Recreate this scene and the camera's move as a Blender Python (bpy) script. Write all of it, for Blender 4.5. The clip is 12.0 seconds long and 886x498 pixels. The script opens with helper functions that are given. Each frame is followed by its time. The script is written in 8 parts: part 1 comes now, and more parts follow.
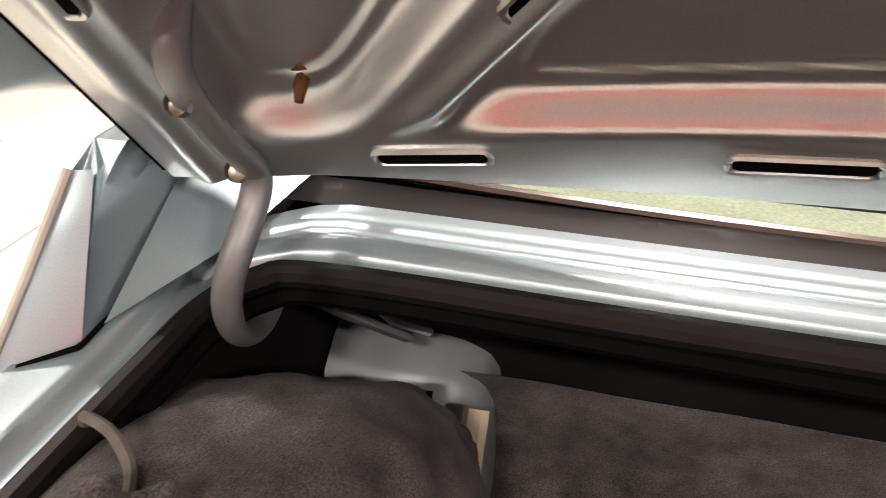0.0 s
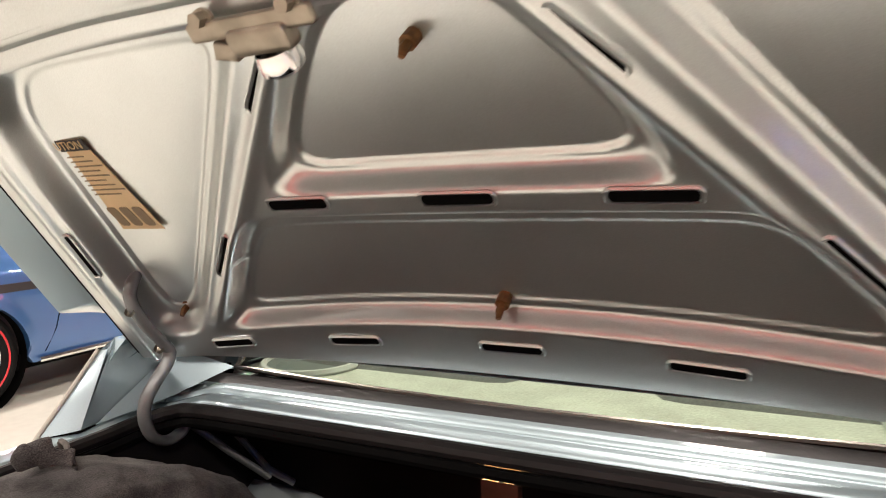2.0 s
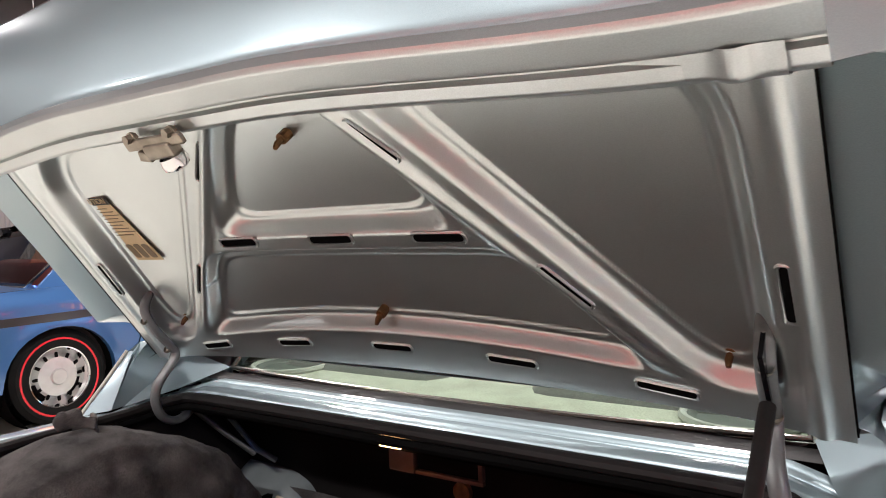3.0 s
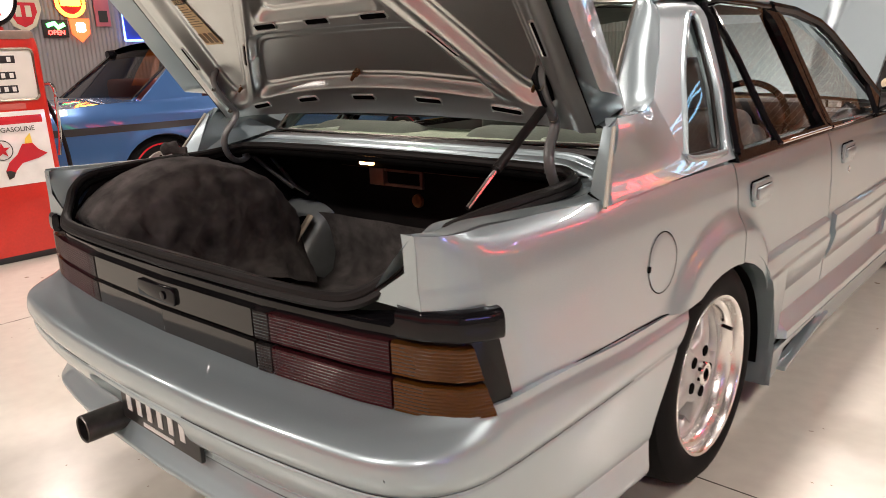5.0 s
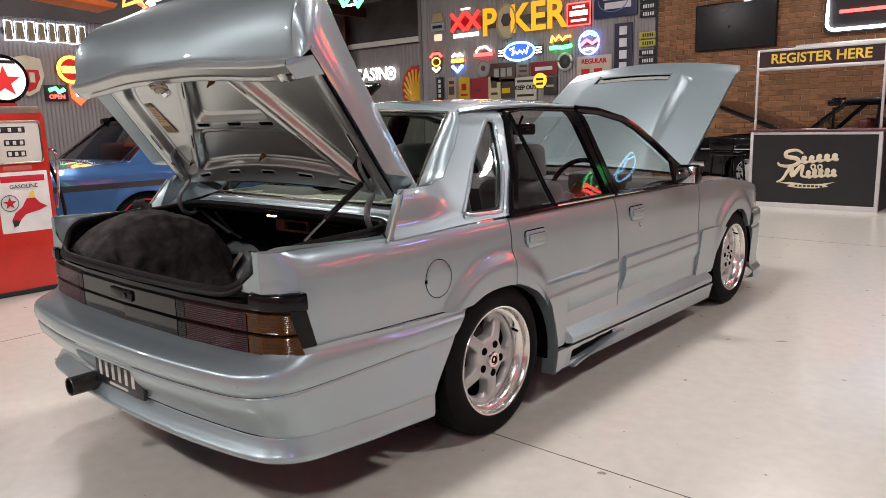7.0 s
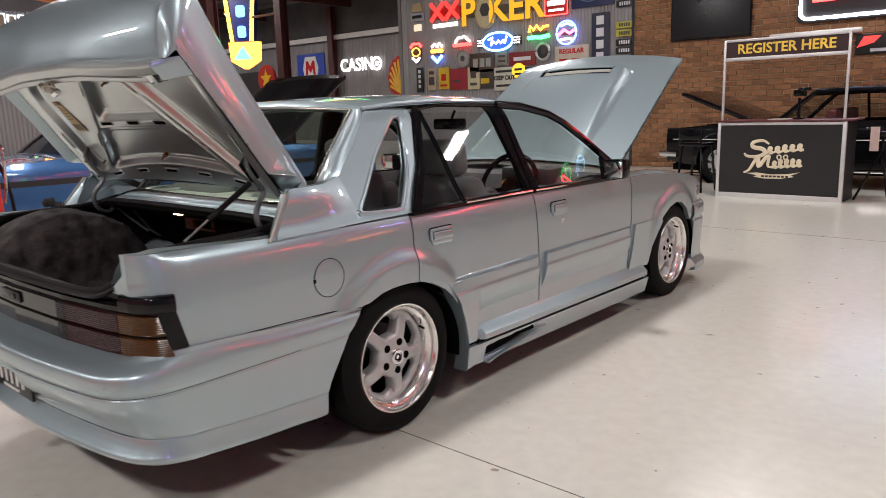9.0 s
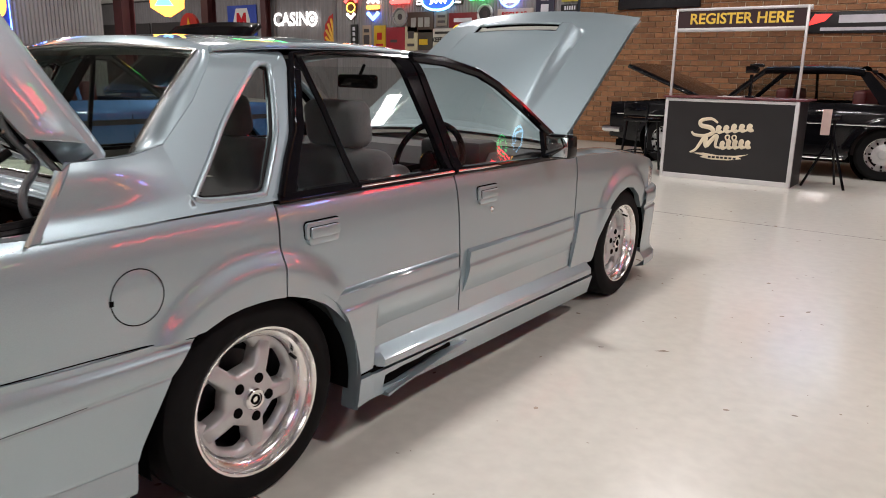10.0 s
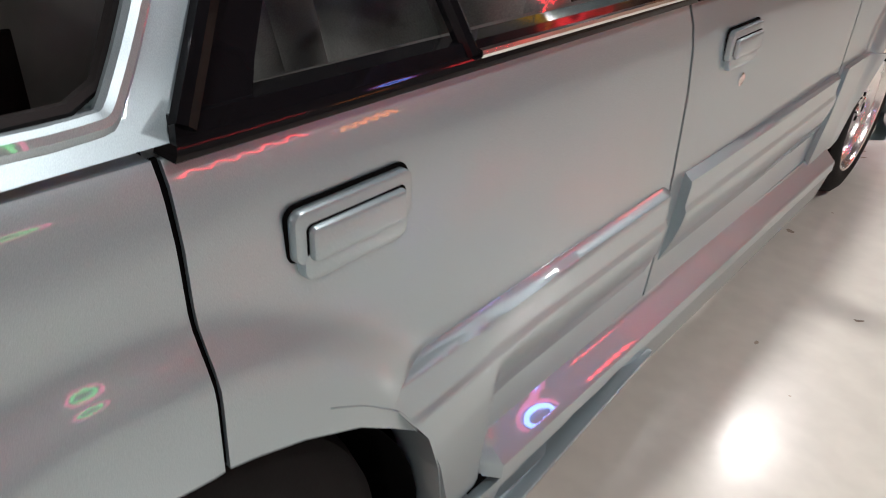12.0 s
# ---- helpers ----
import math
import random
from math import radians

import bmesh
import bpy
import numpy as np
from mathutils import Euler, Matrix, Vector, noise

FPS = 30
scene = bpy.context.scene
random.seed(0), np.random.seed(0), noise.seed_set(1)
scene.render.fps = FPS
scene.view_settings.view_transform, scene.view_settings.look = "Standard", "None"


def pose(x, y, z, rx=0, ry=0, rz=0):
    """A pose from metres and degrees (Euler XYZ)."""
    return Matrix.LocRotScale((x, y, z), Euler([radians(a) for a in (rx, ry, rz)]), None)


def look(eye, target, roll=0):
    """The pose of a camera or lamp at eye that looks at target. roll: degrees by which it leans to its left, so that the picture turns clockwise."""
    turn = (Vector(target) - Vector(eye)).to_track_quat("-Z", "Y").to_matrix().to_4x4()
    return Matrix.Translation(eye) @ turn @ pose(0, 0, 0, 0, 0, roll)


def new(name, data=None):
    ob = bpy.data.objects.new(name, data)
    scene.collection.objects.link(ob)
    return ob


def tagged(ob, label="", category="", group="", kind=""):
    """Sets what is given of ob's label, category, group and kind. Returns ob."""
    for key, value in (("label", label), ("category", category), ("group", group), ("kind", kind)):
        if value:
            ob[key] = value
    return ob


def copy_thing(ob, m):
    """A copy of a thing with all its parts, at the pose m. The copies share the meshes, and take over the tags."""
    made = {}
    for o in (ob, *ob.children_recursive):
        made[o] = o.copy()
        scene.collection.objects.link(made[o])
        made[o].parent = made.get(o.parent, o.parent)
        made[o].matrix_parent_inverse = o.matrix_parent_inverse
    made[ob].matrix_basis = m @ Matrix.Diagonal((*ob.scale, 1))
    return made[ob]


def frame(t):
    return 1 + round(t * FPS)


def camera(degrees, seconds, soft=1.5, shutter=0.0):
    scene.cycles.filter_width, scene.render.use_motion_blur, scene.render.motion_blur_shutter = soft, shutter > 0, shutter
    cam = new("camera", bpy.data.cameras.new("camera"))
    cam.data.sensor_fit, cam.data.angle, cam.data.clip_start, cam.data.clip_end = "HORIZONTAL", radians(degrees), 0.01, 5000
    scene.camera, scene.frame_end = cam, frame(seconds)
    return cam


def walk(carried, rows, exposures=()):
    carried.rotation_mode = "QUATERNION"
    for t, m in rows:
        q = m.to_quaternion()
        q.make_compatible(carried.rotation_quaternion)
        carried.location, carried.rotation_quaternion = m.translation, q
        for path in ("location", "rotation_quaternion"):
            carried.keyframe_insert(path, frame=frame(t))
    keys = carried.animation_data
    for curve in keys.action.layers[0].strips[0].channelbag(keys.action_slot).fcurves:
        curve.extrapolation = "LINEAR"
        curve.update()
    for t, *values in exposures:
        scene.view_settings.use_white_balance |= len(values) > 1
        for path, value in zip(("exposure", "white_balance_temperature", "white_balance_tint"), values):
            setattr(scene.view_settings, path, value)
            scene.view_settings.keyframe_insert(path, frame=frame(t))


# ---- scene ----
cam = camera(62.9, 12.0, soft=0.6, shutter=0.2)
EXPOSURES = [(0.0, 1.05, 7400, 20), (0.8, 0.88, 7350, 16), (1.2, 0.76, 7300, 14), (2.0, 0.90, 7200, 15), (2.6, 0.85, 6500, 13), (4.4, 0.42, 7100, 20), (5.0, 0.31, 7300, 18), (5.5, 0.18, 7150, 18), (6.5, 0.0, 6700, 16), (8.5, -0.07, 6500, 14), (12.0, 0.02, 6500, 13)]
PATH = [
    (0, (-0.354, -0.920, 1.292), (-0.821, 0.716, 0.242), -1.04),
    (0.5, (-0.347, -0.993, 1.306), (-1.048, 0.587, 0.300), -0.54),
    (0.8, (-0.248, -1.065, 1.312), (-1.075, 0.494, 0.372), -0.23),
    (1, (-0.166, -1.101, 1.316), (-1.049, 0.466, 0.441), -0.30),
    (1.5, (0.105, -1.195, 1.325), (-0.866, 0.476, 0.809), -1.19),
    (2, (0.371, -1.323, 1.319), (-0.572, 0.431, 1.137), -2.12),
    (2.5, (0.630, -1.384, 1.334), (-0.410, 0.323, 1.264), -2.50),
    (4.5, (1.297, -1.782, 1.237), (-0.015, -0.328, 0.830), -2.22),
    (5, (1.543, -1.852, 1.195), (0.243, -0.42, 0.686), -2.4),
    (5.5, (1.790, -1.970, 1.195), (0.519, -0.511, 0.690), -1.59),
    (6, (2.058, -2.134, 1.26), (0.786, -0.654, 0.822), -1.2),
    (6.5, (2.334, -2.242, 1.293), (1.050, -0.757, 0.914), -1.30),
    (8.5, (2.858, -2.293, 1.314), (1.54, -0.826, 0.978), -1.9),
    (9, (2.848, -2.017, 1.323), (1.559, -0.537, 0.939), -1.8),
    (9.5, (2.661, -1.647, 1.315), (1.462, -0.104, 0.89), -0.5),
    (10, (2.439, -1.282, 1.275), (1.296, 0.289, 0.799), 1.0),
    (10.5, (2.197, -0.919, 1.239), (1.025, 0.588, 0.642), 4.9),
    (11, (1.813, -0.603, 1.21), (0.635, 0.848, 0.498), 6.7),
    (11.5, (1.552, -0.31, 1.138), (0.443, 1.084, 0.228), 5.7),
    (12, (1.294, -0.134, 1.11), (0.192, 1.192, 0.096), 2.6),
]
walk(cam, [(t, look(eye, target, roll)) for t, eye, target, roll in PATH], EXPOSURES)

# ---- world and lights ----
world = bpy.data.worlds.new("hall_air")
scene.world = world
world.use_nodes = True
world.node_tree.nodes["Background"].inputs[0].default_value = (0.55, 0.6, 0.7, 1)
world.node_tree.nodes["Background"].inputs[1].default_value = 0.05


# ---- small mesh helpers ----
def part(name, bm, mat, parent=None, label="", sharp=32, flat=False):
    """Links a bmesh as one mesh object under a thing or a part."""
    bmesh.ops.recalc_face_normals(bm, faces=bm.faces)
    lim = radians(sharp)
    for f in bm.faces:
        f.smooth = not flat
    for e in bm.edges:
        if len(e.link_faces) == 2 and e.calc_face_angle(0.0) > lim:
            e.smooth = False
    me = bpy.data.meshes.new(name)
    bm.to_mesh(me)
    bm.free()
    for m in (mat if isinstance(mat, (list, tuple)) else [mat]):
        me.materials.append(m)
    ob = new(name, me)
    if parent is not None:
        ob.parent = parent
    if label:
        ob["label"] = label
    return ob


def empty(name, m=None):
    ob = new(name)
    ob.empty_display_size = 0.1
    if m is not None:
        ob.matrix_world = m
    return ob


def box(x0, x1, y0, y1, z0, z1, bevel=0.0, seg=2, bm=None):
    bm = bm or bmesh.new()
    r = bmesh.ops.create_cube(bm, size=1, matrix=Matrix.LocRotScale(((x0 + x1) / 2, (y0 + y1) / 2, (z0 + z1) / 2), None, (x1 - x0, y1 - y0, z1 - z0)))
    if bevel:
        vs = set(r["verts"])
        es = [e for e in bm.edges if e.verts[0] in vs and e.verts[1] in vs]
        bmesh.ops.bevel(bm, geom=es, offset=bevel, segments=seg, affect="EDGES", profile=0.5)
    return bm


def grid(fn, nu, nv, bm=None, wrap_u=False, wrap_v=False):
    """A sheet of quads: fn(u, v) with u, v in 0..1."""
    bm = bm or bmesh.new()
    us = [i / (nu if wrap_u else nu - 1) for i in range(nu)]
    vs = [j / (nv if wrap_v else nv - 1) for j in range(nv)]
    g = [[bm.verts.new(fn(u, v)) for v in vs] for u in us]
    for i in range(nu if wrap_u else nu - 1):
        for j in range(nv if wrap_v else nv - 1):
            q = [g[i][j], g[(i + 1) % nu][j], g[(i + 1) % nu][(j + 1) % nv], g[i][(j + 1) % nv]]
            if len({v.co.to_tuple(6) for v in q}) >= 3:
                try:
                    bm.faces.new(q)
                except ValueError:
                    pass
    return bm


def lathe(prof, n=48, axis="x", at=(0, 0, 0), bm=None):
    """Turns a profile of (along, radius) round an axis through at."""
    bm = bm or bmesh.new()
    rings = []
    for s, r in prof:
        ring = []
        for k in range(n if r > 1e-5 else 1):
            a = 2 * math.pi * k / n
            c = {"x": (s, r * math.cos(a), r * math.sin(a)), "y": (r * math.cos(a), s, r * math.sin(a)), "z": (r * math.cos(a), r * math.sin(a), s)}[axis]
            ring.append(bm.verts.new(Vector(c) + Vector(at)))
        rings.append(ring)
    for p, q in zip(rings, rings[1:]):
        for k in range(n):
            f = [p[k % len(p)], p[(k + 1) % len(p)], q[(k + 1) % len(q)], q[k % len(q)]]
            f = [v for i, v in enumerate(f) if v not in f[:i]]
            if len(f) > 2:
                bm.faces.new(f)
    return bm


def spline(pts, n=6):
    """Points on a smooth curve through pts."""
    P = [Vector(p) for p in pts]
    out = []
    for i in range(len(P) - 1):
        p0, p1, p2, p3 = P[max(i - 1, 0)], P[i], P[i + 1], P[min(i + 2, len(P) - 1)]
        for k in range(n):
            t = k / n
            out.append(0.5 * (2 * p1 + (p2 - p0) * t + (2 * p0 - 5 * p1 + 4 * p2 - p3) * t * t + (3 * p1 - p0 - 3 * p2 + p3) * t ** 3))
    out.append(P[-1])
    return out


def tube(pts, r, n=8, bm=None, closed=False, flat=1.0, up=(0, 0, 1)):
    """A rod along pts; r is a radius or one per point; flat squashes it along up."""
    bm = bm or bmesh.new()
    P = [Vector(p) for p in pts]
    rs = r if isinstance(r, (list, tuple)) else [r] * len(P)
    rings = []
    m = len(P)
    for i, p in enumerate(P):
        a, b = (P[(i - 1) % m], P[(i + 1) % m]) if closed else (P[max(i - 1, 0)], P[min(i + 1, m - 1)])
        d = (b - a).normalized()
        s = d.cross(Vector(up))
        if s.length < 1e-4:
            s = d.cross(Vector((1, 0, 0)))
        s.normalize()
        w = s.cross(d)
        rings.append([bm.verts.new(p + rs[i] * (math.cos(t) * s + flat * math.sin(t) * w)) for t in (2 * math.pi * k / n for k in range(n))])
    for i in range(m if closed else m - 1):
        p, q = rings[i], rings[(i + 1) % m]
        for k in range(n):
            bm.faces.new((p[k], p[(k + 1) % n], q[(k + 1) % n], q[k]))
    if not closed:
        bm.faces.new(rings[0])
        bm.faces.new(rings[-1])
    return bm


def prism(poly, place, depth, bevel=0.0, bm=None):
    """A flat outline (list of 2D points) made solid: place(p, q, h) gives the 3D point at height h."""
    bm = bm or bmesh.new()
    a = [bm.verts.new(place(p, q, 0)) for p, q in poly]
    b = [bm.verts.new(place(p, q, depth)) for p, q in poly]
    n = len(poly)
    bm.faces.new(a)
    top = bm.faces.new(b)
    for i in range(n):
        bm.faces.new((a[i], a[(i + 1) % n], b[(i + 1) % n], b[i]))
    if bevel:
        bmesh.ops.recalc_face_normals(bm, faces=bm.faces)
        bmesh.ops.bevel(bm, geom=list(top.edges), offset=bevel, segments=2, affect="EDGES", profile=0.5)
    return bm


def rounded(w, h, r, n=5, cx=0.0, cy=0.0):
    """Outline of a rectangle w by h with round corners."""
    out = []
    for sx, sy, a0 in ((1, 1, 0), (-1, 1, 90), (-1, -1, 180), (1, -1, 270)):
        for k in range(n + 1):
            a = radians(a0 + 90 * k / n)
            out.append((cx + sx * (w / 2 - r) + r * math.cos(a), cy + sy * (h / 2 - r) + r * math.sin(a)))
    return out


def lerp_table(tab, s):
    """Smooth look-up in a table of (s, value)."""
    if s <= tab[0][0]:
        return tab[0][1]
    for (a, va), (b, vb) in zip(tab, tab[1:]):
        if s <= b:
            return va + (vb - va) * (s - a) / (b - a)
    return tab[-1][1]


def by_knot(tab, v):
    k = min(len(tab) - 1.000001, v * (len(tab) - 1))
    i = int(k)
    pts = [Vector(q) for q in tab]
    t = k - i
    p0, p1, p2, p3 = pts[max(i - 1, 0)], pts[i], pts[i + 1], pts[min(i + 2, len(pts) - 1)]
    return 0.5 * (2 * p1 + (p2 - p0) * t + (2 * p0 - 5 * p1 + 4 * p2 - p3) * t * t + (3 * p1 - p0 - 3 * p2 + p3) * t ** 3)


def sstep(a, b, x):
    t = min(1.0, max(0.0, (x - a) / (b - a)))
    return t * t * (3 - 2 * t)


def text_mesh(words, size, depth=0.004, align="CENTER", shear=0.0, bold=0.0):
    """A mesh of the built-in font, in the xy plane, centred at the origin."""
    cu = bpy.data.curves.new("words", "FONT")
    cu.body, cu.size, cu.extrude, cu.align_x, cu.align_y, cu.shear, cu.offset = words, size, depth / 2, align, "CENTER", shear, bold
    cu.resolution_u = 3
    ob = bpy.data.objects.new("words", cu)
    me = bpy.data.meshes.new_from_object(ob)
    bpy.data.objects.remove(ob)
    bm = bmesh.new()
    bm.from_mesh(me)
    bpy.data.meshes.remove(me)
    return bm


# ---- materials ----
def mat(name, col, rough=0.5, metal=0.0, coat=0.0, coat_rough=0.03, spec=0.5, vary=0.12, scale=6.0, fine=0.0, fine_scale=250.0, bump=0.0, bump_scale=120.0,
        rough_vary=0.0, emit=None, power=0.0, per_object=0.0, sheen=0.0):
    m = bpy.data.materials.new(name)
    m.use_nodes = True
    nt = m.node_tree
    N, L = nt.nodes, nt.links
    b = N["Principled BSDF"]
    b.inputs["Roughness"].default_value = rough
    b.inputs["Metallic"].default_value = metal
    b.inputs["Coat Weight"].default_value = coat
    b.inputs["Coat Roughness"].default_value = coat_rough
    b.inputs["Specular IOR Level"].default_value = spec
    if sheen:
        b.inputs["Sheen Weight"].default_value = sheen
        b.inputs["Sheen Roughness"].default_value = 0.6
    tc = N.new("ShaderNodeTexCoord")
    val = None

    def add(node_out, amount):
        nonlocal val
        mr = N.new("ShaderNodeMapRange")
        mr.inputs["From Min"].default_value, mr.inputs["From Max"].default_value = 0.3, 0.7
        mr.inputs["To Min"].default_value, mr.inputs["To Max"].default_value = 1 - amount, 1 + amount
        L.new(node_out, mr.inputs["Value"])
        if val is None:
            val = mr.outputs[0]
        else:
            mu = N.new("ShaderNodeMath")
            mu.operation = "MULTIPLY"
            L.new(val, mu.inputs[0])
            L.new(mr.outputs[0], mu.inputs[1])
            val = mu.outputs[0]
    if vary:
        nz = N.new("ShaderNodeTexNoise")
        nz.inputs["Scale"].default_value, nz.inputs["Detail"].default_value = scale, 5
        L.new(tc.outputs["Object"], nz.inputs["Vector"])
        add(nz.outputs[0], vary)
        if rough_vary:
            mr = N.new("ShaderNodeMapRange")
            mr.inputs["From Min"].default_value, mr.inputs["From Max"].default_value = 0.3, 0.7
            mr.inputs["To Min"].default_value, mr.inputs["To Max"].default_value = max(0.02, rough - rough_vary), rough + rough_vary
            L.new(nz.outputs[0], mr.inputs["Value"])
            L.new(mr.outputs[0], b.inputs["Roughness"])
    if fine:
        nz = N.new("ShaderNodeTexNoise")
        nz.inputs["Scale"].default_value, nz.inputs["Detail"].default_value = fine_scale, 2
        L.new(tc.outputs["Object"], nz.inputs["Vector"])
        add(nz.outputs[0], fine)
    if per_object:
        oi = N.new("ShaderNodeObjectInfo")
        mr = N.new("ShaderNodeMapRange")
        mr.inputs["To Min"].default_value, mr.inputs["To Max"].default_value = 1 - per_object, 1 + per_object
        L.new(oi.outputs["Random"], mr.inputs["Value"])
        if val is None:
            val = mr.outputs[0]
        else:
            mu = N.new("ShaderNodeMath")
            mu.operation = "MULTIPLY"
            L.new(val, mu.inputs[0])
            L.new(mr.outputs[0], mu.inputs[1])
            val = mu.outputs[0]
    if val is not None:
        hs = N.new("ShaderNodeHueSaturation")
        hs.inputs["Color"].default_value = (*col, 1)
        L.new(val, hs.inputs["Value"])
        L.new(hs.outputs[0], b.inputs["Base Color"])
    else:
        b.inputs["Base Color"].default_value = (*col, 1)
    if bump:
        nz = N.new("ShaderNodeTexNoise")
        nz.inputs["Scale"].default_value, nz.inputs["Detail"].default_value = bump_scale, 4
        L.new(tc.outputs["Object"], nz.inputs["Vector"])
        bp = N.new("ShaderNodeBump")
        bp.inputs["Strength"].default_value, bp.inputs["Distance"].default_value = bump, 0.002
        L.new(nz.outputs[0], bp.inputs["Height"])
        L.new(bp.outputs[0], b.inputs["Normal"])
    if emit:
        b.inputs["Emission Color"].default_value = (*emit, 1)
        b.inputs["Emission Strength"].default_value = power
    return m


def glass_mat(name, tint, gloss=0.02):
    m = bpy.data.materials.new(name)
    m.use_nodes = True
    nt = m.node_tree
    nt.nodes.clear()
    o, mx = nt.nodes.new("ShaderNodeOutputMaterial"), nt.nodes.new("ShaderNodeMixShader")
    t, g, f = nt.nodes.new("ShaderNodeBsdfTransparent"), nt.nodes.new("ShaderNodeBsdfGlossy"), nt.nodes.new("ShaderNodeLayerWeight")
    t.inputs[0].default_value = (*tint, 1)
    g.inputs["Roughness"].default_value = gloss
    f.inputs[0].default_value = 0.5
    pw, ml = nt.nodes.new("ShaderNodeMath"), nt.nodes.new("ShaderNodeMath")
    pw.operation, ml.operation = "POWER", "MULTIPLY_ADD"
    pw.inputs[1].default_value = 4.0
    ml.inputs[1].default_value, ml.inputs[2].default_value = 0.85, 0.05
    for a, b in ((f.outputs["Facing"], pw.inputs[0]), (pw.outputs[0], ml.inputs[0]), (ml.outputs[0], mx.inputs[0]), (t.outputs[0], mx.inputs[1]), (g.outputs[0], mx.inputs[2]), (mx.outputs[0], o.inputs[0])):
        nt.links.new(a, b)
    return m


def glow(name, col, power):
    m = bpy.data.materials.new(name)
    m.use_nodes = True
    b = m.node_tree.nodes["Principled BSDF"]
    b.inputs["Base Color"].default_value = (*[min(1, c * 0.6) for c in col], 1)
    b.inputs["Emission Color"].default_value = (*col, 1)
    b.inputs["Emission Strength"].default_value = power
    return m


PAINT = mat("silver_paint", (0.34, 0.432, 0.462), rough=0.36, metal=0.62, coat=1.0, coat_rough=0.018, vary=0.03, scale=3, fine=0.09, fine_scale=1100)
PAINT.node_tree.nodes["Principled BSDF"].inputs["Coat IOR"].default_value = 1.72
# same paint as PAINT, lightened to make up for missing bounce light on inner faces
PAINT_IN = mat("silver_paint_inside_lifted", (0.60, 0.635, 0.63), rough=0.30, metal=0.85, coat=0.3, coat_rough=0.10, vary=0.06, scale=5, fine=0.06, fine_scale=700)
LINING = mat("grey_hinge_paint", (0.15, 0.16, 0.16), rough=0.42, metal=0.35, vary=0.06, scale=7, fine=0.05)
BLACK = mat("black_gloss", (0.005, 0.005, 0.006), rough=0.05, spec=0.28, vary=0.2)
RUBBER = mat("black_rubber", (0.008, 0.0072, 0.0072), rough=0.5, spec=0.18, vary=0.25, scale=12, bump=0.15)
TYRE = mat("tyre_rubber", (0.0055, 0.0055, 0.0055), rough=0.7, spec=0.12, vary=0.3, scale=9, bump=0.25, bump_scale=220)
# near-black: shade inside openings and gaps put into the colour, also dark trim
DARK = mat("dark_shade_and_trim", (0.003, 0.003, 0.003), rough=0.9, spec=0.03, vary=0.2)
FELT = mat("charcoal_felt", (0.052, 0.048, 0.046), rough=1.0, spec=0.03, vary=0.7, scale=14, fine=0.6, fine_scale=520, bump=0.9, bump_scale=480, sheen=0.10)
ALLOY = mat("cast_alloy", (0.50, 0.505, 0.495), rough=0.40, metal=0.55, vary=0.08, scale=14, rough_vary=0.05)
POLISH = mat("polished_alloy", (0.86, 0.85, 0.83), rough=0.24, metal=1.0, vary=0.05, scale=20, rough_vary=0.05)
CHROME = mat("chrome", (0.82, 0.82, 0.82), rough=0.06, metal=1.0, vary=0.03)
STEEL = mat("zinc_steel", (0.30, 0.26, 0.21), rough=0.35, metal=0.9, vary=0.2, scale=40)
RUST = mat("brown_bolt", (0.20, 0.09, 0.03), rough=0.6, metal=0.4, vary=0.4, scale=60)
SEAT = mat("grey_velour", (0.15, 0.152, 0.148), rough=0.9, vary=0.15, scale=9, fine=0.2, fine_scale=300, bump=0.3, sheen=0.3)
TRIMG = mat("grey_trim", (0.16, 0.16, 0.155), rough=0.7, vary=0.12, scale=8, bump=0.2)
GLASS = glass_mat("window_glass", (0.86, 0.885, 0.87))
GLASS_OLD = glass_mat("old_tinted_glass", (0.30, 0.32, 0.32))
GLASS_R = glass_mat("rear_window_glass", (0.54, 0.63, 0.55))
RED_L = mat("smoked_red_lens", (0.035, 0.007, 0.009), rough=0.12, spec=0.35, coat=0.2, vary=0.15, scale=30)
AMBER_L = mat("smoked_amber_lens", (0.070, 0.026, 0.0042), rough=0.14, spec=0.4, coat=0.25, vary=0.15, scale=30)
GREY_L = mat("smoked_clear_lens", (0.018, 0.016, 0.016), rough=0.14, spec=0.35, coat=0.2, vary=0.15, scale=30)
SMOKE = mat("smoked_panel", (0.009, 0.009, 0.009), rough=0.10, spec=0.4, coat=0.2, vary=0.2, scale=12)
WHITE_TRIM = mat("white_trim", (0.60, 0.62, 0.58), 0.5)

# ---- the silver sedan ----
R_HUB, F_HUB, HUB_Z = 0.0, 2.668, 0.318
SIDE = [(0.10, 0.800), (0.28, 0.838), (0.45, 0.852), (0.60, 0.857), (0.75, 0.856), (0.83, 0.850), (0.875, 0.840), (0.902, 0.826), (0.918, 0.806), (0.926, 0.780)]
PLAN = [(-1.10, 0.84), (-1.052, 0.895), (-1.035, 0.925), (-1.01, 0.953), (-0.97, 0.977), (-0.90, 0.992), (-0.6, 1.0), (1.6, 1.0), (2.3, 0.995), (2.8, 0.988), (3.08, 0.972), (3.22, 0.935), (3.36, 0.84)]
GREEN = [(0.88, 0.842), (0.905, 0.834), (0.944, 0.808), (1.05, 0.757), (1.28, 0.646), (1.31, 0.622), (1.335, 0.585)]


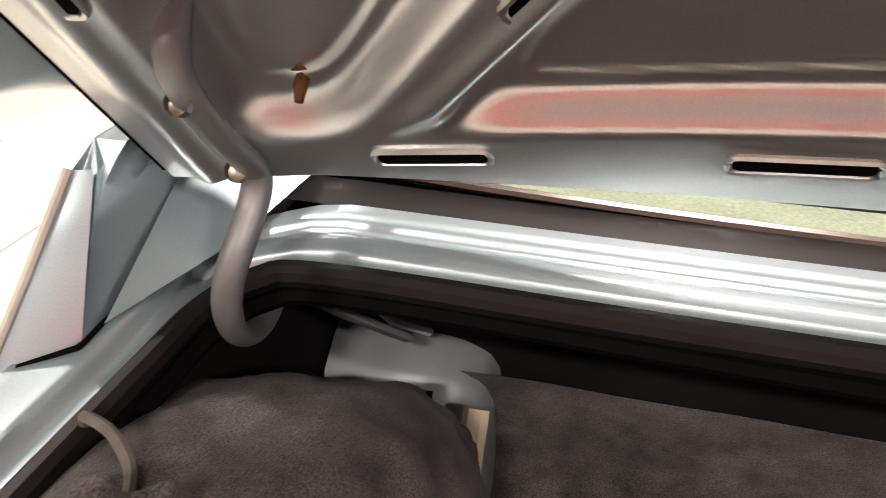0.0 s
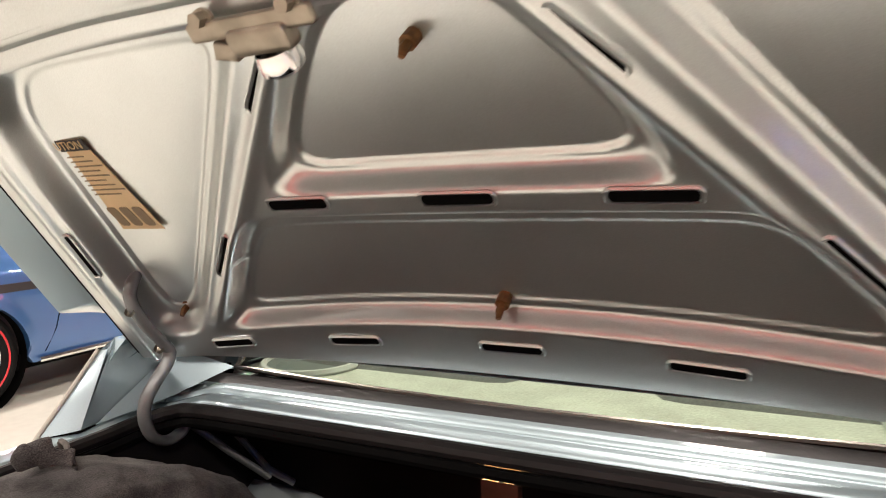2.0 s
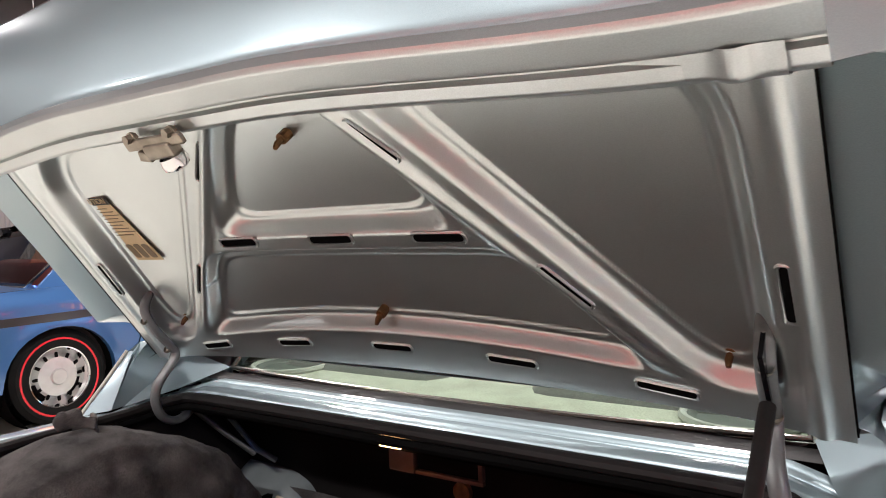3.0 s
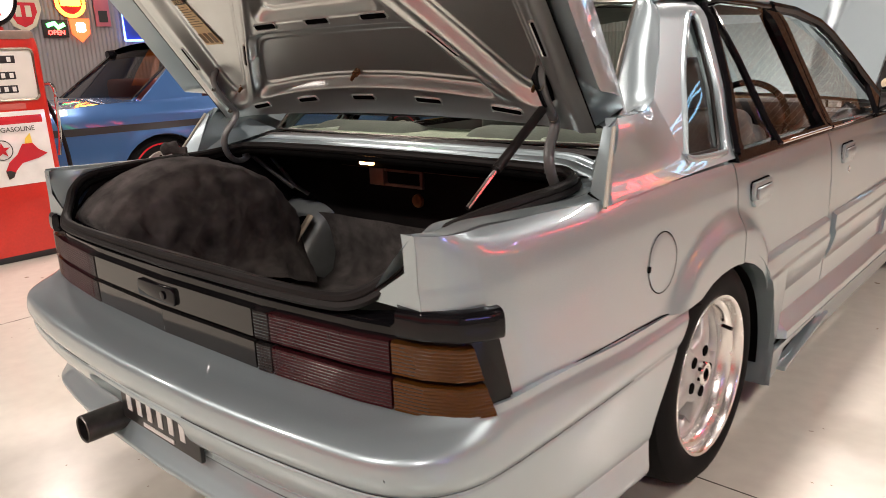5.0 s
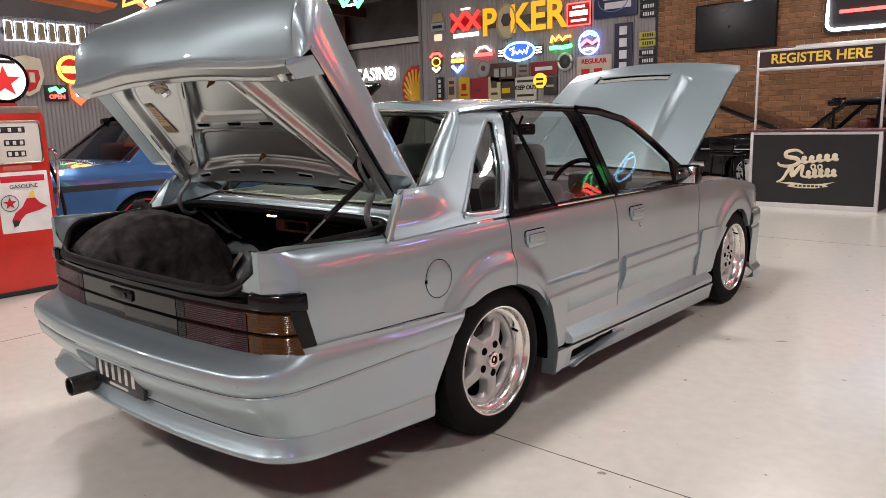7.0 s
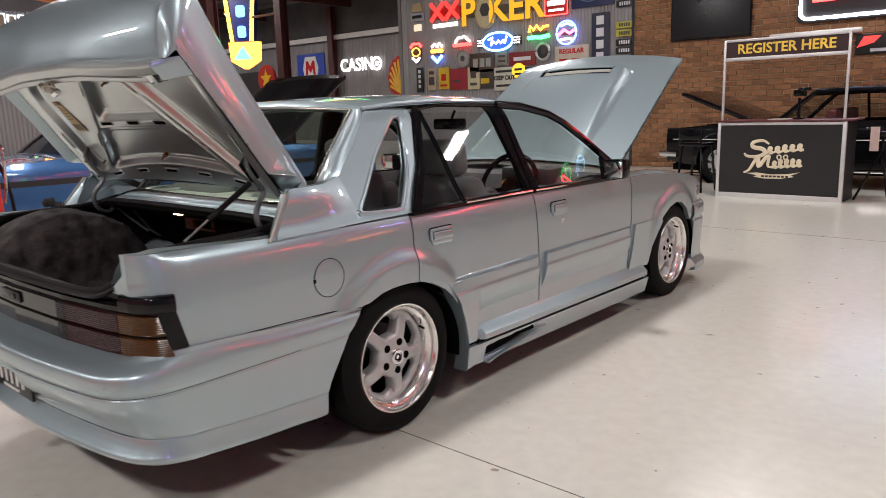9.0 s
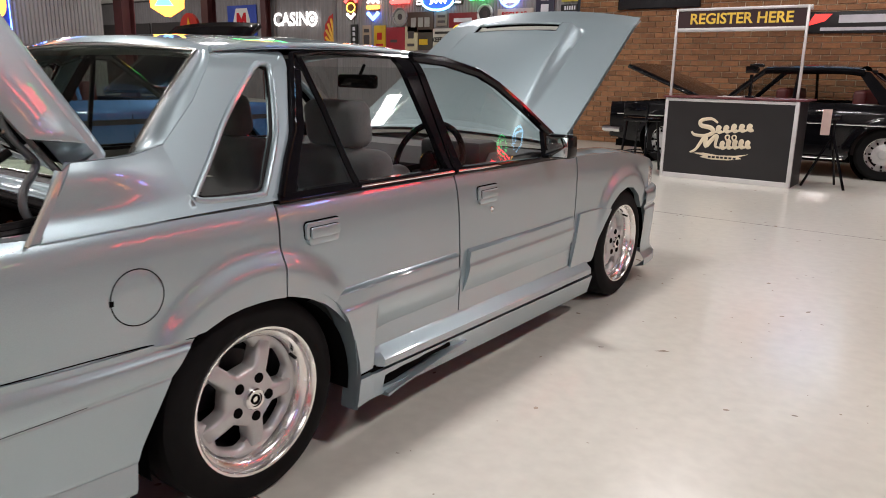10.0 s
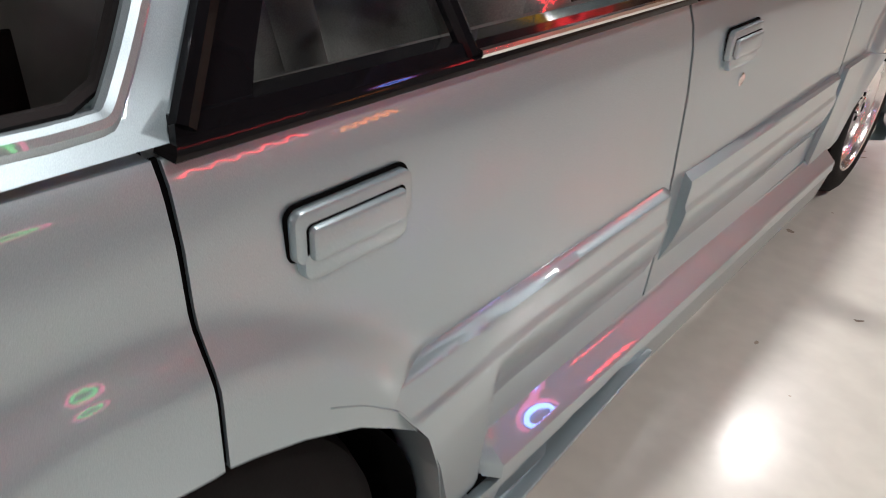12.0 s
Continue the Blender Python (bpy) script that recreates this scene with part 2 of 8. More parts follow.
def side_x(y, z):
    s = lerp_table(SIDE, z)
    if z > 0.83:
        s += 0.92 * (0.848 - s) * sstep(-0.90, -1.045, y)
    x = s * lerp_table(PLAN, y)
    for hy in (R_HUB, F_HUB):
        r = math.hypot(y - hy, z - HUB_Z)
        if z > 0.3:
            x += 0.026 * (1 - sstep(0.395, 0.465, r)) * (1 - sstep(0.0, 0.2, abs(y - hy) - 0.25))
    return x


def green_x(y, z):
    return lerp_table(GREEN, z) - 0.03 * sstep(0.3, -0.5, y) * sstep(0.95, 1.3, z) - 0.02 * sstep(1.4, 2.1, y)


def resample(poly, params):
    P = [Vector(p) for p in poly]
    ls = [0.0]
    for a, b in zip(P, P[1:]):
        ls.append(ls[-1] + (b - a).length)
    tot = ls[-1]
    out = []
    for s in params:
        d = s * tot
        for i in range(len(P) - 1):
            if d <= ls[i + 1] + 1e-9:
                t = (d - ls[i]) / max(ls[i + 1] - ls[i], 1e-9)
                out.append(P[i].lerp(P[i + 1], min(1, max(0, t))))
                break
    return out


def knots(poly):
    P = [Vector(p) for p in poly]
    ls = [0.0]
    for a, b in zip(P, P[1:]):
        ls.append(ls[-1] + (b - a).length)
    return [s / ls[-1] for s in ls]


def skin(bottom, top, fx, sgn, nu=40, nv=14, flange=0.018, offset=0.0, bm=None, roll=0.004):
    """A body panel between two lines of (y, z), laid on the surface fx(y, z), its edges turned in."""
    bm = bm or bmesh.new()
    par = sorted({round(s, 5) for s in [i / nu for i in range(nu + 1)] + knots(bottom) + knots(top)})
    B, T = resample(bottom, par), resample(top, par)
    g = []
    for b, t in zip(B, T):
        col = []
        for j in range(nv + 1):
            p = b.lerp(t, j / nv)
            col.append(bm.verts.new((sgn * (fx(p.x, p.y) + offset), p.x, p.y)))
        g.append(col)
    for i in range(len(g) - 1):
        for j in range(nv):
            bm.faces.new((g[i][j], g[i + 1][j], g[i + 1][j + 1], g[i][j + 1]))
    rim = [c[0] for c in g] + g[-1][1:] + [c[-1] for c in reversed(g[:-1])] + g[0][-2:0:-1]
    cen = Vector((0, 0, 0))
    for v in rim:
        cen += v.co
    cen /= len(rim)
    prev = rim
    for inset, dx in ((0.0, roll), (0.0, flange)):
        ring = [bm.verts.new(v.co - Vector((sgn * dx, 0, 0))) for v in rim]
        for k in range(len(rim)):
            bm.faces.new((prev[k], prev[(k + 1) % len(rim)], ring[(k + 1) % len(rim)], ring[k]))
        prev = ring
    return bm


car = tagged(empty("sedan"), "silver-blue four-door sedan with boot and bonnet open, on the grey floor", "car")

# rear and front arch lines, from behind the wheel over it to its front
R_ARCH = [(-0.392, 0.275), (-0.385, 0.33), (-0.275, 0.535), (-0.195, 0.600), (-0.125, 0.624), (-0.07, 0.632), (-0.015, 0.634), (0.04, 0.632), (0.075, 0.627)]
F_ARCH = [(2.255, 0.17), (2.275, 0.30), (2.30, 0.41), (2.36, 0.50), (2.44, 0.582), (2.54, 0.632), (2.64, 0.652), (2.74, 0.640), (2.83, 0.588), (2.90, 0.50), (2.96, 0.39), (3.0, 0.28)]

for sg, side in ((1, "right"), (-1, "left")):
    # quarter panel: behind the rear door, over the wheel
    part("quarter_panel", skin([(-1.052, 0.797), (-0.972, 0.793), (-0.925, 0.618), (-0.55, 0.603), (-0.30, 0.594), (-0.195, 0.600)] + R_ARCH[4:9] + [(0.085, 0.627)],
                               [(-1.052, 0.922), (-0.80, 0.915), (-0.56, 0.905), (-0.2, 0.897), (0.094, 0.894)], side_x, sg, 60, 18, 0.03), PAINT, car)
    # shoulder of the quarter, rolled in to the boot opening
    def shoulder(u, v, sg=sg):
        y = -1.052 + 0.79 * u
        z = 0.922 - 0.017 * sstep(-1.0, -0.56, y) if y < -0.56 else 0.905 + 0.012 * sstep(-0.56, -0.46, y)
        xo = side_x(y, z) - 0.001
        xi = 0.700 + 0.046 * sstep(-0.93, -1.05, y) + 0.030 * sstep(-0.47, -0.40, y)
        t = v
        return (sg * (xo + (xi - xo) * t), y, z + 0.004 * math.sin(t * math.pi) - 0.014 * sstep(0.45, 0.6, t) + 0.010 * sstep(0.85, 1.0, t))
    part("quarter_shoulder", grid(shoulder, 40, 24), PAINT, car)
    # rear face of the quarter beside the boot opening
    def corner(u, v, sg=sg):
        y = -1.052 + 0.26 * u
        z0 = 0.922 - 0.017 * sstep(-1.0, -0.56, y) - 0.004
        xi = 0.700 + 0.046 * sstep(-0.93, -1.05, y)
        xs = lerp_table([(-1.052, 0.648), (-1.035, 0.668), (-1.0, 0.704), (-0.95, 0.716), (-0.79, 0.716)], y)
        zs = lerp_table([(-1.052, 0.808), (-1.035, 0.824), (-1.0, 0.862), (-0.95, 0.890), (-0.79, 0.908)], y)
        return (sg * (xi + (xs - xi) * v), y - 0.006 * math.sin(math.pi * v), z0 + (zs - z0) * v)
    part("quarter_corner", grid(corner, 20, 8), PAINT, car)
    part("quarter_rear", grid(lambda u, v, sg=sg: (lambda z, xl: (sg * (xl + (side_x(-1.052, z) - xl) * u), -1.053, z))(0.794 + 0.127 * v, min(0.636 + 0.19 * v, side_x(-1.052, 0.794 + 0.127 * v) - 0.003)), 10, 8), PAINT, car)
    # doors, with the proud lower cladding
    rd = part("rear_door", skin([(0.090, 0.627), (0.12, 0.619), (0.17, 0.602), (0.242, 0.566), (0.290, 0.528), (0.342, 0.48), (0.395, 0.39), (0.452, 0.33), (1.022, 0.325)],
                                [(0.101, 0.893), (0.4, 0.893), (0.981, 0.890)], side_x, sg, 56, 16, 0.03), PAINT, car)
    fd = part("front_door", skin([(1.030, 0.325), (2.008, 0.31)], [(0.989, 0.890), (1.5, 0.882), (2.030, 0.872)], side_x, sg, 40, 16, 0.03), PAINT, car)

    def clad_x(y, z, lo=0.0, hi=0.0):
        c = lerp_table(SIDE, z) * lerp_table(PLAN, y) + 0.018 + 0.012 * sstep(0.60, 0.30, y) * sstep(0.60, 0.5, z)
        c -= 0.017 * sstep(0.572, 0.586, z)
        c += 0.005 * sstep(0.526, 0.515, z)
        # pocket over the sill
        c -= 0.036 * sstep(0.515, 0.330, z) * sstep(0.486, 0.499, y)
        return c
    def clad_rear(y, z):
        return clad_x(y, z) - 0.055 * sstep(0.075, 0.0, 1.045 - y + 0.09 * (z - 0.59) * -1)
    def clad_front(y, z):
        return clad_x(y, z) - 0.055 * sstep(0.075, 0.0, 2.055 - y + 0.09 * (z - 0.59) * -1)
    part("door_cladding", skin([(0.262, 0.578), (0.300, 0.545), (0.345, 0.478), (0.373, 0.40), (0.391, 0.317), (0.396, 0.266), (0.490, 0.266), (0.502, 0.330), (1.020, 0.330)], [(0.25, 0.586), (0.6, 0.588), (1.040, 0.586)], clad_rear, sg, 130, 44, 0.03, roll=0.006), PAINT, rd)
    part("door_cladding", skin([(1.034, 0.330), (2.004, 0.315)], [(1.062, 0.586), (2.050, 0.576)], clad_front, sg, 60, 44, 0.03, roll=0.006), PAINT, fd)
    # front wing
    wing = part("front_wing", skin([(2.018, 0.31), (2.26, 0.29)] + F_ARCH[2:10] + [(3.0, 0.56), (3.20, 0.575)],
                                   [(2.040, 0.872), (2.3, 0.868), (2.6, 0.852), (2.9, 0.818), (3.08, 0.775), (3.22, 0.72)], side_x, sg, 60, 16, 0.03), PAINT, car)
    part("wing_cladding", skin([(2.016, 0.30), (2.272, 0.29), (2.30, 0.41), (2.352, 0.492)], [(2.065, 0.58), (2.2, 0.578), (2.33, 0.574), (2.41, 0.562)], lambda y, z: side_x(y, z) + 0.014, sg, 24, 10, 0.02), PAINT, wing)
    part("wing_badge", box(sg * 0.8445 - 0.004, sg * 0.8445 + 0.004, 2.182, 2.208, 0.675, 0.735, 0.003), BLACK, wing, "small dark enamel badge")
    part("wing_top", grid(lambda u, v, sg=sg: (sg * (0.84 * lerp_table(PLAN, 2.04 + 1.1 * u) - 0.13 * v - 0.01), 2.04 + 1.1 * u, lerp_table([(2.04, 0.872), (2.6, 0.852), (2.9, 0.818), (3.14, 0.76)], 2.04 + 1.1 * u) + 0.02 * math.sin(v * 1.6)), 14, 6), PAINT, wing)

    # side skirt with a black joint, a scoop at its rear end and a blade under it
    def sill_x(y, z):
        return 0.842 + 0.042 * min(1.0, max(0.0, (0.330 - z) / 0.040)) * sstep(0.494, 0.520, y)
    skirt = part("side_skirt", skin([(0.494, 0.264), (2.20, 0.240)], [(0.496, 0.334), (1.0, 0.332), (2.20, 0.312)], lambda y, z: sill_x(y, z + 0.012 * (y - 0.5)), sg, 60, 14, 0.04), PAINT, car)
    part("skirt_joint", box(sg * 0.838 - 0.02, sg * 0.838 + 0.02, 0.410, 2.2, 0.206, 0.268), DARK, skirt)
    part("skirt_spat", skin([(0.377, 0.150), (0.42, 0.156), (0.470, 0.164)], [(0.396, 0.254), (0.43, 0.254), (0.470, 0.254)], lambda y, z: 0.880 - 0.10 * max(0, 0.23 - z), sg, 8, 8, 0.06), PAINT, skirt)
    def low_x(y, z):
        return 0.874 - 0.20 * max(0, 0.23 - z) - 0.045 * sstep(0.535, 0.56, y) * sstep(1.00, 0.86, y) * sstep(0.172, 0.180, z) * sstep(0.226, 0.218, z - 0.02 * (y - 0.54))
    part("skirt_lower", skin([(0.468, 0.150), (1.3, 0.137), (2.235, 0.124)], [(0.471, 0.248), (1.3, 0.235), (2.25, 0.216)], low_x, sg, 110, 20, 0.08), PAINT, skirt)
    # flat near-black plate paints the shade in the scoop's depth
    part("scoop_void", prism([(0.520, 0.166), (0.62, 0.176), (0.93, 0.208), (0.90, 0.224), (0.54, 0.228)], lambda p, q, h, sg=sg: (sg * (0.838 + h), p, q), 0.010), DARK, skirt)
    part("skirt_blade", prism([(0.545, 0.140), (0.60, 0.152), (1.00, 0.196), (1.04, 0.208), (0.98, 0.205), (0.66, 0.168), (0.545, 0.156)], lambda p, q, h, sg=sg: (sg * (0.846 + h), p, q), 0.038, 0.005), PAINT, skirt)
    part("arch_return", grid(lambda u, v, sg=sg: (lambda p: (sg * (0.884 - 0.075 * v), p.x + 0.002 - 0.004 * v, p.y + 0.002))(resample([(0.377, 0.150), (0.396, 0.256), (0.391, 0.317), (0.373, 0.40), (0.344, 0.478), (0.300, 0.545), (0.245, 0.592), (0.20, 0.618)], [u])[0]), 40, 5), PAINT, car)

    # dark joints behind the panel edges
    for b0, b1, t0, t1 in (((0.078, 0.63), (0.096, 0.63), (0.089, 0.893), (0.106, 0.893)), ((1.017, 0.32), (1.036, 0.32), (0.976, 0.89), (0.994, 0.89)), ((2.002, 0.31), (2.024, 0.31), (2.026, 0.872), (2.046, 0.872))):
        part("panel_joint", skin([b0, b1], [t0, t1], lambda y, z: side_x(y, z) - 0.005, sg, 3, 12, 0.004), DARK, car)
    # wheel arch liner and boards behind the wheel, shade of the well painted near-black
    for hy in (R_HUB, F_HUB):
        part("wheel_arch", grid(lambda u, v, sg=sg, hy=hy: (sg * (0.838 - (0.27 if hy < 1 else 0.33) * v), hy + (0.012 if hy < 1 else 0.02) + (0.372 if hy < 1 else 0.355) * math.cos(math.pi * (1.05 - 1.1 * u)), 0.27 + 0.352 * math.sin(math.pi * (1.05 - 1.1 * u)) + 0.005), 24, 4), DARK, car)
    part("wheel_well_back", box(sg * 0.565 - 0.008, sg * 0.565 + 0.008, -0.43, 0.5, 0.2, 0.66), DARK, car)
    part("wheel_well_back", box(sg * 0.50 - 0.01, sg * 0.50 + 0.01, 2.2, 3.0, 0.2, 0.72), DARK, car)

    # roof pillar panel: sail with its base fin and the small fixed window
    def sail_quad(a, b):
        return skin(a, b, green_x, sg, 24, 8, 0.03)
    bm = skin([(-0.562, 0.897), (-0.30, 0.901), (-0.155, 0.904)], [(-0.455, 1.058), (-0.29, 1.060), (-0.190, 1.078)], lambda y, z: green_x(y, z) + 0.040 * sstep(-0.15, -0.42, y) * sstep(0.92, 1.05, z), sg, 24, 12, 0.03)
    skin([(-0.190, 1.075), (-0.05, 1.185), (0.072, 1.318)], [(-0.16, 0.945), (0.02, 1.115), (0.205, 1.282)], green_x, sg, 24, 8, 0.03, bm=bm)
    skin([(-0.155, 0.904), (-0.05, 0.905), (0.124, 0.905)], [(-0.16, 0.945), (-0.12, 0.932), (0.078, 0.930)], green_x, sg, 16, 5, 0.03, bm=bm)
    skin([(-0.190, 1.075), (-0.155, 0.904)], [(-0.189, 1.074), (-0.16, 0.945)], green_x, sg, 6, 2, 0.0, bm=bm)
    skin([(0.078, 0.930), (0.132, 1.01), (0.188, 1.09), (0.257, 1.272)], [(0.126, 0.905), (0.186, 1.00), (0.244, 1.09), (0.335, 1.30)], green_x, sg, 20, 5, 0.03, bm=bm)
    skin([(0.072, 1.318), (0.19, 1.327), (0.345, 1.332)], [(0.205, 1.282), (0.235, 1.284), (0.257, 1.272)], green_x, sg, 16, 5, 0.02, bm=bm)
    skin([(0.257, 1.272), (0.335, 1.30)], [(0.257, 1.273), (0.345, 1.332)], green_x, sg, 6, 2, 0.0, bm=bm)
    bmesh.ops.remove_doubles(bm, verts=bm.verts, dist=0.0025)
    sail = part("roof_pillar", bm, PAINT, car, sharp=50)
    part("sail_window", skin([(-0.165, 0.940), (0.090, 0.925)], [(0.205, 1.286), (0.268, 1.276)], lambda y, z: green_x(y, z) - 0.020, sg, 6, 4, 0.003), GLASS, sail).visible_shadow = False
    edge = [(-0.145, 0.947), (-0.05, 1.04), (0.04, 1.128), (0.13, 1.215), (0.192, 1.268), (0.225, 1.281), (0.250, 1.270), (0.222, 1.18), (0.182, 1.085), (0.126, 1.005), (0.082, 0.945), (0.055, 0.934), (-0.05, 0.934), (-0.12, 0.937)]
    part("window_seal", tube([(sg * (green_x(y, z) - 0.012), y, z) for y, z in edge], 0.006, 6, closed=True), RUBBER, sail)
    wide = [Vector((y, z)) for y, z in edge]
    mid = sum(wide, Vector((0, 0))) / len(wide)
    rim = spline([(p.x + 0.010 * (p - mid).normalized().x, p.y + 0.010 * (p - mid).normalized().y, 0) for p in wide + wide[:1]], 4)[:-1]
    part("window_surround", tube([(sg * (green_x(p.x, p.y) - 0.003), p.x, p.y) for p in rim], 0.010, 10, closed=True), PAINT, sail)
    # fin end facing the boot lid, with its pale seal, and the inner side of the fin
    def patch(c, n=8, sg=sg):
        c = [Vector(p) for p in c]
        return grid(lambda u, v: (lambda p: (sg * p.x, p.y, p.z))(c[0].lerp(c[1], u).lerp(c[2].lerp(c[3], u), v)), n, n)
    part("fin_end", patch([(0.838, -0.592, 0.896), (0.776, -0.548, 0.908), (0.794, -0.482, 1.040), (0.770, -0.484, 1.044)]), PAINT, sail)
    part("fin_edge", patch([(0.838, -0.592, 0.896), (0.832, -0.562, 0.897), (0.794, -0.482, 1.040), (0.787, -0.456, 1.058)]), PAINT, sail)
    part("fin_seal", tube([(sg * 0.839, -0.594, 0.895), (sg * 0.817, -0.540, 0.966), (sg * 0.795, -0.484, 1.042)], 0.0045, 8), mat("pale_seal", (0.42, 0.41, 0.35), 0.5) if sg == 1 else bpy.data.materials["pale_seal"], sail)
    def fin_x(y, z):
        return green_x(y, z) + 0.040 * sstep(-0.15, -0.42, y) * sstep(0.92, 1.05, z)
    def fin_line(u):
        q = resample([(-0.456, 1.058), (-0.29, 1.061), (-0.190, 1.079)], [u])[0]
        return q.x, q.y
    part("fin_top", grid(lambda u, v, sg=sg: (lambda y, z: (sg * (fin_x(y, z) - 0.012 * v), y - 0.020 * v * (1 - u), z + 0.001 - 0.020 * v * (1 - u) ** 2))(*fin_line(u)), 14, 5), PAINT, sail)
    part("fin_inner", grid(lambda u, v, sg=sg: (lambda y, z: (sg * ((fin_x(y, z) - 0.012) * v + (0.776 + 0.006 * u) * (1 - v)), (y - 0.020 * (1 - u)) * v + (-0.548 + 0.34 * u) * (1 - v), (z - 0.019 * (1 - u) ** 2) * v + (0.908 + 0.022 * u) * (1 - v)))(*fin_line(u)), 14, 8), PAINT, sail)
    part("fin_gap", tube([(sg * 0.815, -0.578, 0.904), (sg * 0.776, -0.550, 0.911), (sg * 0.774, -0.44, 0.918), (sg * 0.772, -0.300, 0.926)], 0.003, 6), DARK, sail)

    # black door frames
    def frame_bar(pts, r=0.016):
        return tube([(sg * (green_x(y, z) + 0.004), y, z) for y, z in pts], r, 8, flat=1.0)
    part("window_frame", frame_bar([(0.120, 0.912), (0.194, 1.01), (0.258, 1.09), (0.340, 1.27), (0.375, 1.318), (0.55, 1.336), (0.975, 1.325)], 0.011), BLACK, rd)
    part("window_frame", skin([(0.110, 0.903), (0.182, 1.00), (0.246, 1.09), (0.345, 1.305)], [(0.176, 0.905), (0.240, 1.00), (0.304, 1.09), (0.395, 1.312)], lambda y, z: green_x(y, z) + 0.004, sg, 20, 4, 0.02), BLACK, rd)
    part("quarter_light_bar", tube([(sg * (green_x(y, z) + 0.004), y, z) for y, z in ((0.445, 0.905), (0.437, 0.98), (0.418, 1.15), (0.396, 1.31))], 0.011, 8), BLACK, rd)
    part("belt_trim", skin([(0.104, 0.8935), (0.982, 0.8905)], [(0.115, 0.922), (0.968, 0.917)], lambda y, z: 0.846 - 0.55 * max(0, z - 0.900), sg, 20, 5, 0.03), BLACK, rd)
    part("belt_trim", skin([(0.991, 0.8905), (2.000, 0.873)], [(0.99, 0.917), (1.97, 0.893)], lambda y, z: 0.846 - 0.55 * max(0, z - 0.900) - 0.02 * sstep(1.4, 2.1, y), sg, 20, 5, 0.03), BLACK, fd)
    part("belt_strip", tube([(sg * 0.845, 0.45, 0.909), (sg * 0.845, 0.968, 0.905)], 0.0055, 8), CHROME, rd)
    part("belt_strip", tube([(sg * 0.845, 1.0, 0.904), (sg * 0.838, 1.5, 0.894), (sg * 0.826, 1.9, 0.884)], 0.0055, 8), CHROME, fd)
    part("centre_pillar", skin([(0.955, 0.905), (0.978, 0.905)], [(0.895, 1.325), (0.975, 1.33)], lambda y, z: green_x(y, z) + 0.006, sg, 4, 14, 0.025), BLACK, rd)
    part("centre_pillar", skin([(0.988, 0.905), (1.045, 0.904)], [(0.985, 1.33), (1.02, 1.325)], lambda y, z: green_x(y, z) + 0.006, sg, 4, 14, 0.025), BLACK, fd)
    part("window_frame", tube([(sg * (green_x(y, z) + 0.004), y, z) for y, z in ((1.0, 1.328), (1.2, 1.315), (1.40, 1.272), (1.52, 1.222), (1.66, 1.135), (1.82, 1.02), (1.98, 0.90))], 0.020, 8), BLACK, fd)
    part("door_mirror", box(sg * 0.90 - 0.065, sg * 0.90 + 0.065, 1.70, 1.79, 0.895, 1.005, 0.022, 3), BLACK, fd, "black door mirror")
    part("mirror_face", box(sg * 0.90 - 0.055, sg * 0.90 + 0.055, 1.697, 1.702, 0.905, 0.995, 0.002), CHROME, bpy.data.objects["door_mirror" if sg == 1 else "door_mirror.001"])
    part("mirror_sail", prism([(1.70, 0.895), (1.95, 0.895), (1.78, 1.01)], lambda p, q, h, sg=sg: (sg * (green_x(p, q) - 0.004 + h), p, q), 0.022), BLACK, fd)
    # glass panes
    for nm, bt, tp, dd in (("door_window", [(0.44, 0.905), (0.96, 0.905)], [(0.397, 1.318), (0.90, 1.328)], rd), ("quarter_light", [(0.165, 0.905), (0.44, 0.905)], [(0.385, 1.305), (0.397, 1.318)], rd),
                           ("door_window", [(1.03, 0.905), (1.96, 0.89)], [(1.00, 1.325), (1.40, 1.27)], fd)):
        part(nm, skin(bt, tp, lambda y, z: 0.812 - 0.485 * (z - 0.905) - 0.02 * sstep(1.4, 2.1, y), sg, 10, 6, 0.003), GLASS, dd).visible_shadow = False
    # door handles
    for hy0, dd in ((0.262, rd), (1.197, fd)):
        hz, hx = 0.800, side_x(hy0, 0.80)
        pl = lambda p, q, h, sg=sg, hy0=hy0, hz=hz, hx=hx: (sg * (hx - 0.001 + h), hy0 + p, hz + q)
        base = part("door_handle", prism(rounded(0.150, 0.058, 0.013, cy=0.001), pl, 0.003, 0.001), DARK, dd, "painted pull handle in a dark seat")
        part("handle_frame", prism(rounded(0.144, 0.052, 0.011, cy=0.000), pl, 0.013, 0.004), PAINT, base)
        part("handle_gap", prism(rounded(0.121, 0.038, 0.006, cy=-0.006), pl, 0.0136), DARK, base)
        part("handle_flap", prism(rounded(0.117, 0.034, 0.006, cy=-0.006), pl, 0.021, 0.005), PAINT, base)
        part("handle_lip", prism(rounded(0.130, 0.036, 0.014, cy=-0.027), pl, 0.0145, 0.005), PAINT, base)
    hx = side_x(1.23, 0.72)
    part("door_lock", lathe([(sg * (hx - 0.002), 0.013), (sg * (hx + 0.003), 0.013), (sg * (hx + 0.004), 0.010), (sg * (hx + 0.002), 0.004), (sg * (hx + 0.002), 0.0)], 20, "x", (0, 1.232, 0.722)), CHROME, fd)

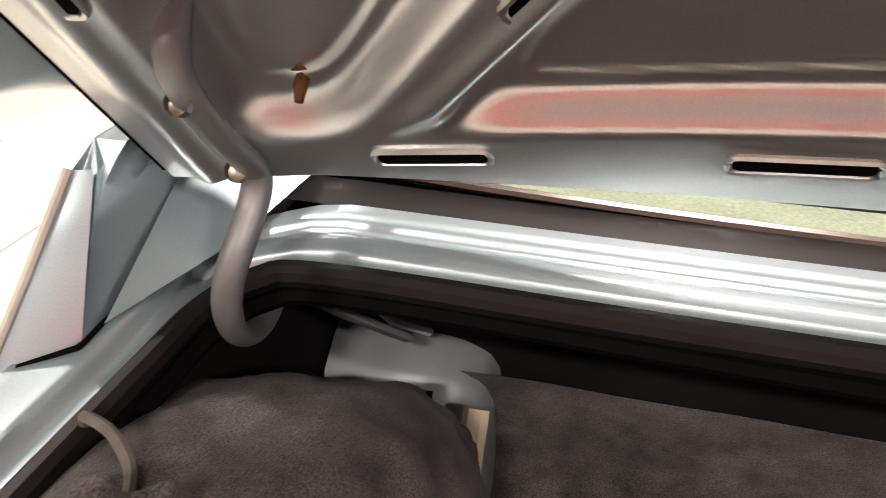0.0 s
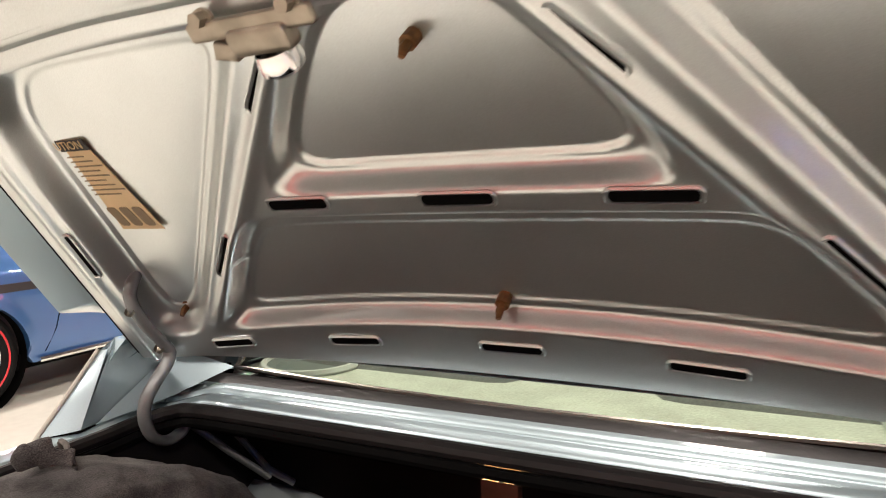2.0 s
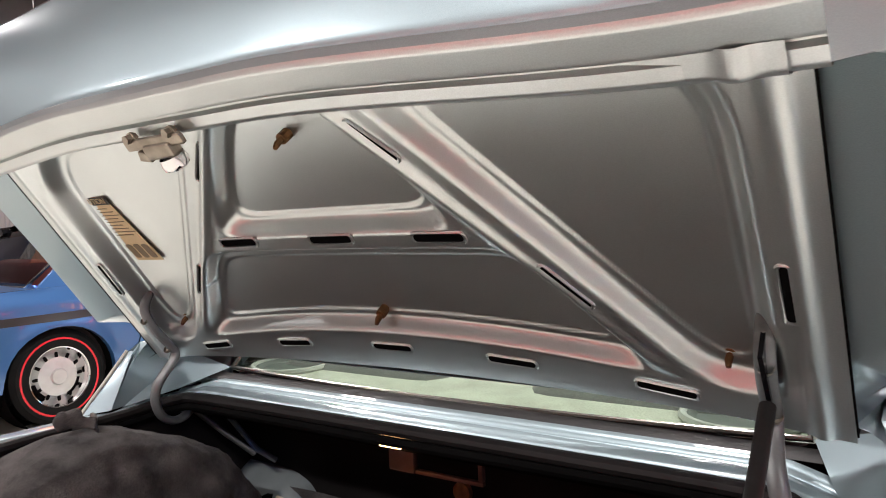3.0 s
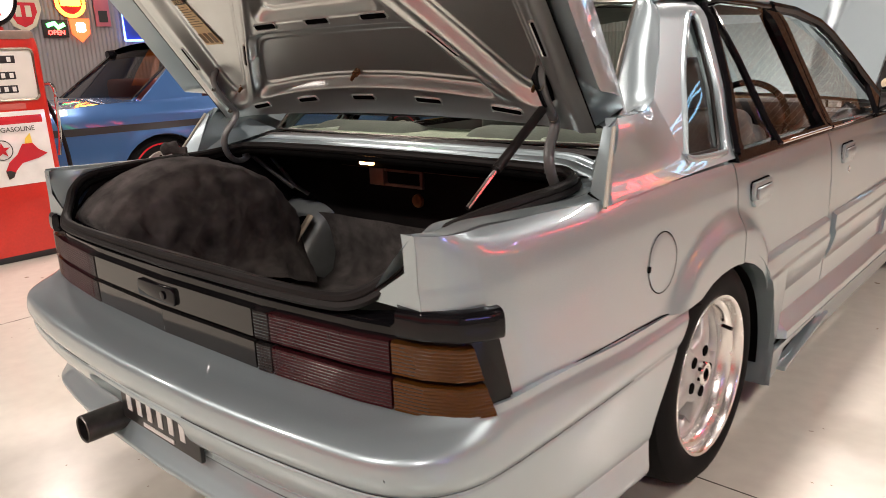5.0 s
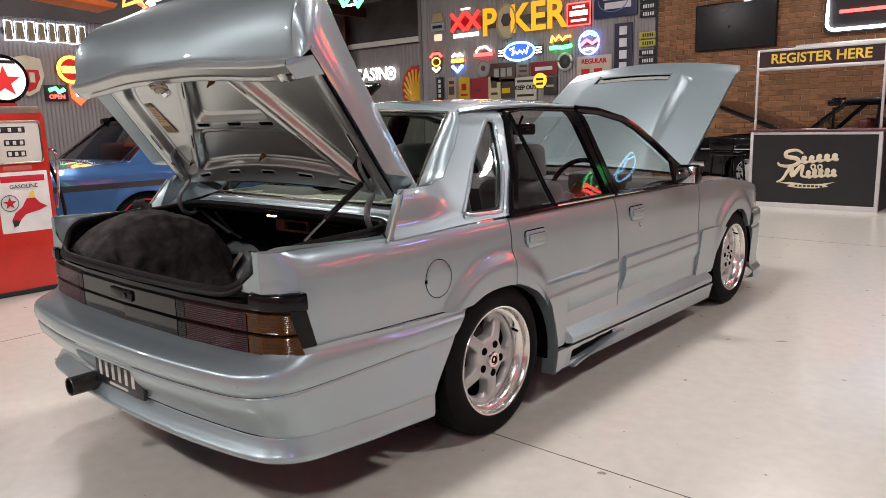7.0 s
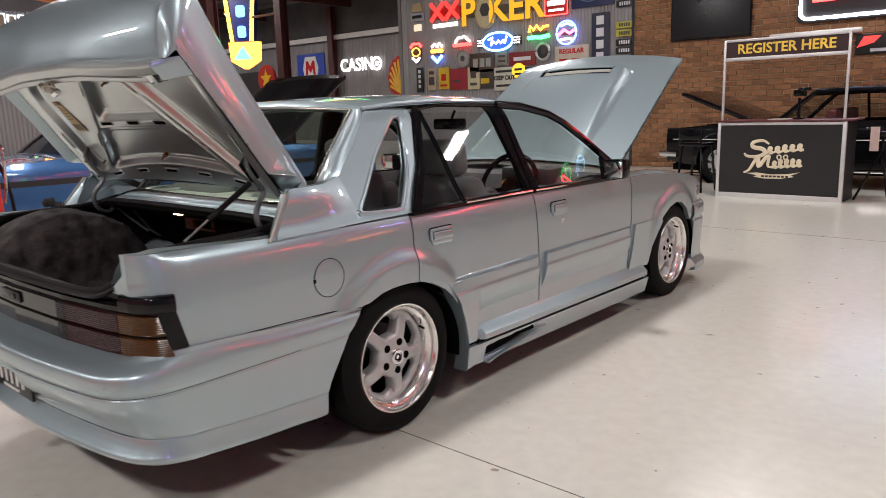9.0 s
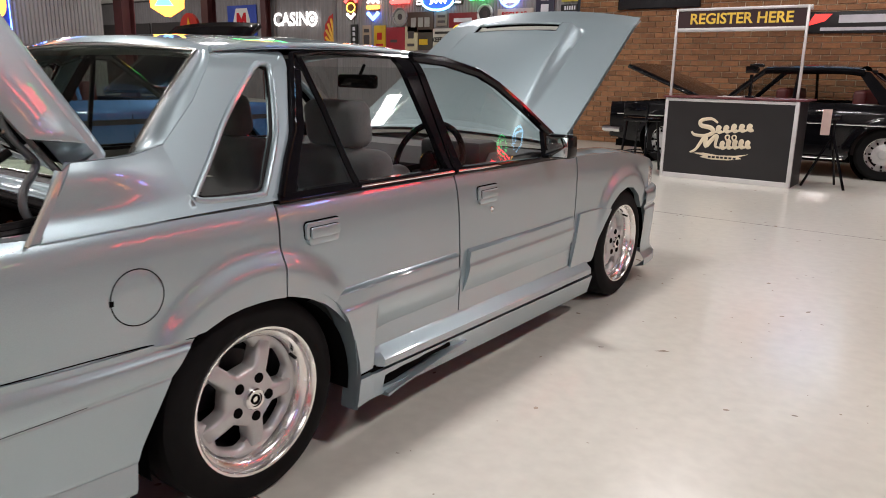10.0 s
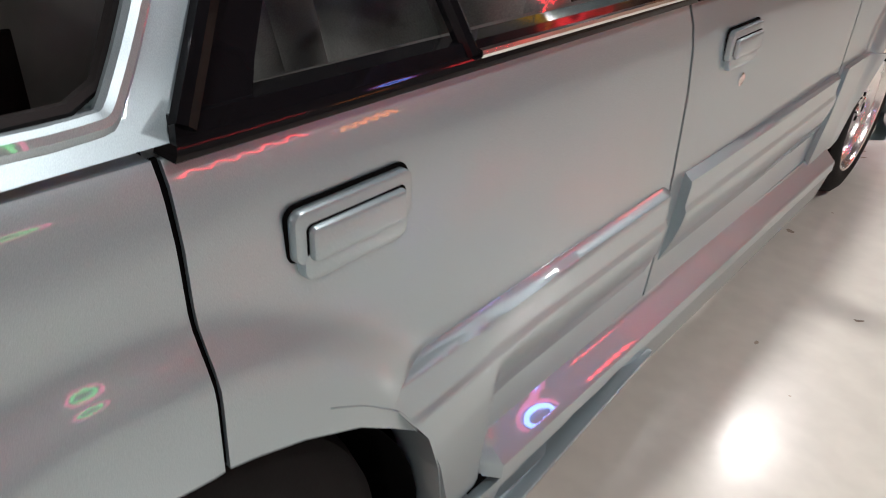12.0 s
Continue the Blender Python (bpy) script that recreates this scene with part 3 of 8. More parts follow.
# fuel flap, following the flank
def flap_pt(u, v, off, r0=0.0, r1=0.0685):
    r, a = r0 + (r1 - r0) * v, 2 * math.pi * u
    y, z = -0.361 + r * math.cos(a), 0.730 + r * math.sin(a)
    return (side_x(y, z) + off, y, z)
flap = part("fuel_flap", grid(lambda u, v: flap_pt(u, 0.02 + 0.98 * v, 0.0024 if v < 0.95 else 0.0004), 44, 8, wrap_u=True), PAINT, car)
part("flap_gap", grid(lambda u, v: flap_pt(u, v, 0.0012, 0.0687, 0.0715), 44, 2, wrap_u=True), DARK, flap)
part("flap_notch", box(side_x(-0.430, 0.730) - 0.002, side_x(-0.430, 0.730) + 0.003, -0.434, -0.424, 0.723, 0.736), DARK, flap)

# roof, screens and deck
def roof_pt(u, v):
    y = 0.058 + 1.40 * v
    w = lerp_table([(0.058, 0.60), (0.4, 0.612), (1.0, 0.60), (1.46, 0.565)], y)
    x = w * (2 * u - 1)
    z0 = lerp_table([(0.058, 1.318), (0.30, 1.335), (0.7, 1.345), (1.1, 1.335), (1.46, 1.285)], y)
    t = abs(2 * u - 1)
    z = z0 + 0.052 * (1 - t ** 2.6) - 0.02 * sstep(0.10, 0.058, y)
    return (x, y - 0.03 * (1 - t * t) * sstep(0.6, 0.05, y), z)
part("roof", grid(roof_pt, 40, 36), PAINT, car)
for sg in (1, -1):
    part("roof_gutter", tube([(sg * (green_x(y, z) + 0.002), y, z + 0.006) for y, z in ((0.075, 1.322), (0.30, 1.340), (0.6, 1.349), (0.98, 1.338), (1.2, 1.322), (1.42, 1.278), (1.56, 1.215))], 0.009, 8), PAINT, car)
    part("screen_pillar", tube([(sg * (green_x(y, z) - 0.022), y + 0.02, z + 0.004) for y, z in ((1.42, 1.272), (1.54, 1.215), (1.68, 1.13), (1.84, 1.015), (2.0, 0.895))], 0.021, 8), PAINT, car)
def rear_screen(u, v):
    w = 0.655 - 0.10 * v
    x = w * (2 * u - 1)
    t = abs(2 * u - 1)
    return (x, -0.286 + 0.349 * v - (0.042 + 0.008 * v) * (1 - t * t), 0.971 + 0.349 * v + 0.018 * (1 - t * t) * v + 0.012 * math.sin(v * 3.14))
part("rear_window", grid(rear_screen, 24, 12), GLASS_R, car, "tinted rear window").visible_shadow = False
def rim_pts():
    out = [rear_screen(k / 20, 0) for k in range(21)] + [rear_screen(1, k / 10) for k in range(1, 11)] + [rear_screen(1 - k / 20, 1) for k in range(1, 21)] + [rear_screen(0, 1 - k / 10) for k in range(1, 10)]
    return [Vector(p) + Vector((0, -0.003, 0.003)) for p in out]
for sg in (1, -1):
    def pillar_in(u, v, sg=sg):
        """Inner face of the roof pillar, from the sail's rear edge to the edge of the glass."""
        q = resample([(-0.330, 1.059), (-0.190, 1.077), (-0.05, 1.186), (0.072, 1.319)], [u])[0]
        a = Vector((green_x(q.x, q.y) - 0.002, q.x, q.y - 0.001))
        b = Vector(rear_screen(1.0, min(1.0, 0.04 + 0.96 * sstep(-0.1, 1.0, u)))) + Vector((0.004, -0.002, 0.002))
        p = a.lerp(b, v) + Vector((0.010, -0.012, 0.006)) * math.sin(math.pi * v)
        return (sg * p.x, p.y, p.z)
    part("pillar_return", grid(pillar_in, 24, 10), PAINT, car, sharp=60)
    part("pillar_foot", grid(lambda u, v, sg=sg: (lambda a, b: (sg * (a.x + (b.x - a.x) * v), a.y + (b.y - a.y) * v, a.z + (b.z - a.z) * v))(Vector((0.772, -0.52 + 0.19 * u, 0.915 + 0.10 * u)), Vector((0.70 - 0.04 * u, -0.41 + 0.12 * u, 0.945 + 0.03 * u))), 10, 8), PAINT, car)
part("rear_window_trim", tube(rim_pts(), 0.006, 8, closed=True), mat("pewter_trim", (0.22, 0.21, 0.19), 0.25, 0.8), car)
part("windscreen", grid(lambda u, v: ((0.70 - 0.14 * v) * (2 * u - 1), 2.08 - 0.60 * v + 0.09 * (1 - (2 * u - 1) ** 2), 0.905 + 0.385 * v + 0.03 * math.sin(3.14 * v) * 0.5), 20, 10), GLASS, car).visible_shadow = False
DECK = [(-0.430, 0.915), (-0.437, 0.930), (-0.438, 0.946), (-0.434, 0.956), (-0.424, 0.962), (-0.410, 0.963), (-0.404, 0.959), (-0.397, 0.959), (-0.392, 0.967), (-0.385, 0.970), (-0.370, 0.971)]
def deck_pt(u, v):
    x = 0.745 * (2 * u - 1)
    y, z = resample(DECK, [v])[0]
    return (x, y + 0.026 * (x / 0.7) ** 2 - 0.02 * sstep(0.64, 0.74, abs(x)), z - 0.010 * (x / 0.7) ** 2 - 0.026 * sstep(0.60, 0.745, abs(x)))
part("rear_deck", grid(deck_pt, 44, 34), PAINT, car, sharp=50)
part("deck_rubber", grid(lambda u, v: (lambda x: (x, -0.373 + 0.048 * v + 0.030 * (x / 0.7) ** 2, 0.969 + 0.005 * v + 0.004 * math.sin(v * 3.14) - 0.012 * (x / 0.7) ** 2))(0.70 * (2 * u - 1)), 24, 6), RUBBER, car)
part("cowl", grid(lambda u, v: (0.72 * (2 * u - 1), 2.0 + 0.20 * v, 0.895 - 0.03 * v), 10, 4), DARK, car)
# solid near-black box in place of the shaded hollow under the bonnet
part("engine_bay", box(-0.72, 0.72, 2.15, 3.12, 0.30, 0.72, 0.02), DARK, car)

# rear lamps across the tail
def tail(u, off=0.0):
    """Plan line of the tail from the centre (u = 0) round the corner (u = 1)."""
    P = [(0.0, -1.108), (0.37, -1.098), (0.62, -1.072), (0.76, -1.045), (0.815, -1.018), (0.845, -0.975), (0.858, -0.922)]
    u = min(1.0, max(0.0, u))
    p = resample(P, [u])[0]
    q = resample(P, [min(1, u + 0.01)])[0] - resample(P, [max(0, u - 0.01)])[0]
    n = Vector((-q.y, q.x)).normalized() * -1
    return p + n * off
def slant(z):
    return 0.075 * (z - 0.60) / 0.14
def lamp_strip(u0, u1, z0, z1, sg, depth=0.012, ribs=0, end=False, joined=False):
    """One lens: a proud ribbed block that follows the tail."""
    nu = max(4, int(44 * (u1 - u0)))
    us = [0.0, 0.001] + [0.004 + 0.992 * k / nu for k in range(nu + 1)] + [0.999, 1.0]
    vs = [0.0, 0.01] + ([0.05 + 0.9 * k / (2 * ribs) for k in range(2 * ribs + 1)] if ribs else [0.05, 0.5, 0.95]) + [0.99, 1.0]
    bm = bmesh.new()
    g = []
    for i, u in enumerate(us):
        col = []
        for j, v in enumerate(vs):
            z = z0 + (z1 - z0) * v
            e = u1 - (0.55 * slant(z) if end else 0)
            inside = (0 < i or joined) and i < len(us) - 1 and 0 < j < len(vs) - 1
            o = (depth + (0.0016 if ribs and j % 2 else 0.0)) if inside else -0.003
            q = tail(u0 + (e - u0) * u, o)
            col.append(bm.verts.new((sg * q.x, q.y, z)))
        g.append(col)
    for i in range(len(us) - 1):
        for j in range(len(vs) - 1):
            bm.faces.new((g[i][j], g[i + 1][j], g[i + 1][j + 1], g[i][j + 1]))
    return bm
def panel_pt(u, v):
    z = 0.586 + 0.178 * v
    q = tail(abs(2 * u - 1) * (1.0 - slant(z)), -0.001)
    return ((1 if u > 0.5 else -1) * q.x, q.y, z)
lamp = part("tail_panel", grid(panel_pt, 101, 8), BLACK, car, "black gloss lamp panel across the tail")
for sg in (1, -1):
    for z0, z1 in ((0.609, 0.666), (0.677, 0.736)):
        part("amber_lens", lamp_strip(0.755, 0.947, z0, z1, sg, ribs=8, end=True), AMBER_L, lamp)
        part("red_lens", lamp_strip(0.435, 0.75, z0, z1, sg, ribs=8), RED_L, lamp)
        part("clear_lens", lamp_strip(0.385, 0.43, z0, z1, sg, ribs=8), GREY_L, lamp)
        part("centre_lens", lamp_strip(0.0, 0.378, z0, z1, sg, joined=True), SMOKE, lamp)
    def cap(u, v, sg=sg):
        o, z = by_knot([(-0.003, 0.744), (0.010, 0.745), (0.016, 0.750), (0.018, 0.765), (0.016, 0.786), (0.010, 0.796), (-0.004, 0.799)], v)
        p = tail(0.765 + 0.195 * u, o * sstep(0.0, 0.02, u))
        return (sg * p.x, p.y, z)
    part("lamp_cap", grid(cap, 40, 18), BLACK, lamp)
    part("lamp_side", skin([(-0.972, 0.592), (-0.918, 0.600)], [(-1.030, 0.797), (-0.966, 0.797)], lambda y, z: side_x(y, z) + 0.005, sg, 4, 8, 0.02), BLACK, lamp)
part("lock_flap", prism(rounded(0.17, 0.040, 0.010), lambda p, q, h: (p - 0.01, tail(0.0).y - 0.012 - h, 0.706 + q), 0.006, 0.003), BLACK, lamp)
part("lock_barrel", lathe([(0.0, 0.010), (-0.004, 0.010), (-0.005, 0.007), (-0.005, 0.0)], 18, "y", (0.03, tail(0.0).y - 0.018, 0.706)), BLACK, lamp)
# boot sill and seal
part("boot_sill", grid(lambda u, v: (lambda x: (x, -1.110 + 0.05 * v + 0.045 * (abs(x) / 0.70) ** 3, 0.760 + 0.020 * v))(0.70 * (2 * u - 1)), 30, 6), BLACK, car)
SEAL = [(0.0, -1.100, 0.787), (0.35, -1.095, 0.788), (0.53, -1.086, 0.790), (0.61, -1.068, 0.797), (0.662, -1.034, 0.828), (0.697, -1.000, 0.866), (0.709, -0.950, 0.894), (0.710, -0.85, 0.908), (0.708, -0.7, 0.912), (0.704, -0.56, 0.914), (0.696, -0.490, 0.920), (0.665, -0.446, 0.928), (0.60, -0.432, 0.934), (0.3, -0.447, 0.942), (0.0, -0.452, 0.944)]
loop = SEAL[:-1] + [(-x, y, z) for x, y, z in SEAL[:0:-1]]
loop = spline(loop + [loop[0]], 5)[:-1]
part("boot_seal", tube(loop, 0.013, 10, closed=True), RUBBER, car, "black rubber seal round the boot opening")
def inward(k, d, dz):
    """A copy of the seal's line, drawn d towards the middle of the opening."""
    p = loop[k]
    q = Vector((0, -0.76, p.z)) - p
    return p + q.normalized() * d + Vector((0, 0, dz))
part("seal_flange", tube([inward(k, 0.012, -0.018) for k in range(len(loop))], 0.009, 6, closed=True), DARK, car)
part("seal_channel", tube([inward(k, -0.013, -0.010) for k in range(len(loop))], 0.009, 6, closed=True), RUBBER, car)

# rear bumper with lip
B_LINE = spline([(x, y, 0) for x, y in ((0.0, -1.205), (0.28, -1.198), (0.47, -1.184), (0.645, -1.162), (0.73, -1.144), (0.79, -1.114), (0.826, -1.074), (0.848, -1.025), (0.858, -0.96), (0.862, -0.85), (0.864, -0.6), (0.862, -0.36))], 4)
def bump_plan(u, off):
    p = resample(B_LINE, [u])[0]
    q = resample(B_LINE, [min(1, u + 0.015)])[0] - resample(B_LINE, [max(0, u - 0.015)])[0]
    n = Vector((q.y, -q.x, 0)).normalized()
    return p + n * off
def flank(t):
    """0 across the tail, 1 along the flank."""
    return sstep(0.46, 0.64, t)
def joint_z(y):
    return lerp_table([(-1.12, 0.354), (-0.90, 0.336), (-0.70, 0.318), (-0.39, 0.300)], y)
ARCH_END = [(0.22, -0.412), (0.303, -0.398), (0.34, -0.386), (0.50, -0.297), (0.56, -0.245), (0.60, -0.195)]
BUMP = [(0.0, 0.628), (0.0, 0.624), (0.0, 0.620), (0.0, 0.616), (0.0, 0.612), (0.002, 0.608), (0.006, 0.604), (0.011, 0.598), (0.021, 0.582), (0.028, 0.560), (0.031, 0.536), (0.028, 0.520), (0.023, 0.511), (0.019, 0.507), (0.018, 0.501), (0.021, 0.494), (0.016, 0.46), (0.003, 0.41), (-0.008, 0.362), (-0.018, 0.350)]
def bumper(u, v):
    s = 1 if u > 0.5 else -1
    t = abs(2 * u - 1)
    o, z = by_knot(BUMP, v)
    side = flank(t)
    o = o * (1 - 0.55 * side) - (0.105 * max(0.0, (z - 0.572) / 0.056) ** 2 + 0.045 * sstep(0.47, 0.355, z)) * (1 - side)
    if v < 0.001:
        o -= 0.012 * side
    p = bump_plan(t, o)
    if z > 0.55:
        z -= (0.014 * (1 - side) + 0.002 * side + 0.028 * side * sstep(0.62, 1.0, t)) * sstep(0.55, 0.61, z)
    elif z < 0.49:
        z = 0.49 - (0.49 - z) * (0.49 - joint_z(p.y)) / 0.14
    # niche for the number plate
    w = sstep(0.222, 0.198, abs(p.x)) * sstep(0.482, 0.468, z)
    p.y += (max(p.y, -1.146) - p.y) * w
    if t > 0.86:
        p.y += (lerp_table(ARCH_END, z) + 0.36) * sstep(0.86, 1.0, t)
    return (s * p.x, p.y, z)
bumper_ob = part("rear_bumper", grid(bumper, 281, 56), PAINT, car, "silver rear bumper")
for sg in (1, -1):
    part("bumper_seam", tube([(sg * (side_x(y, z) + 0.0006), y, z) for y, z in ((-0.92, 0.620), (-0.80, 0.617), (-0.65, 0.613), (-0.50, 0.608), (-0.35, 0.601), (-0.20, 0.590))], 0.0015, 6), DARK, bumper_ob)
    # thin dark thread adds the shade line of the moulded crease
    part("bumper_groove", tube([(lambda t: (lambda q: (sg * q.x, q.y, 0.504))(bump_plan(t, 0.0183 * (1 - 0.55 * flank(t)) + 0.0002)))(0.14 + 0.76 * k / 60) for k in range(61)], 0.0008, 5), DARK, bumper_ob)
LIP = [(-0.020, 0.004), (-0.012, -0.003), (-0.006, -0.016), (0.004, -0.032), (0.018, -0.050), (0.027, -0.060), (0.027, -0.068), (0.014, -0.078), (-0.03, -0.080)]
def lip(u, v):
    s = 1 if u > 0.5 else -1
    t = abs(2 * u - 1)
    o, z = resample(LIP, [v])[0]
    side = flank(t)
    p = bump_plan(t, o * (1 - 0.80 * side) - 0.050 * (1 - side) - 0.004 * side)
    z += joint_z(p.y)
    if t > 0.86:
        p.y += (lerp_table(ARCH_END, z) + 0.36) * sstep(0.86, 1.0, t)
    return (s * p.x, p.y, z)
part("lip_spoiler", grid(lip, 181, 26), PAINT, bumper_ob)
def lip_gap(u, v):
    t = abs(2 * u - 1)
    q = bump_plan(t, -0.0165 - 0.046 * (1 - flank(t)))
    return ((1 if u > 0.5 else -1) * q.x, q.y - 0.036 * sstep(0.86, 1.0, t), joint_z(q.y) - 0.004 + 0.012 * v)
part("lip_joint", grid(lip_gap, 181, 2), DARK, bumper_ob)
part("bumper_nail", lathe([(0, 0.004), (-0.004, 0.003), (-0.004, 0)], 10, "y", (0.765, -1.158, 0.540)), DARK, bumper_ob)
# number plate: dark plate with pale bars
plate = part("number_plate", box(-0.198, 0.174, -1.164, -1.152, 0.350, 0.456, 0.004), mat("plate_black", (0.012, 0.012, 0.012), 0.35), car, "dark number plate with pale bars")
PALE = mat("plate_silver", (0.62, 0.62, 0.60), 0.4)
for k in range(6):
    part("plate_bar", box(-0.162 + k * 0.051, -0.162 + k * 0.051 + 0.022, -1.1665, -1.1635, 0.382, 0.442, 0.001), PALE, plate)
part("plate_bar", box(-0.085, 0.06, -1.1665, -1.1635, 0.360, 0.369), PALE, plate)
# exhaust
part("exhaust_tip", lathe([(-1.02, 0.036), (-1.252, 0.036), (-1.255, 0.034), (-1.252, 0.031), (-1.12, 0.030), (-1.12, 0.0)], 28, "y", (-0.235, 0, 0.338)), mat("sooty_steel", (0.09, 0.085, 0.08), 0.35, 0.9, vary=0.3, scale=25), car, "dark round exhaust pipe")
# plain slab, its near-black colour stands in for shade under the car
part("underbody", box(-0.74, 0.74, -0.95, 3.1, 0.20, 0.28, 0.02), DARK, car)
F_PLAN = [(0.0, 3.50), (0.50, 3.46), (0.70, 3.38), (0.80, 3.28), (0.850, 3.15), (0.868, 2.955)]
F_PROF = [(-0.05, 0.602), (-0.01, 0.600), (0.004, 0.588), (0.008, 0.56), (0.008, 0.515), (-0.004, 0.500), (-0.004, 0.485), (0.005, 0.475), (0.0, 0.36), (-0.008, 0.26), (-0.004, 0.205), (0.022, 0.170), (0.024, 0.130), (-0.03, 0.118)]
F_LINE = spline([(x, y, 0) for x, y in F_PLAN], 6)
def nose(u, v):
    t = abs(2 * u - 1)
    p = resample(F_LINE, [t])[0]
    q = resample(F_LINE, [min(1, t + 0.02)])[0] - resample(F_LINE, [max(0, t - 0.02)])[0]
    n = Vector((-q.y, q.x, 0)).normalized()
    o, z = resample(F_PROF, [v])[0]
    p = p + n * o
    return ((1 if u > 0.5 else -1) * p.x, p.y, z)
part("front_bumper", grid(nose, 81, 44), PAINT, car, "silver front bumper with a lower lip")
for sg in (1, -1):
    part("corner_lamp", skin([(3.07, 0.606), (3.20, 0.606)], [(3.05, 0.735), (3.185, 0.705)], lambda y, z: side_x(y, z) + 0.003, sg, 8, 8, 0.02), POLISH, car, "clear corner lamp")
part("nose_panel", grid(lambda u, v: (0.70 * (2 * u - 1), 3.34 - 0.12 * abs(2 * u - 1) ** 2 - 0.10 * v, 0.57 + 0.19 * v), 20, 6), BLACK, car)

# wheels
def wheel(y, sg):
    t = empty("wheel")
    t.parent = car
    X0 = 0.715
    part("tyre", lathe([(0.605, 0.215), (0.602, 0.25), (0.606, 0.285), (0.622, 0.308), (0.65, 0.317), (0.715, 0.318), (0.785, 0.317), (0.812, 0.309), (0.828, 0.288), (0.836, 0.262), (0.834, 0.240), (0.826, 0.226), (0.80, 0.205), (0.63, 0.205), (0.605, 0.215)], 64), TYRE, t)
    part("tread_groove", lathe([(0.690, 0.3185), (0.692, 0.313), (0.698, 0.313), (0.70, 0.3185)], 64), DARK, t)
    rim = part("rim", lathe([(0.752, 0.182), (0.770, 0.184), (0.792, 0.190), (0.802, 0.199), (0.806, 0.209), (0.822, 0.213), (0.829, 0.219), (0.831, 0.226), (0.824, 0.230), (0.805, 0.222), (0.70, 0.212)], 96), POLISH, t, "polished deep rim lip")
    part("rim_barrel", lathe([(0.757, 0.183), (0.73, 0.183), (0.69, 0.184), (0.64, 0.185)], 64), mat("barrel_grey", (0.06, 0.06, 0.06), 0.5, 0.6) if "barrel_grey" not in bpy.data.materials else bpy.data.materials["barrel_grey"], t)
    part("brake_drum", lathe([(0.68, 0.0), (0.68, 0.125), (0.665, 0.14), (0.60, 0.14)], 40), mat("brake_iron", (0.05, 0.05, 0.05), 0.5, 0.7) if "brake_iron" not in bpy.data.materials else bpy.data.materials["brake_iron"], t)
    part("rim_back", lathe([(0.640, 0.13), (0.640, 0.205)], 40), DARK, t)
    # five spokes that flow into the hub disc and flare into the outer ring
    n = 240
    def off_spoke(k):
        a = 2 * math.pi * k / n + math.pi / 2
        return a, abs((a - math.pi / 2 + math.pi / 5) % (2 * math.pi / 5) - math.pi / 5)
    def edge(k):
        a, d = off_spoke(k)
        r = 0.0255 / max(0.05, math.sin(d))
        r = 0.5 * (r + 0.180 - math.sqrt((r - 0.180) ** 2 + 0.0003))
        return a, 0.5 * (r + 0.088 + math.sqrt((r - 0.088) ** 2 + 0.0004))
    bm = bmesh.new()
    rows = []
    for f, dx in ((0.0, 0.792), (0.35, 0.794), (0.55, 0.793), (0.80, 0.789), (0.92, 0.786), (0.97, 0.781), (1.0, 0.772), (1.0, 0.735)):
        row = []
        for k in range(n):
            a, r = edge(k)
            rr = max(0.001, r * f)
            row.append(bm.verts.new((dx - 0.016 * sstep(0.09, 0.19, rr), rr * math.cos(a), rr * math.sin(a))))
        rows.append(row)
    for p, q in zip(rows, rows[1:]):
        for k in range(n):
            bm.faces.new((p[k], p[(k + 1) % n], q[(k + 1) % n], q[k]))
    part("spokes", bm, ALLOY, t, "satin five-spoke centre", sharp=50)
    def ring(u, v):
        a, d = off_spoke(u * n)
        r0 = 0.168 - 0.026 * (1 - sstep(0.10, 0.42, d))
        r = (r0 - 0.002, r0, r0 + 0.004, 0.5 * (r0 + 0.187), 0.187)[int(v * 4 + 0.5)]
        x = (0.735, 0.757, 0.764, 0.767, 0.768)[int(v * 4 + 0.5)]
        return (x, r * math.cos(a), r * math.sin(a))
    part("spoke_ring", grid(ring, n, 4, wrap_u=True), ALLOY, t, sharp=50)
    for k in range(5):
        a = math.pi / 2 + 2 * math.pi * k / 5
        # near-black disc on the hub face paints the shade of a lug hole
        part("lug_recess", lathe([(0.7965, 0.0), (0.7965, 0.0155), (0.788, 0.0170)], 16, "x", (0, 0.062 * math.cos(a), 0.062 * math.sin(a))), DARK, t)
    hub = part("hub_cap", lathe([(0.79, 0.034), (0.808, 0.034), (0.812, 0.030), (0.812, 0.022), (0.808, 0.020), (0.808, 0.0)], 32), CHROME, t)
    part("cap_mark", tube([(0.810, 0.013 * math.cos(radians(a)), 0.013 * math.sin(radians(a))) for a in range(0, 360, 20)], 0.003, 6, closed=True), DARK, hub)
    part("valve", tube([(0.790, 0.100, 0.150), (0.822, 0.096, 0.144)], 0.0055, 8), BLACK, t)
    t.matrix_basis = Matrix.Translation((sg * 0.018, y, HUB_Z)) @ (Matrix.Rotation(math.pi, 4, "Z") if sg < 0 else Matrix())
    t["label"] = "five-spoke alloy wheel with low tyre"
    return t
wh = {}
for y in (R_HUB, F_HUB):
    for sg in (1, -1):
        if not wh:
            wh[0] = wheel(y, sg)
            wh[0].matrix_basis = wh[0].matrix_basis @ Matrix.Rotation(radians(-26), 4, "X")
        else:
            c = copy_thing(wh[0], Matrix.Translation((sg * 0.018, y, HUB_Z)) @ (Matrix.Rotation(math.pi, 4, "Z") if sg < 0 else Matrix.Rotation(radians(0), 4, "X")))

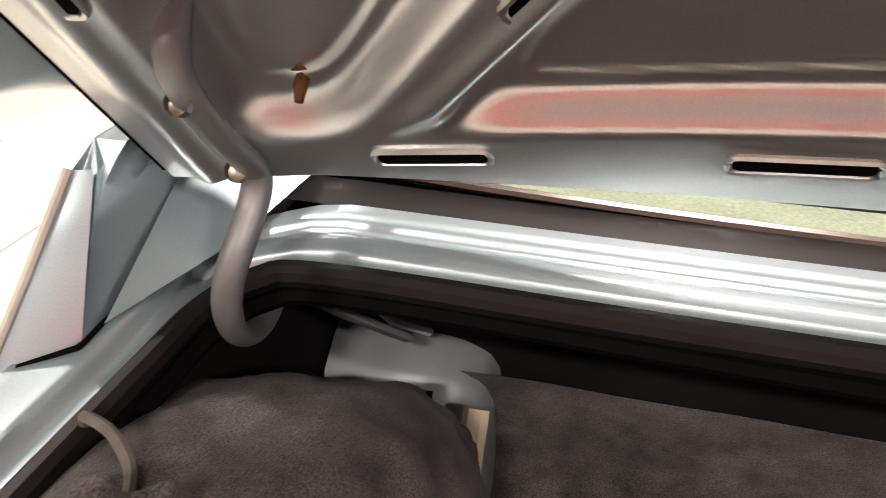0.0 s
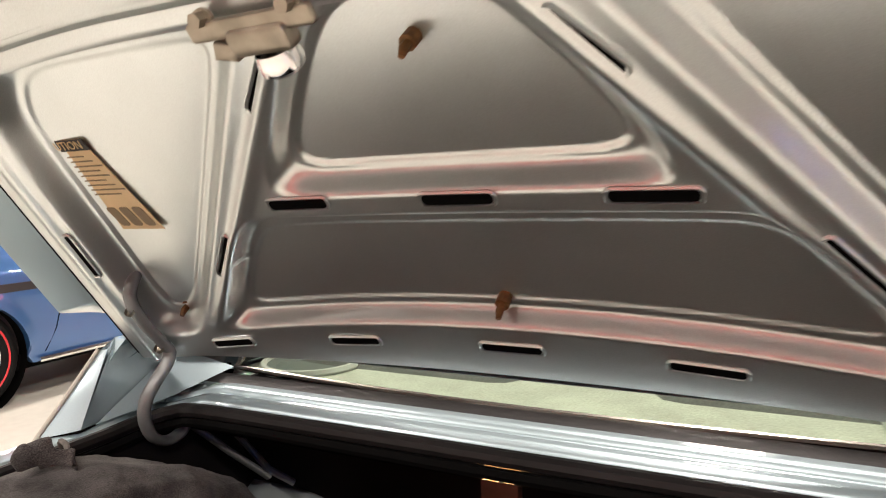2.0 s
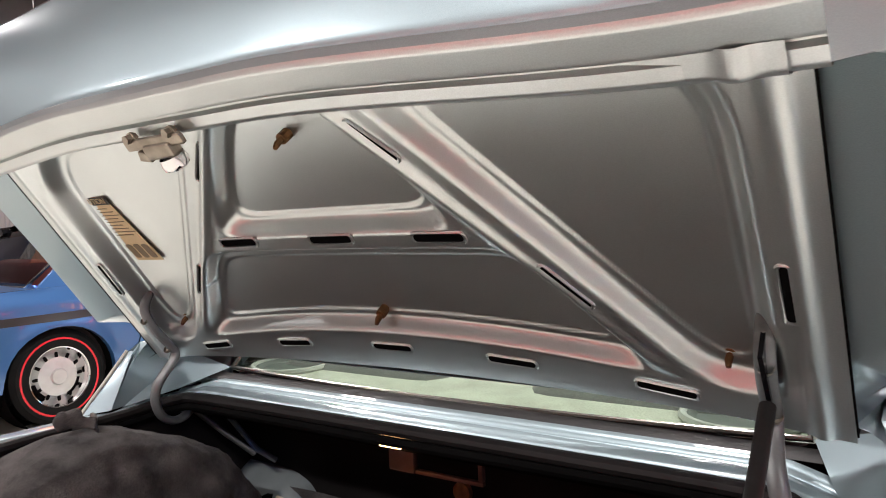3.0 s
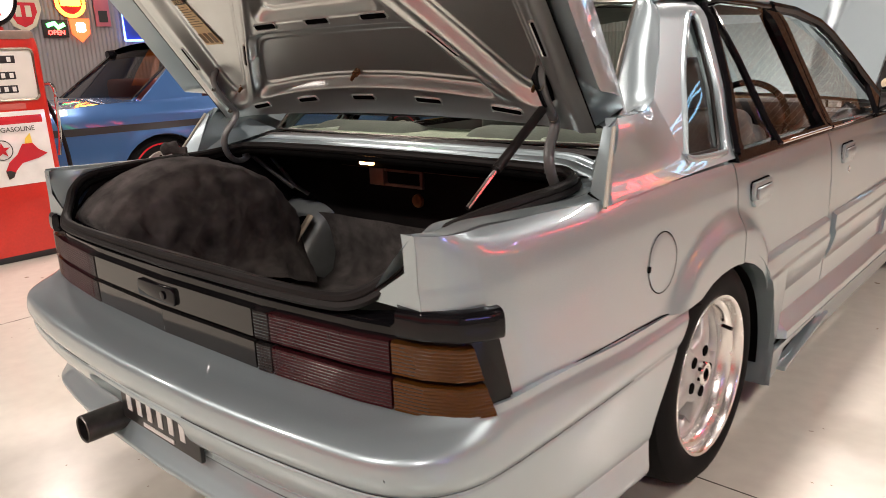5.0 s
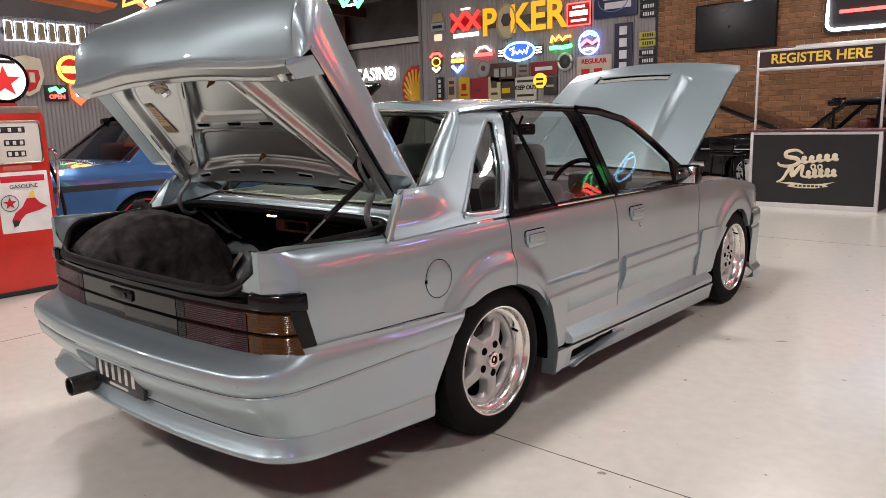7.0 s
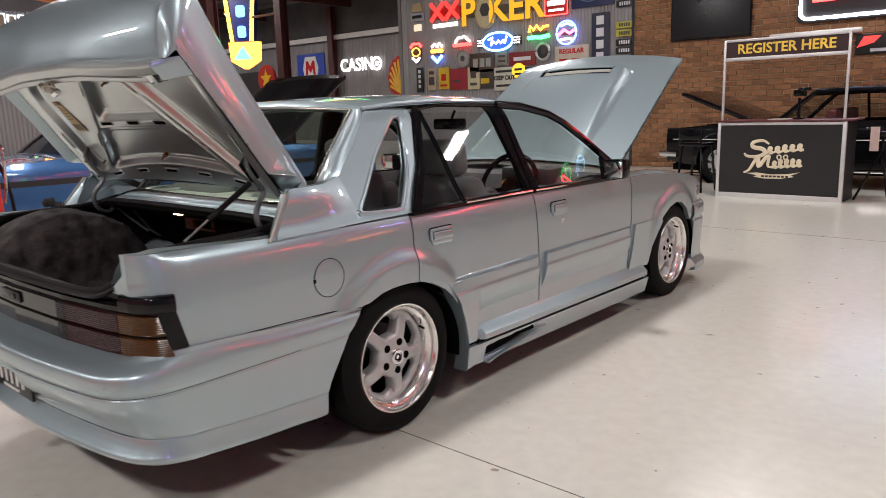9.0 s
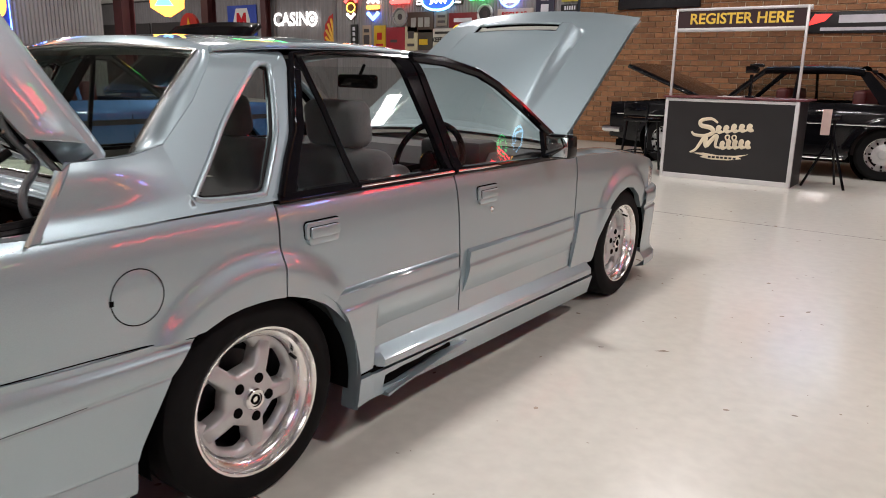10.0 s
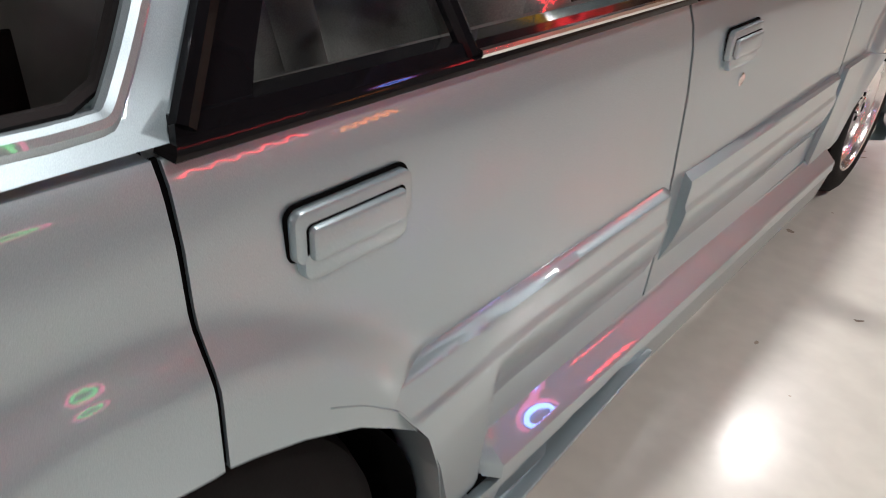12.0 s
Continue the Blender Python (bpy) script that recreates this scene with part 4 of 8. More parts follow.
# ---- boot lid, raised on its hinges ----
LD, LN = Vector((0, -0.587, 0.810)), Vector((0, -0.810, -0.587))
LO = Vector((0, -0.455, 1.090))


def lid_at(x, a, b):
    """A point of the lid: across x, a metres from the hinge line, b below the inner panel (as when shut)."""
    p = LO + LD * a + LN * b
    return (x, p.y, p.z)


boot_lid = part("boot_lid", bmesh.new(), PAINT, car, "raised silver boot lid with a tall moulded tail spoiler")
TOPC = [(-0.060, -0.005), (-0.058, -0.030), (-0.03, -0.040), (0.20, -0.065), (0.40, -0.095), (0.55, -0.135), (0.66, -0.165), (0.715, -0.160), (0.735, -0.135), (0.715, -0.06), (0.672, 0.03), (0.622, 0.102), (0.608, 0.114)]
TOPS = [(-0.060, -0.005), (-0.076, -0.085), (-0.060, -0.098), (0.15, -0.107), (0.35, -0.117), (0.50, -0.130), (0.620, -0.145), (0.690, -0.146), (0.712, -0.120), (0.698, -0.05), (0.652, 0.03), (0.588, 0.095), (0.572, 0.106)]
def lid_shell(u, v):
    s = 2 * u - 1
    t = abs(s)
    w = sstep(0.20, 0.95, t)
    pc, ps = by_knot(TOPC, v), by_knot(TOPS, v)
    p = pc.lerp(ps, w)
    x = s * 0.752
    # the last fifth turns down to form the side
    if t > 0.88:
        k = (t - 0.88) / 0.12
        x = math.copysign(0.662 + 0.100 * math.sin(k * math.pi / 2), s)
        drop = 0.050 * (1 - math.cos(k * math.pi / 2))
        p = Vector((p.x - 0.014 * (1 - math.cos(k * math.pi / 2)) * sstep(0.58, 0.68, p.x), p.y + drop * sstep(0.12, -0.05, p.y)))
    return lid_at(x, p.x, p.y)
bm = grid(lid_shell, 81, 70)
def side_low(a):
    return lerp_table([(-0.06, -0.050), (-0.02, -0.044), (0.080, 0.060), (0.30, 0.058), (0.55, 0.064)], a)
def side_out(a):
    return 0.762 + 0.036 * sstep(-0.05, 0.06, a)
for sg in (1, -1):
    def lid_side(u, v, sg=sg):
        e = Vector(lid_shell(1.0, u)) - LO
        a0, b0 = Vector((0, e.y, e.z)).dot(LD), Vector((0, e.y, e.z)).dot(LN)
        a1 = min(max(a0, -0.055), 0.572)
        b1 = max(side_low(a1), b0)
        return lid_at(sg * (0.762 + (side_out(a1) - 0.762) * math.sin(v * math.pi / 2)), a0 + (a1 - a0) * v, b0 + (b1 - b0) * v)
    grid(lid_side, 140, 10, bm=bm)
    def lid_under(u, v, sg=sg):
        a = -0.055 + 0.627 * u
        return lid_at(sg * (side_out(a) + (0.723 - side_out(a)) * v), a, side_low(a) + (0.014 - side_low(a)) * v)
    grid(lid_under, 120, 5, bm=bm)
bmesh.ops.remove_doubles(bm, verts=bm.verts, dist=0.0005)
me = boot_lid.data
for f in bm.faces:
    f.smooth = True
bmesh.ops.recalc_face_normals(bm, faces=bm.faces)
for e in bm.edges:
    if len(e.link_faces) == 2 and e.calc_face_angle(0.0) > radians(40):
        e.smooth = False
bm.to_mesh(me)
bm.free()


def smax(*d, k=0.016):
    m = max(d)
    return m + k * math.log(sum(math.exp((v - m) / k) for v in d))
def inner_h(x, a):
    """Height of the pressed inner panel: broad flat ribs at 0, four dished recesses, a bead along each diagonal rib."""
    ax = abs(x)
    upper = 0.010 - smax(0.272 - a, 1.3 * (ax - 0.266 + 0.72 * (a - 0.272)), a - 0.52, k=0.030)
    lower = -smax(0.040 - 0.15 * x * x - a, 1.15 * (ax - 0.338 + 0.74 * (a - 0.235)), a - 0.238, k=0.019)
    outer = -smax(0.80 * (0.346 - 0.75 * (a - 0.265) - ax), -0.012 - a + 0.02 * sstep(0.55, 0.45, ax), ax - 0.662, 0.75 * (ax - 0.70) + 0.66 * (a - 0.40), a - 0.52)
    h = -0.026 * sstep(0.0, 0.027, upper) - 0.026 * sstep(0.0, 0.027 if a < 0.15 else 0.020, lower) - 0.027 * sstep(0.0, 0.033, outer)
    h -= 0.0040 * (sstep(0.031, 0.035, upper) + sstep(0.033, 0.037, lower) + sstep(0.040, 0.044, outer))
    bead = 0.773 * (ax - 0.289 + 0.82 * (a - 0.284))
    h += 0.007 * math.exp(-(bead / 0.011) ** 2) * sstep(0.0, 0.05, a)
    return h + 0.006 * math.exp(-((ax - 0.692) / 0.012) ** 2)
def crown(x):
    """How far the lid's inner panel bows towards its sides."""
    return -0.004 + 0.050 * x * x + 0.006 * sstep(0.58, 0.70, abs(x))
def inner_pt(u, v):
    x = 0.730 * (2 * u - 1)
    a = -0.050 - 0.012 * (x / 0.7) ** 2 + 0.605 * v
    return lid_at(x, a, inner_h(x, a) + crown(x) + 0.115 * sstep(0.515, 0.552, a + 0.036 * sstep(0.20, 0.95, abs(x) / 0.752)))
inner = part("lid_inner_panel", grid(inner_pt, 381, 171), PAINT_IN, boot_lid, "pressed inner panel with ribs and slots", sharp=75)
# return flange and lower band of the lid
BAND = [(0.545, 0.110), (0.545, 0.138), (0.551, 0.144), (0.566, 0.144), (0.569, 0.136), (0.574, 0.136), (0.577, 0.150), (0.606, 0.154), (0.613, 0.151), (0.618, 0.138), (0.608, 0.114)]
part("lid_flange", grid(lambda u, v: (lambda x, p: lid_at(x, p.x - 0.036 * sstep(0.20, 0.95, abs(x) / 0.752), p.y - 0.008 * sstep(0.20, 0.95, abs(x) / 0.752)))(0.757 * (2 * u - 1), resample(BAND, [v])[0]), 60, 80), PAINT_IN, boot_lid)
for sg in (1, -1):
    part("flange_end", grid(lambda u, v, sg=sg: (lambda p: lid_at(sg * (0.757 + 0.036 * v), p.x - 0.036 - 0.030 * v, (p.y - 0.008) * (1 - v) + 0.064 * v))(resample([BAND[0], BAND[2], BAND[7], BAND[9], BAND[10]], [u])[0]), 24, 4), PAINT, boot_lid)
for sg in (1, -1):
    part("lid_hem", tube([lid_at(sg * 0.7315, -0.05 + 0.56 * k / 20, 0.0285) for k in range(21)], 0.0016, 6), DARK, boot_lid)
# slots: near-black plates on the panel paint the shade inside each hole
def slot(x, a, ang, ln=0.072, w=0.015):
    ca, sa = math.cos(radians(ang)), math.sin(radians(ang))
    def pl(p, q, h):
        xx, aa = x + p * ca - q * sa, a + p * sa + q * ca
        return lid_at(xx, aa, crown(xx) + 0.001 + h)
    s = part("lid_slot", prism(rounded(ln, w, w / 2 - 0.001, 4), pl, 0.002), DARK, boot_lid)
    part("slot_rim", tube([pl(p, q, 0.001) for p, q in rounded(ln + 0.006, w + 0.006, w / 2, 4)], 0.0025, 5, closed=True), PAINT_IN, s)
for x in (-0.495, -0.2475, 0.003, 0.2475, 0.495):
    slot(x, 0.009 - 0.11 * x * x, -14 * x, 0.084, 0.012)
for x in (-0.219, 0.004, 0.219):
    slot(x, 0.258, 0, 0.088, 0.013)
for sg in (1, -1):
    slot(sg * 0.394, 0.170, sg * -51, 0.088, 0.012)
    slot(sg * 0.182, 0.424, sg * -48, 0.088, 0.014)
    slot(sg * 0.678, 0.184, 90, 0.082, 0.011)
# bolts and clips
for x, a in ((-0.585, 0.036), (0.003, 0.076), (0.585, 0.036), (0.005, 0.440)):
    clip = part("lid_clip", tube([lid_at(x, a, -0.038), lid_at(x, a - 0.001, -0.006), lid_at(x + 0.001, a - 0.004, 0.004)], [0.0055, 0.0055, 0.0035], 8), RUST, boot_lid, "rusty plastic clip")
    part("clip_collar", tube([lid_at(x, a, -0.036), lid_at(x, a, -0.016)], 0.0095, 10), RUST, clip)
# striker latch under the flange
lt = part("boot_latch", prism(rounded(0.120, 0.016, 0.004), lambda p, q, h: lid_at(-0.010 + p, 0.548 + q, 0.155 + h), 0.006, 0.002), STEEL, boot_lid, "zinc latch with two bolts and a roller")
part("latch_body", prism(rounded(0.058, 0.022, 0.006), lambda p, q, h: lid_at(-0.004 + p, 0.536 + q, 0.150 + h), 0.016, 0.004), STEEL, lt)
part("latch_drum", lathe([(0.0, 0.017), (0.010, 0.019), (0.016, 0.018), (0.019, 0.014), (0.019, 0.0)], 24, "z"), CHROME, lt)
bpy.data.objects["latch_drum"].matrix_basis = Matrix.Translation(lid_at(-0.002, 0.524, 0.152)) @ Matrix.Rotation(radians(-144), 4, "X")
part("latch_pawl", prism([(-0.012, -0.006), (0.010, -0.010), (0.014, 0.004), (-0.006, 0.008)], lambda p, q, h: lid_at(-0.042 + p, 0.532 + q, 0.150 + h), 0.014, 0.002), STEEL, lt)
for dx in (-0.052, 0.032):
    part("latch_bolt", tube([lid_at(dx, 0.556, 0.150), lid_at(dx, 0.560, 0.166)], 0.0065, 6), STEEL, lt)
    part("bolt_washer", tube([lid_at(dx, 0.555, 0.154), lid_at(dx, 0.556, 0.158)], 0.010, 12), STEEL, lt)
# printed caution sticker
STICK = mat("tan_sticker", (0.66, 0.50, 0.28), 0.6, vary=0.08)
INK = mat("sticker_ink", (0.02, 0.018, 0.015), 0.6)
INK_B = mat("sticker_brown", (0.20, 0.145, 0.08), 0.6)
st = part("caution_sticker", prism([(-0.047, -0.080), (0.047, -0.080), (0.047, 0.085), (-0.047, 0.085)], lambda p, q, h: lid_at(-0.580 + p - q * 0.28, 0.285 + q, -0.0172 + h), 0.001), STICK, boot_lid, "tan caution sticker")
part("sticker_head", prism([(-0.05, 0.066), (0.05, 0.066), (0.05, 0.085), (-0.05, 0.085)], lambda p, q, h: lid_at(-0.580 + p - q * 0.28, 0.285 + q, -0.0157 + h), 0.0005), INK, st)
bm = text_mesh("CAUTION", 0.019, 0.0006)
for v in bm.verts:
    v.co = lid_at(-0.580 - 0.021 - v.co.x * -1, 0.285 + 0.0755 + v.co.y, -0.0142 + v.co.z)
part("sticker_word", bm, STICK, st)
for k in range(9):
    w = 0.088 * (0.75 + 0.25 * ((k * 7) % 5) / 4)
    q = 0.055 - k * 0.0085
    part("sticker_line", prism([(-0.044, q), (-0.044 + w, q), (-0.044 + w, q + 0.0022), (-0.044, q + 0.0022)], lambda p, q, h: lid_at(-0.580 + p - q * 0.28, 0.285 + q, -0.0159 + h), 0.0004), INK_B, st)
for k in range(3):
    part("sticker_figure", prism(rounded(0.022, 0.036, 0.006, cx=-0.028 + 0.028 * k, cy=-0.055), lambda p, q, h: lid_at(-0.580 + p - q * 0.28, 0.285 + q, -0.0159 + h), 0.0004), INK_B, st)
# goose-neck hinges, gas strut
for sg in (1, -1):
    pts = [(sg * x, y, z) for x, y, z in ((0.641, -0.512, 1.196), (0.641, -0.530, 1.152), (0.639, -0.508, 1.104), (0.637, -0.470, 1.058), (0.636, -0.463, 1.042), (0.638, -0.472, 1.022), (0.643, -0.494, 0.996), (0.650, -0.508, 0.968), (0.656, -0.508, 0.935), (0.662, -0.490, 0.900), (0.667, -0.458, 0.881), (0.669, -0.425, 0.884), (0.668, -0.402, 0.905))]
    hg = part("boot_hinge", tube(spline(pts, 6), 0.0095, 16, flat=1.4, up=(1, 0, 0)), LINING, boot_lid, "painted goose-neck hinge arm")
    for a in (0.078, -0.012):
        part("hinge_bolt", lathe([(0, 0.010), (0.006, 0.010), (0.008, 0.006), (0.008, 0)], 10, "z"), STEEL, hg)
        hg.children[-1].matrix_basis = Matrix.Translation(lid_at(sg * 0.642, a, 0.040)) @ Matrix.Rotation(radians(-126), 4, "X")
    part("hinge_arm_lower", tube([(sg * 0.664, -0.405, 0.896), (sg * 0.622, -0.355, 0.832), (sg * 0.578, -0.300, 0.768)], 0.014, 12, flat=0.45, up=(0, 0.6, 0.8)), LINING, hg)
sb = part("gas_strut", tube([(0.641, -0.520, 1.078), (0.650, -0.70, 0.972)], 0.0105, 12), RUBBER, boot_lid, "black gas strut with bright rod")
part("strut_rod", tube([(0.650, -0.70, 0.972), (0.656, -0.80, 0.912)], 0.0052, 10), CHROME, sb)
part("strut_bracket", prism([(-0.02, -0.03), (0.03, -0.02), (0.03, 0.06), (-0.01, 0.07)], lambda p, q, h: lid_at(0.638 + h, 0.045 + q, 0.02 + p), 0.006), BLACK, sb)

# ---- boot interior ----
def tub(u, v):
    P = [(0.695, 0.905), (0.70, 0.86), (0.71, 0.70), (0.69, 0.52), (0.64, 0.44), (0.45, 0.42), (0.0, 0.415)]
    s = 1 if u > 0.5 else -1
    p = resample(P, [1 - abs(2 * u - 1)])[0]
    return (s * p.x, -1.03 + 0.97 * v, min(p.y, 0.77 + 1.2 * v))
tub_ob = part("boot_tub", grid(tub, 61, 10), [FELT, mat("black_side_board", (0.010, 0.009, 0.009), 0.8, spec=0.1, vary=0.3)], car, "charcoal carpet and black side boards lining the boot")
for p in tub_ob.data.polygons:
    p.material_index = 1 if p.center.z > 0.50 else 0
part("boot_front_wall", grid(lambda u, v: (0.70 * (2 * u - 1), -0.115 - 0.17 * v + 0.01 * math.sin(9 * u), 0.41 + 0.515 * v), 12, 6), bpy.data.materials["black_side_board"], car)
def climb(u, v):
    y, z = resample([(-0.42, 0.424), (-0.27, 0.430), (-0.225, 0.455), (-0.205, 0.52), (-0.222, 0.62), (-0.236, 0.675)], [v])[0]
    x = 0.66 * (2 * u - 1)
    return (x, y, z + 0.012 * noise.noise(Vector((x * 5, y * 5, z * 5))))
part("tank_carpet", grid(climb, 50, 24), FELT, car, "charcoal carpet climbing the front wall of the boot", sharp=80)
part("boot_back_wall", grid(lambda u, v: (0.71 * (2 * u - 1), -1.03, 0.41 + 0.36 * v), 12, 4), FELT, car)
# shelf underside and brace, boot shade painted in as near-black
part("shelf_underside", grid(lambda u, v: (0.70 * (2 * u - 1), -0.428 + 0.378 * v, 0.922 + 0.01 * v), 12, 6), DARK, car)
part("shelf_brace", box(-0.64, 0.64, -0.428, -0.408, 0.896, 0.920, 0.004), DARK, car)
# spare wheel cover of draped felt
def cover(u, v):
    a = math.pi * (-0.12 + 1.24 * u)
    P = [(-0.705, 0.33), (-0.64, 0.345), (-0.54, 0.345), (-0.48, 0.33), (-0.448, 0.285), (-0.430, 0.20), (-0.423, 0.10), (-0.42, 0.0)]
    x, r = resample(P, [v])[0]
    y = -0.715 + 1.12 * r * math.cos(a)
    z = 0.585 + r * 0.98 * math.sin(a)
    y = max(y, -1.015)
    n = noise.noise(Vector((x * 6, y * 7, z * 7))) * 0.014 + noise.noise(Vector((x * 18, y * 18, z * 15))) * 0.007 + noise.noise(Vector((x * 60, y * 60, z * 60))) * 0.0025
    n += 0.020 * (0.10 - abs(noise.noise(Vector((x * 4 + 3, y * 7, z * 3))))) * sstep(0.42, 0.55, z)
    x2 = x + n + 0.10 * sstep(0.62, 0.42, z)
    lean = 0.05 * (z - 0.6)
    return (x2 - lean, y + n, max(0.40, z + n * 0.7))
sp = part("spare_wheel_cover", grid(cover, 150, 90), FELT, car, "draped charcoal felt cover over the spare wheel", sharp=80)
def knot(u, v):
    a, r = 2 * math.pi * u, 0.021 + 0.008 * math.sin(2 * math.pi * v * 1.0)
    p = Vector((-0.612, -0.705, 0.946)) + Vector((0.038 * (v - 0.5) * 2, -0.018 * math.sin(5 * v), 0.012 * math.sin(4 * v)))
    r *= math.sin(math.pi * min(0.97, max(0.03, v))) ** 0.4
    q = p + Vector((0.2 * math.cos(a), math.cos(a), 0.8 * math.sin(a))) * r
    n = noise.noise(q * 45) * 0.010
    return q + Vector((n, n, n))
part("cover_strap", grid(knot, 26, 22, wrap_u=True), FELT, sp, sharp=80)
part("cover_cord", tube(spline([(-0.700, -0.632, 0.925), (-0.690, -0.638, 0.938), (-0.663, -0.647, 0.938), (-0.640, -0.663, 0.930), (-0.630, -0.680, 0.925)], 5), 0.0045, 7), mat("frayed_cord", (0.10, 0.09, 0.08), 0.95, vary=0.3, scale=50), sp)
def house(u, v):
    """Rounded inner wheel house: over the tyre, then down its inboard face."""
    a = radians(82 + 74 * v)
    x, r = resample([(-0.70, 0.435), (-0.60, 0.43), (-0.535, 0.418), (-0.500, 0.395), (-0.487, 0.36), (-0.485, 0.25)], [u])[0]
    r += 0.012 * sstep(0.30, 0.34, v) - 0.010 * sstep(0.62, 0.66, v)
    return (x, r * math.cos(a), HUB_Z + r * math.sin(a))
wh_in = part("wheel_house", grid(house, 26, 30), mat("house_paint", (0.17, 0.195, 0.20), 0.40, 0.3, vary=0.15, scale=9), car, "painted inner wheel house")
part("house_stay", tube([(-0.66, -0.33, 0.885), (-0.60, -0.275, 0.77), (-0.57, -0.24, 0.735)], 0.012, 8, flat=0.6), PAINT_IN, wh_in)
part("wheel_house", grid(lambda u, v: (0.70 - 0.24 * math.sin(u * math.pi * 0.55) , -0.36 + 0.30 * v, 0.42 + 0.40 * math.cos(u * math.pi * 0.5)), 16, 10), FELT, car)
part("tank_edge_strip", tube([(-0.493, -0.300, 0.675), (-0.492, -0.345, 0.630), (-0.491, -0.395, 0.580)], 0.016, 6, flat=0.5, up=(0, 1, 0)), mat("tan_strip", (0.42, 0.36, 0.26), 0.6), car, "tan rubber edge strip")
part("boot_lamp", box(-0.056, -0.004, -0.442, -0.422, 0.904, 0.917, 0.004), mat("lit_boot_lamp", (0.9, 0.6, 0.35), 0.3, emit=(1.0, 0.50, 0.20), power=16), car, "small lit boot lamp")
bracket = part("bracket", box(-0.092, -0.030, -0.372, -0.352, 0.832, 0.884, 0.004), mat("brown_bracket", (0.15, 0.085, 0.06), 0.55, 0.3, vary=0.3, scale=20), car, "brown steel bracket under the parcel shelf")
for x0, x1, z0, z1 in ((-0.03, 0.125, 0.832, 0.840), (-0.03, 0.125, 0.876, 0.884), (0.115, 0.125, 0.840, 0.876)):
    part("bracket_bar", box(x0, x1, -0.368, -0.356, z0, z1, 0.002), bpy.data.materials["brown_bracket"], bracket)
part("bracket_stay", tube([(-0.60, -0.425, 0.918), (-0.2, -0.36, 0.886), (0.30, -0.355, 0.884), (0.62, -0.40, 0.905)], 0.005, 6), bpy.data.materials["brown_bracket"], bracket)
part("bung", lathe([(0, 0.022), (-0.010, 0.020), (-0.014, 0.0)], 16, "y", (0.02, -0.275, 0.775)), RUST, car)

# ---- raised bonnet ----
def bonnet(u, v):
    s = 2 * u - 1
    x = s * (0.735 - 0.065 * v)
    y0, z0 = 2.06, 0.925
    crown = 0.045 * (1 - s * s)
    k = 0.080 * sstep(0.60, 0.50, abs(s) + 0.02 - 0.10 * (1 - v)) * sstep(0.0, 0.75, v) ** 0.6 * sstep(0.84, 0.775, v)
    nose = 0.012 * sstep(0.90, 1.0, v)
    d = Vector((0, 0.842, 0.540))
    n = Vector((0, -0.540, 0.842))
    p = Vector((x, y0, z0)) + d * (1.33 * v - 0.035 * (abs(s) ** 2) * v) + n * (crown + k - nose)
    return p
def slotted(fn, nu, nv):
    """The bonnet sheet with its slot left open."""
    bm = grid(fn, nu, nv)
    bm.faces.ensure_lookup_table()
    out = [f for k, f in enumerate(bm.faces) if 0.285 < (k // (nv - 1) + 0.5) / (nu - 1) < 0.715 and 0.700 < (k % (nv - 1) + 0.5) / (nv - 1) < 0.800]
    bmesh.ops.delete(bm, geom=out, context="FACES")
    return bm
bn = part("bonnet", slotted(bonnet, 91, 101), PAINT, car, "raised bonnet with a raised centre and an open slot")
part("bonnet_liner", slotted(lambda u, v: bonnet(u, v) - Vector((0, -0.540, 0.842)) * 0.02, 91, 101), PAINT_IN, bn)
def slot_rim(k):
    P = [(0.285, 0.700), (0.715, 0.700), (0.715, 0.800), (0.285, 0.800), (0.285, 0.700)]
    q = resample(P, [k])[0]
    return q.x, q.y
part("slot_edge", grid(lambda u, v: bonnet(*slot_rim(u)) + Vector((0, -0.540, 0.842)) * (0.002 - 0.024 * v), 60, 2), DARK, bn)
for vv in (0.768,):
    part("slot_bar", tube([bonnet(0.285 + 0.43 * k / 20, vv) - Vector((0, -0.540, 0.842)) * 0.006 for k in range(21)], 0.006, 6), PAINT, bn)

# ---- cabin ----
def cushion(name, x0, x1, y0, y1, z0, z1, r, m, parent, rot=0.0, piv=(0, 0, 0), label=""):
    bm = box(x0, x1, y0, y1, z0, z1, r, 4)
    if rot:
        bmesh.ops.rotate(bm, verts=bm.verts, cent=piv, matrix=Matrix.Rotation(radians(rot), 3, "X"))
    return part(name, bm, m, parent, label, sharp=60)
for sx in (0.36, -0.36):
    fs = tagged(empty("front_seat"), "grey velour bucket seat with a broad head restraint", "car seat", "front seats")
    cushion("cushion", sx - 0.25, sx + 0.25, 0.98, 1.48, 0.30, 0.46, 0.06, SEAT, fs)
    cushion("backrest", sx - 0.25, sx + 0.25, 0.90, 1.04, 0.42, 0.985, 0.06, SEAT, fs, 14, (sx, 0.97, 0.45))
    cushion("bolster", sx + 0.16, sx + 0.27, 0.95, 1.11, 0.42, 0.90, 0.05, SEAT, fs, 14, (sx, 0.97, 0.45))
    cushion("bolster", sx - 0.27, sx - 0.16, 0.95, 1.11, 0.42, 0.90, 0.05, SEAT, fs, 14, (sx, 0.97, 0.45))
    cushion("head_restraint", sx - 0.155, sx + 0.155, 0.79, 0.90, 0.975, 1.16, 0.045, SEAT, fs, 8, (sx, 0.84, 1.05))
rs = tagged(empty("rear_seat"), "grey velour rear bench seat", "car seat")
cushion("backrest", -0.66, 0.66, -0.06, 0.10, 0.40, 0.95, 0.06, SEAT, rs, 14, (0, 0.02, 0.42))
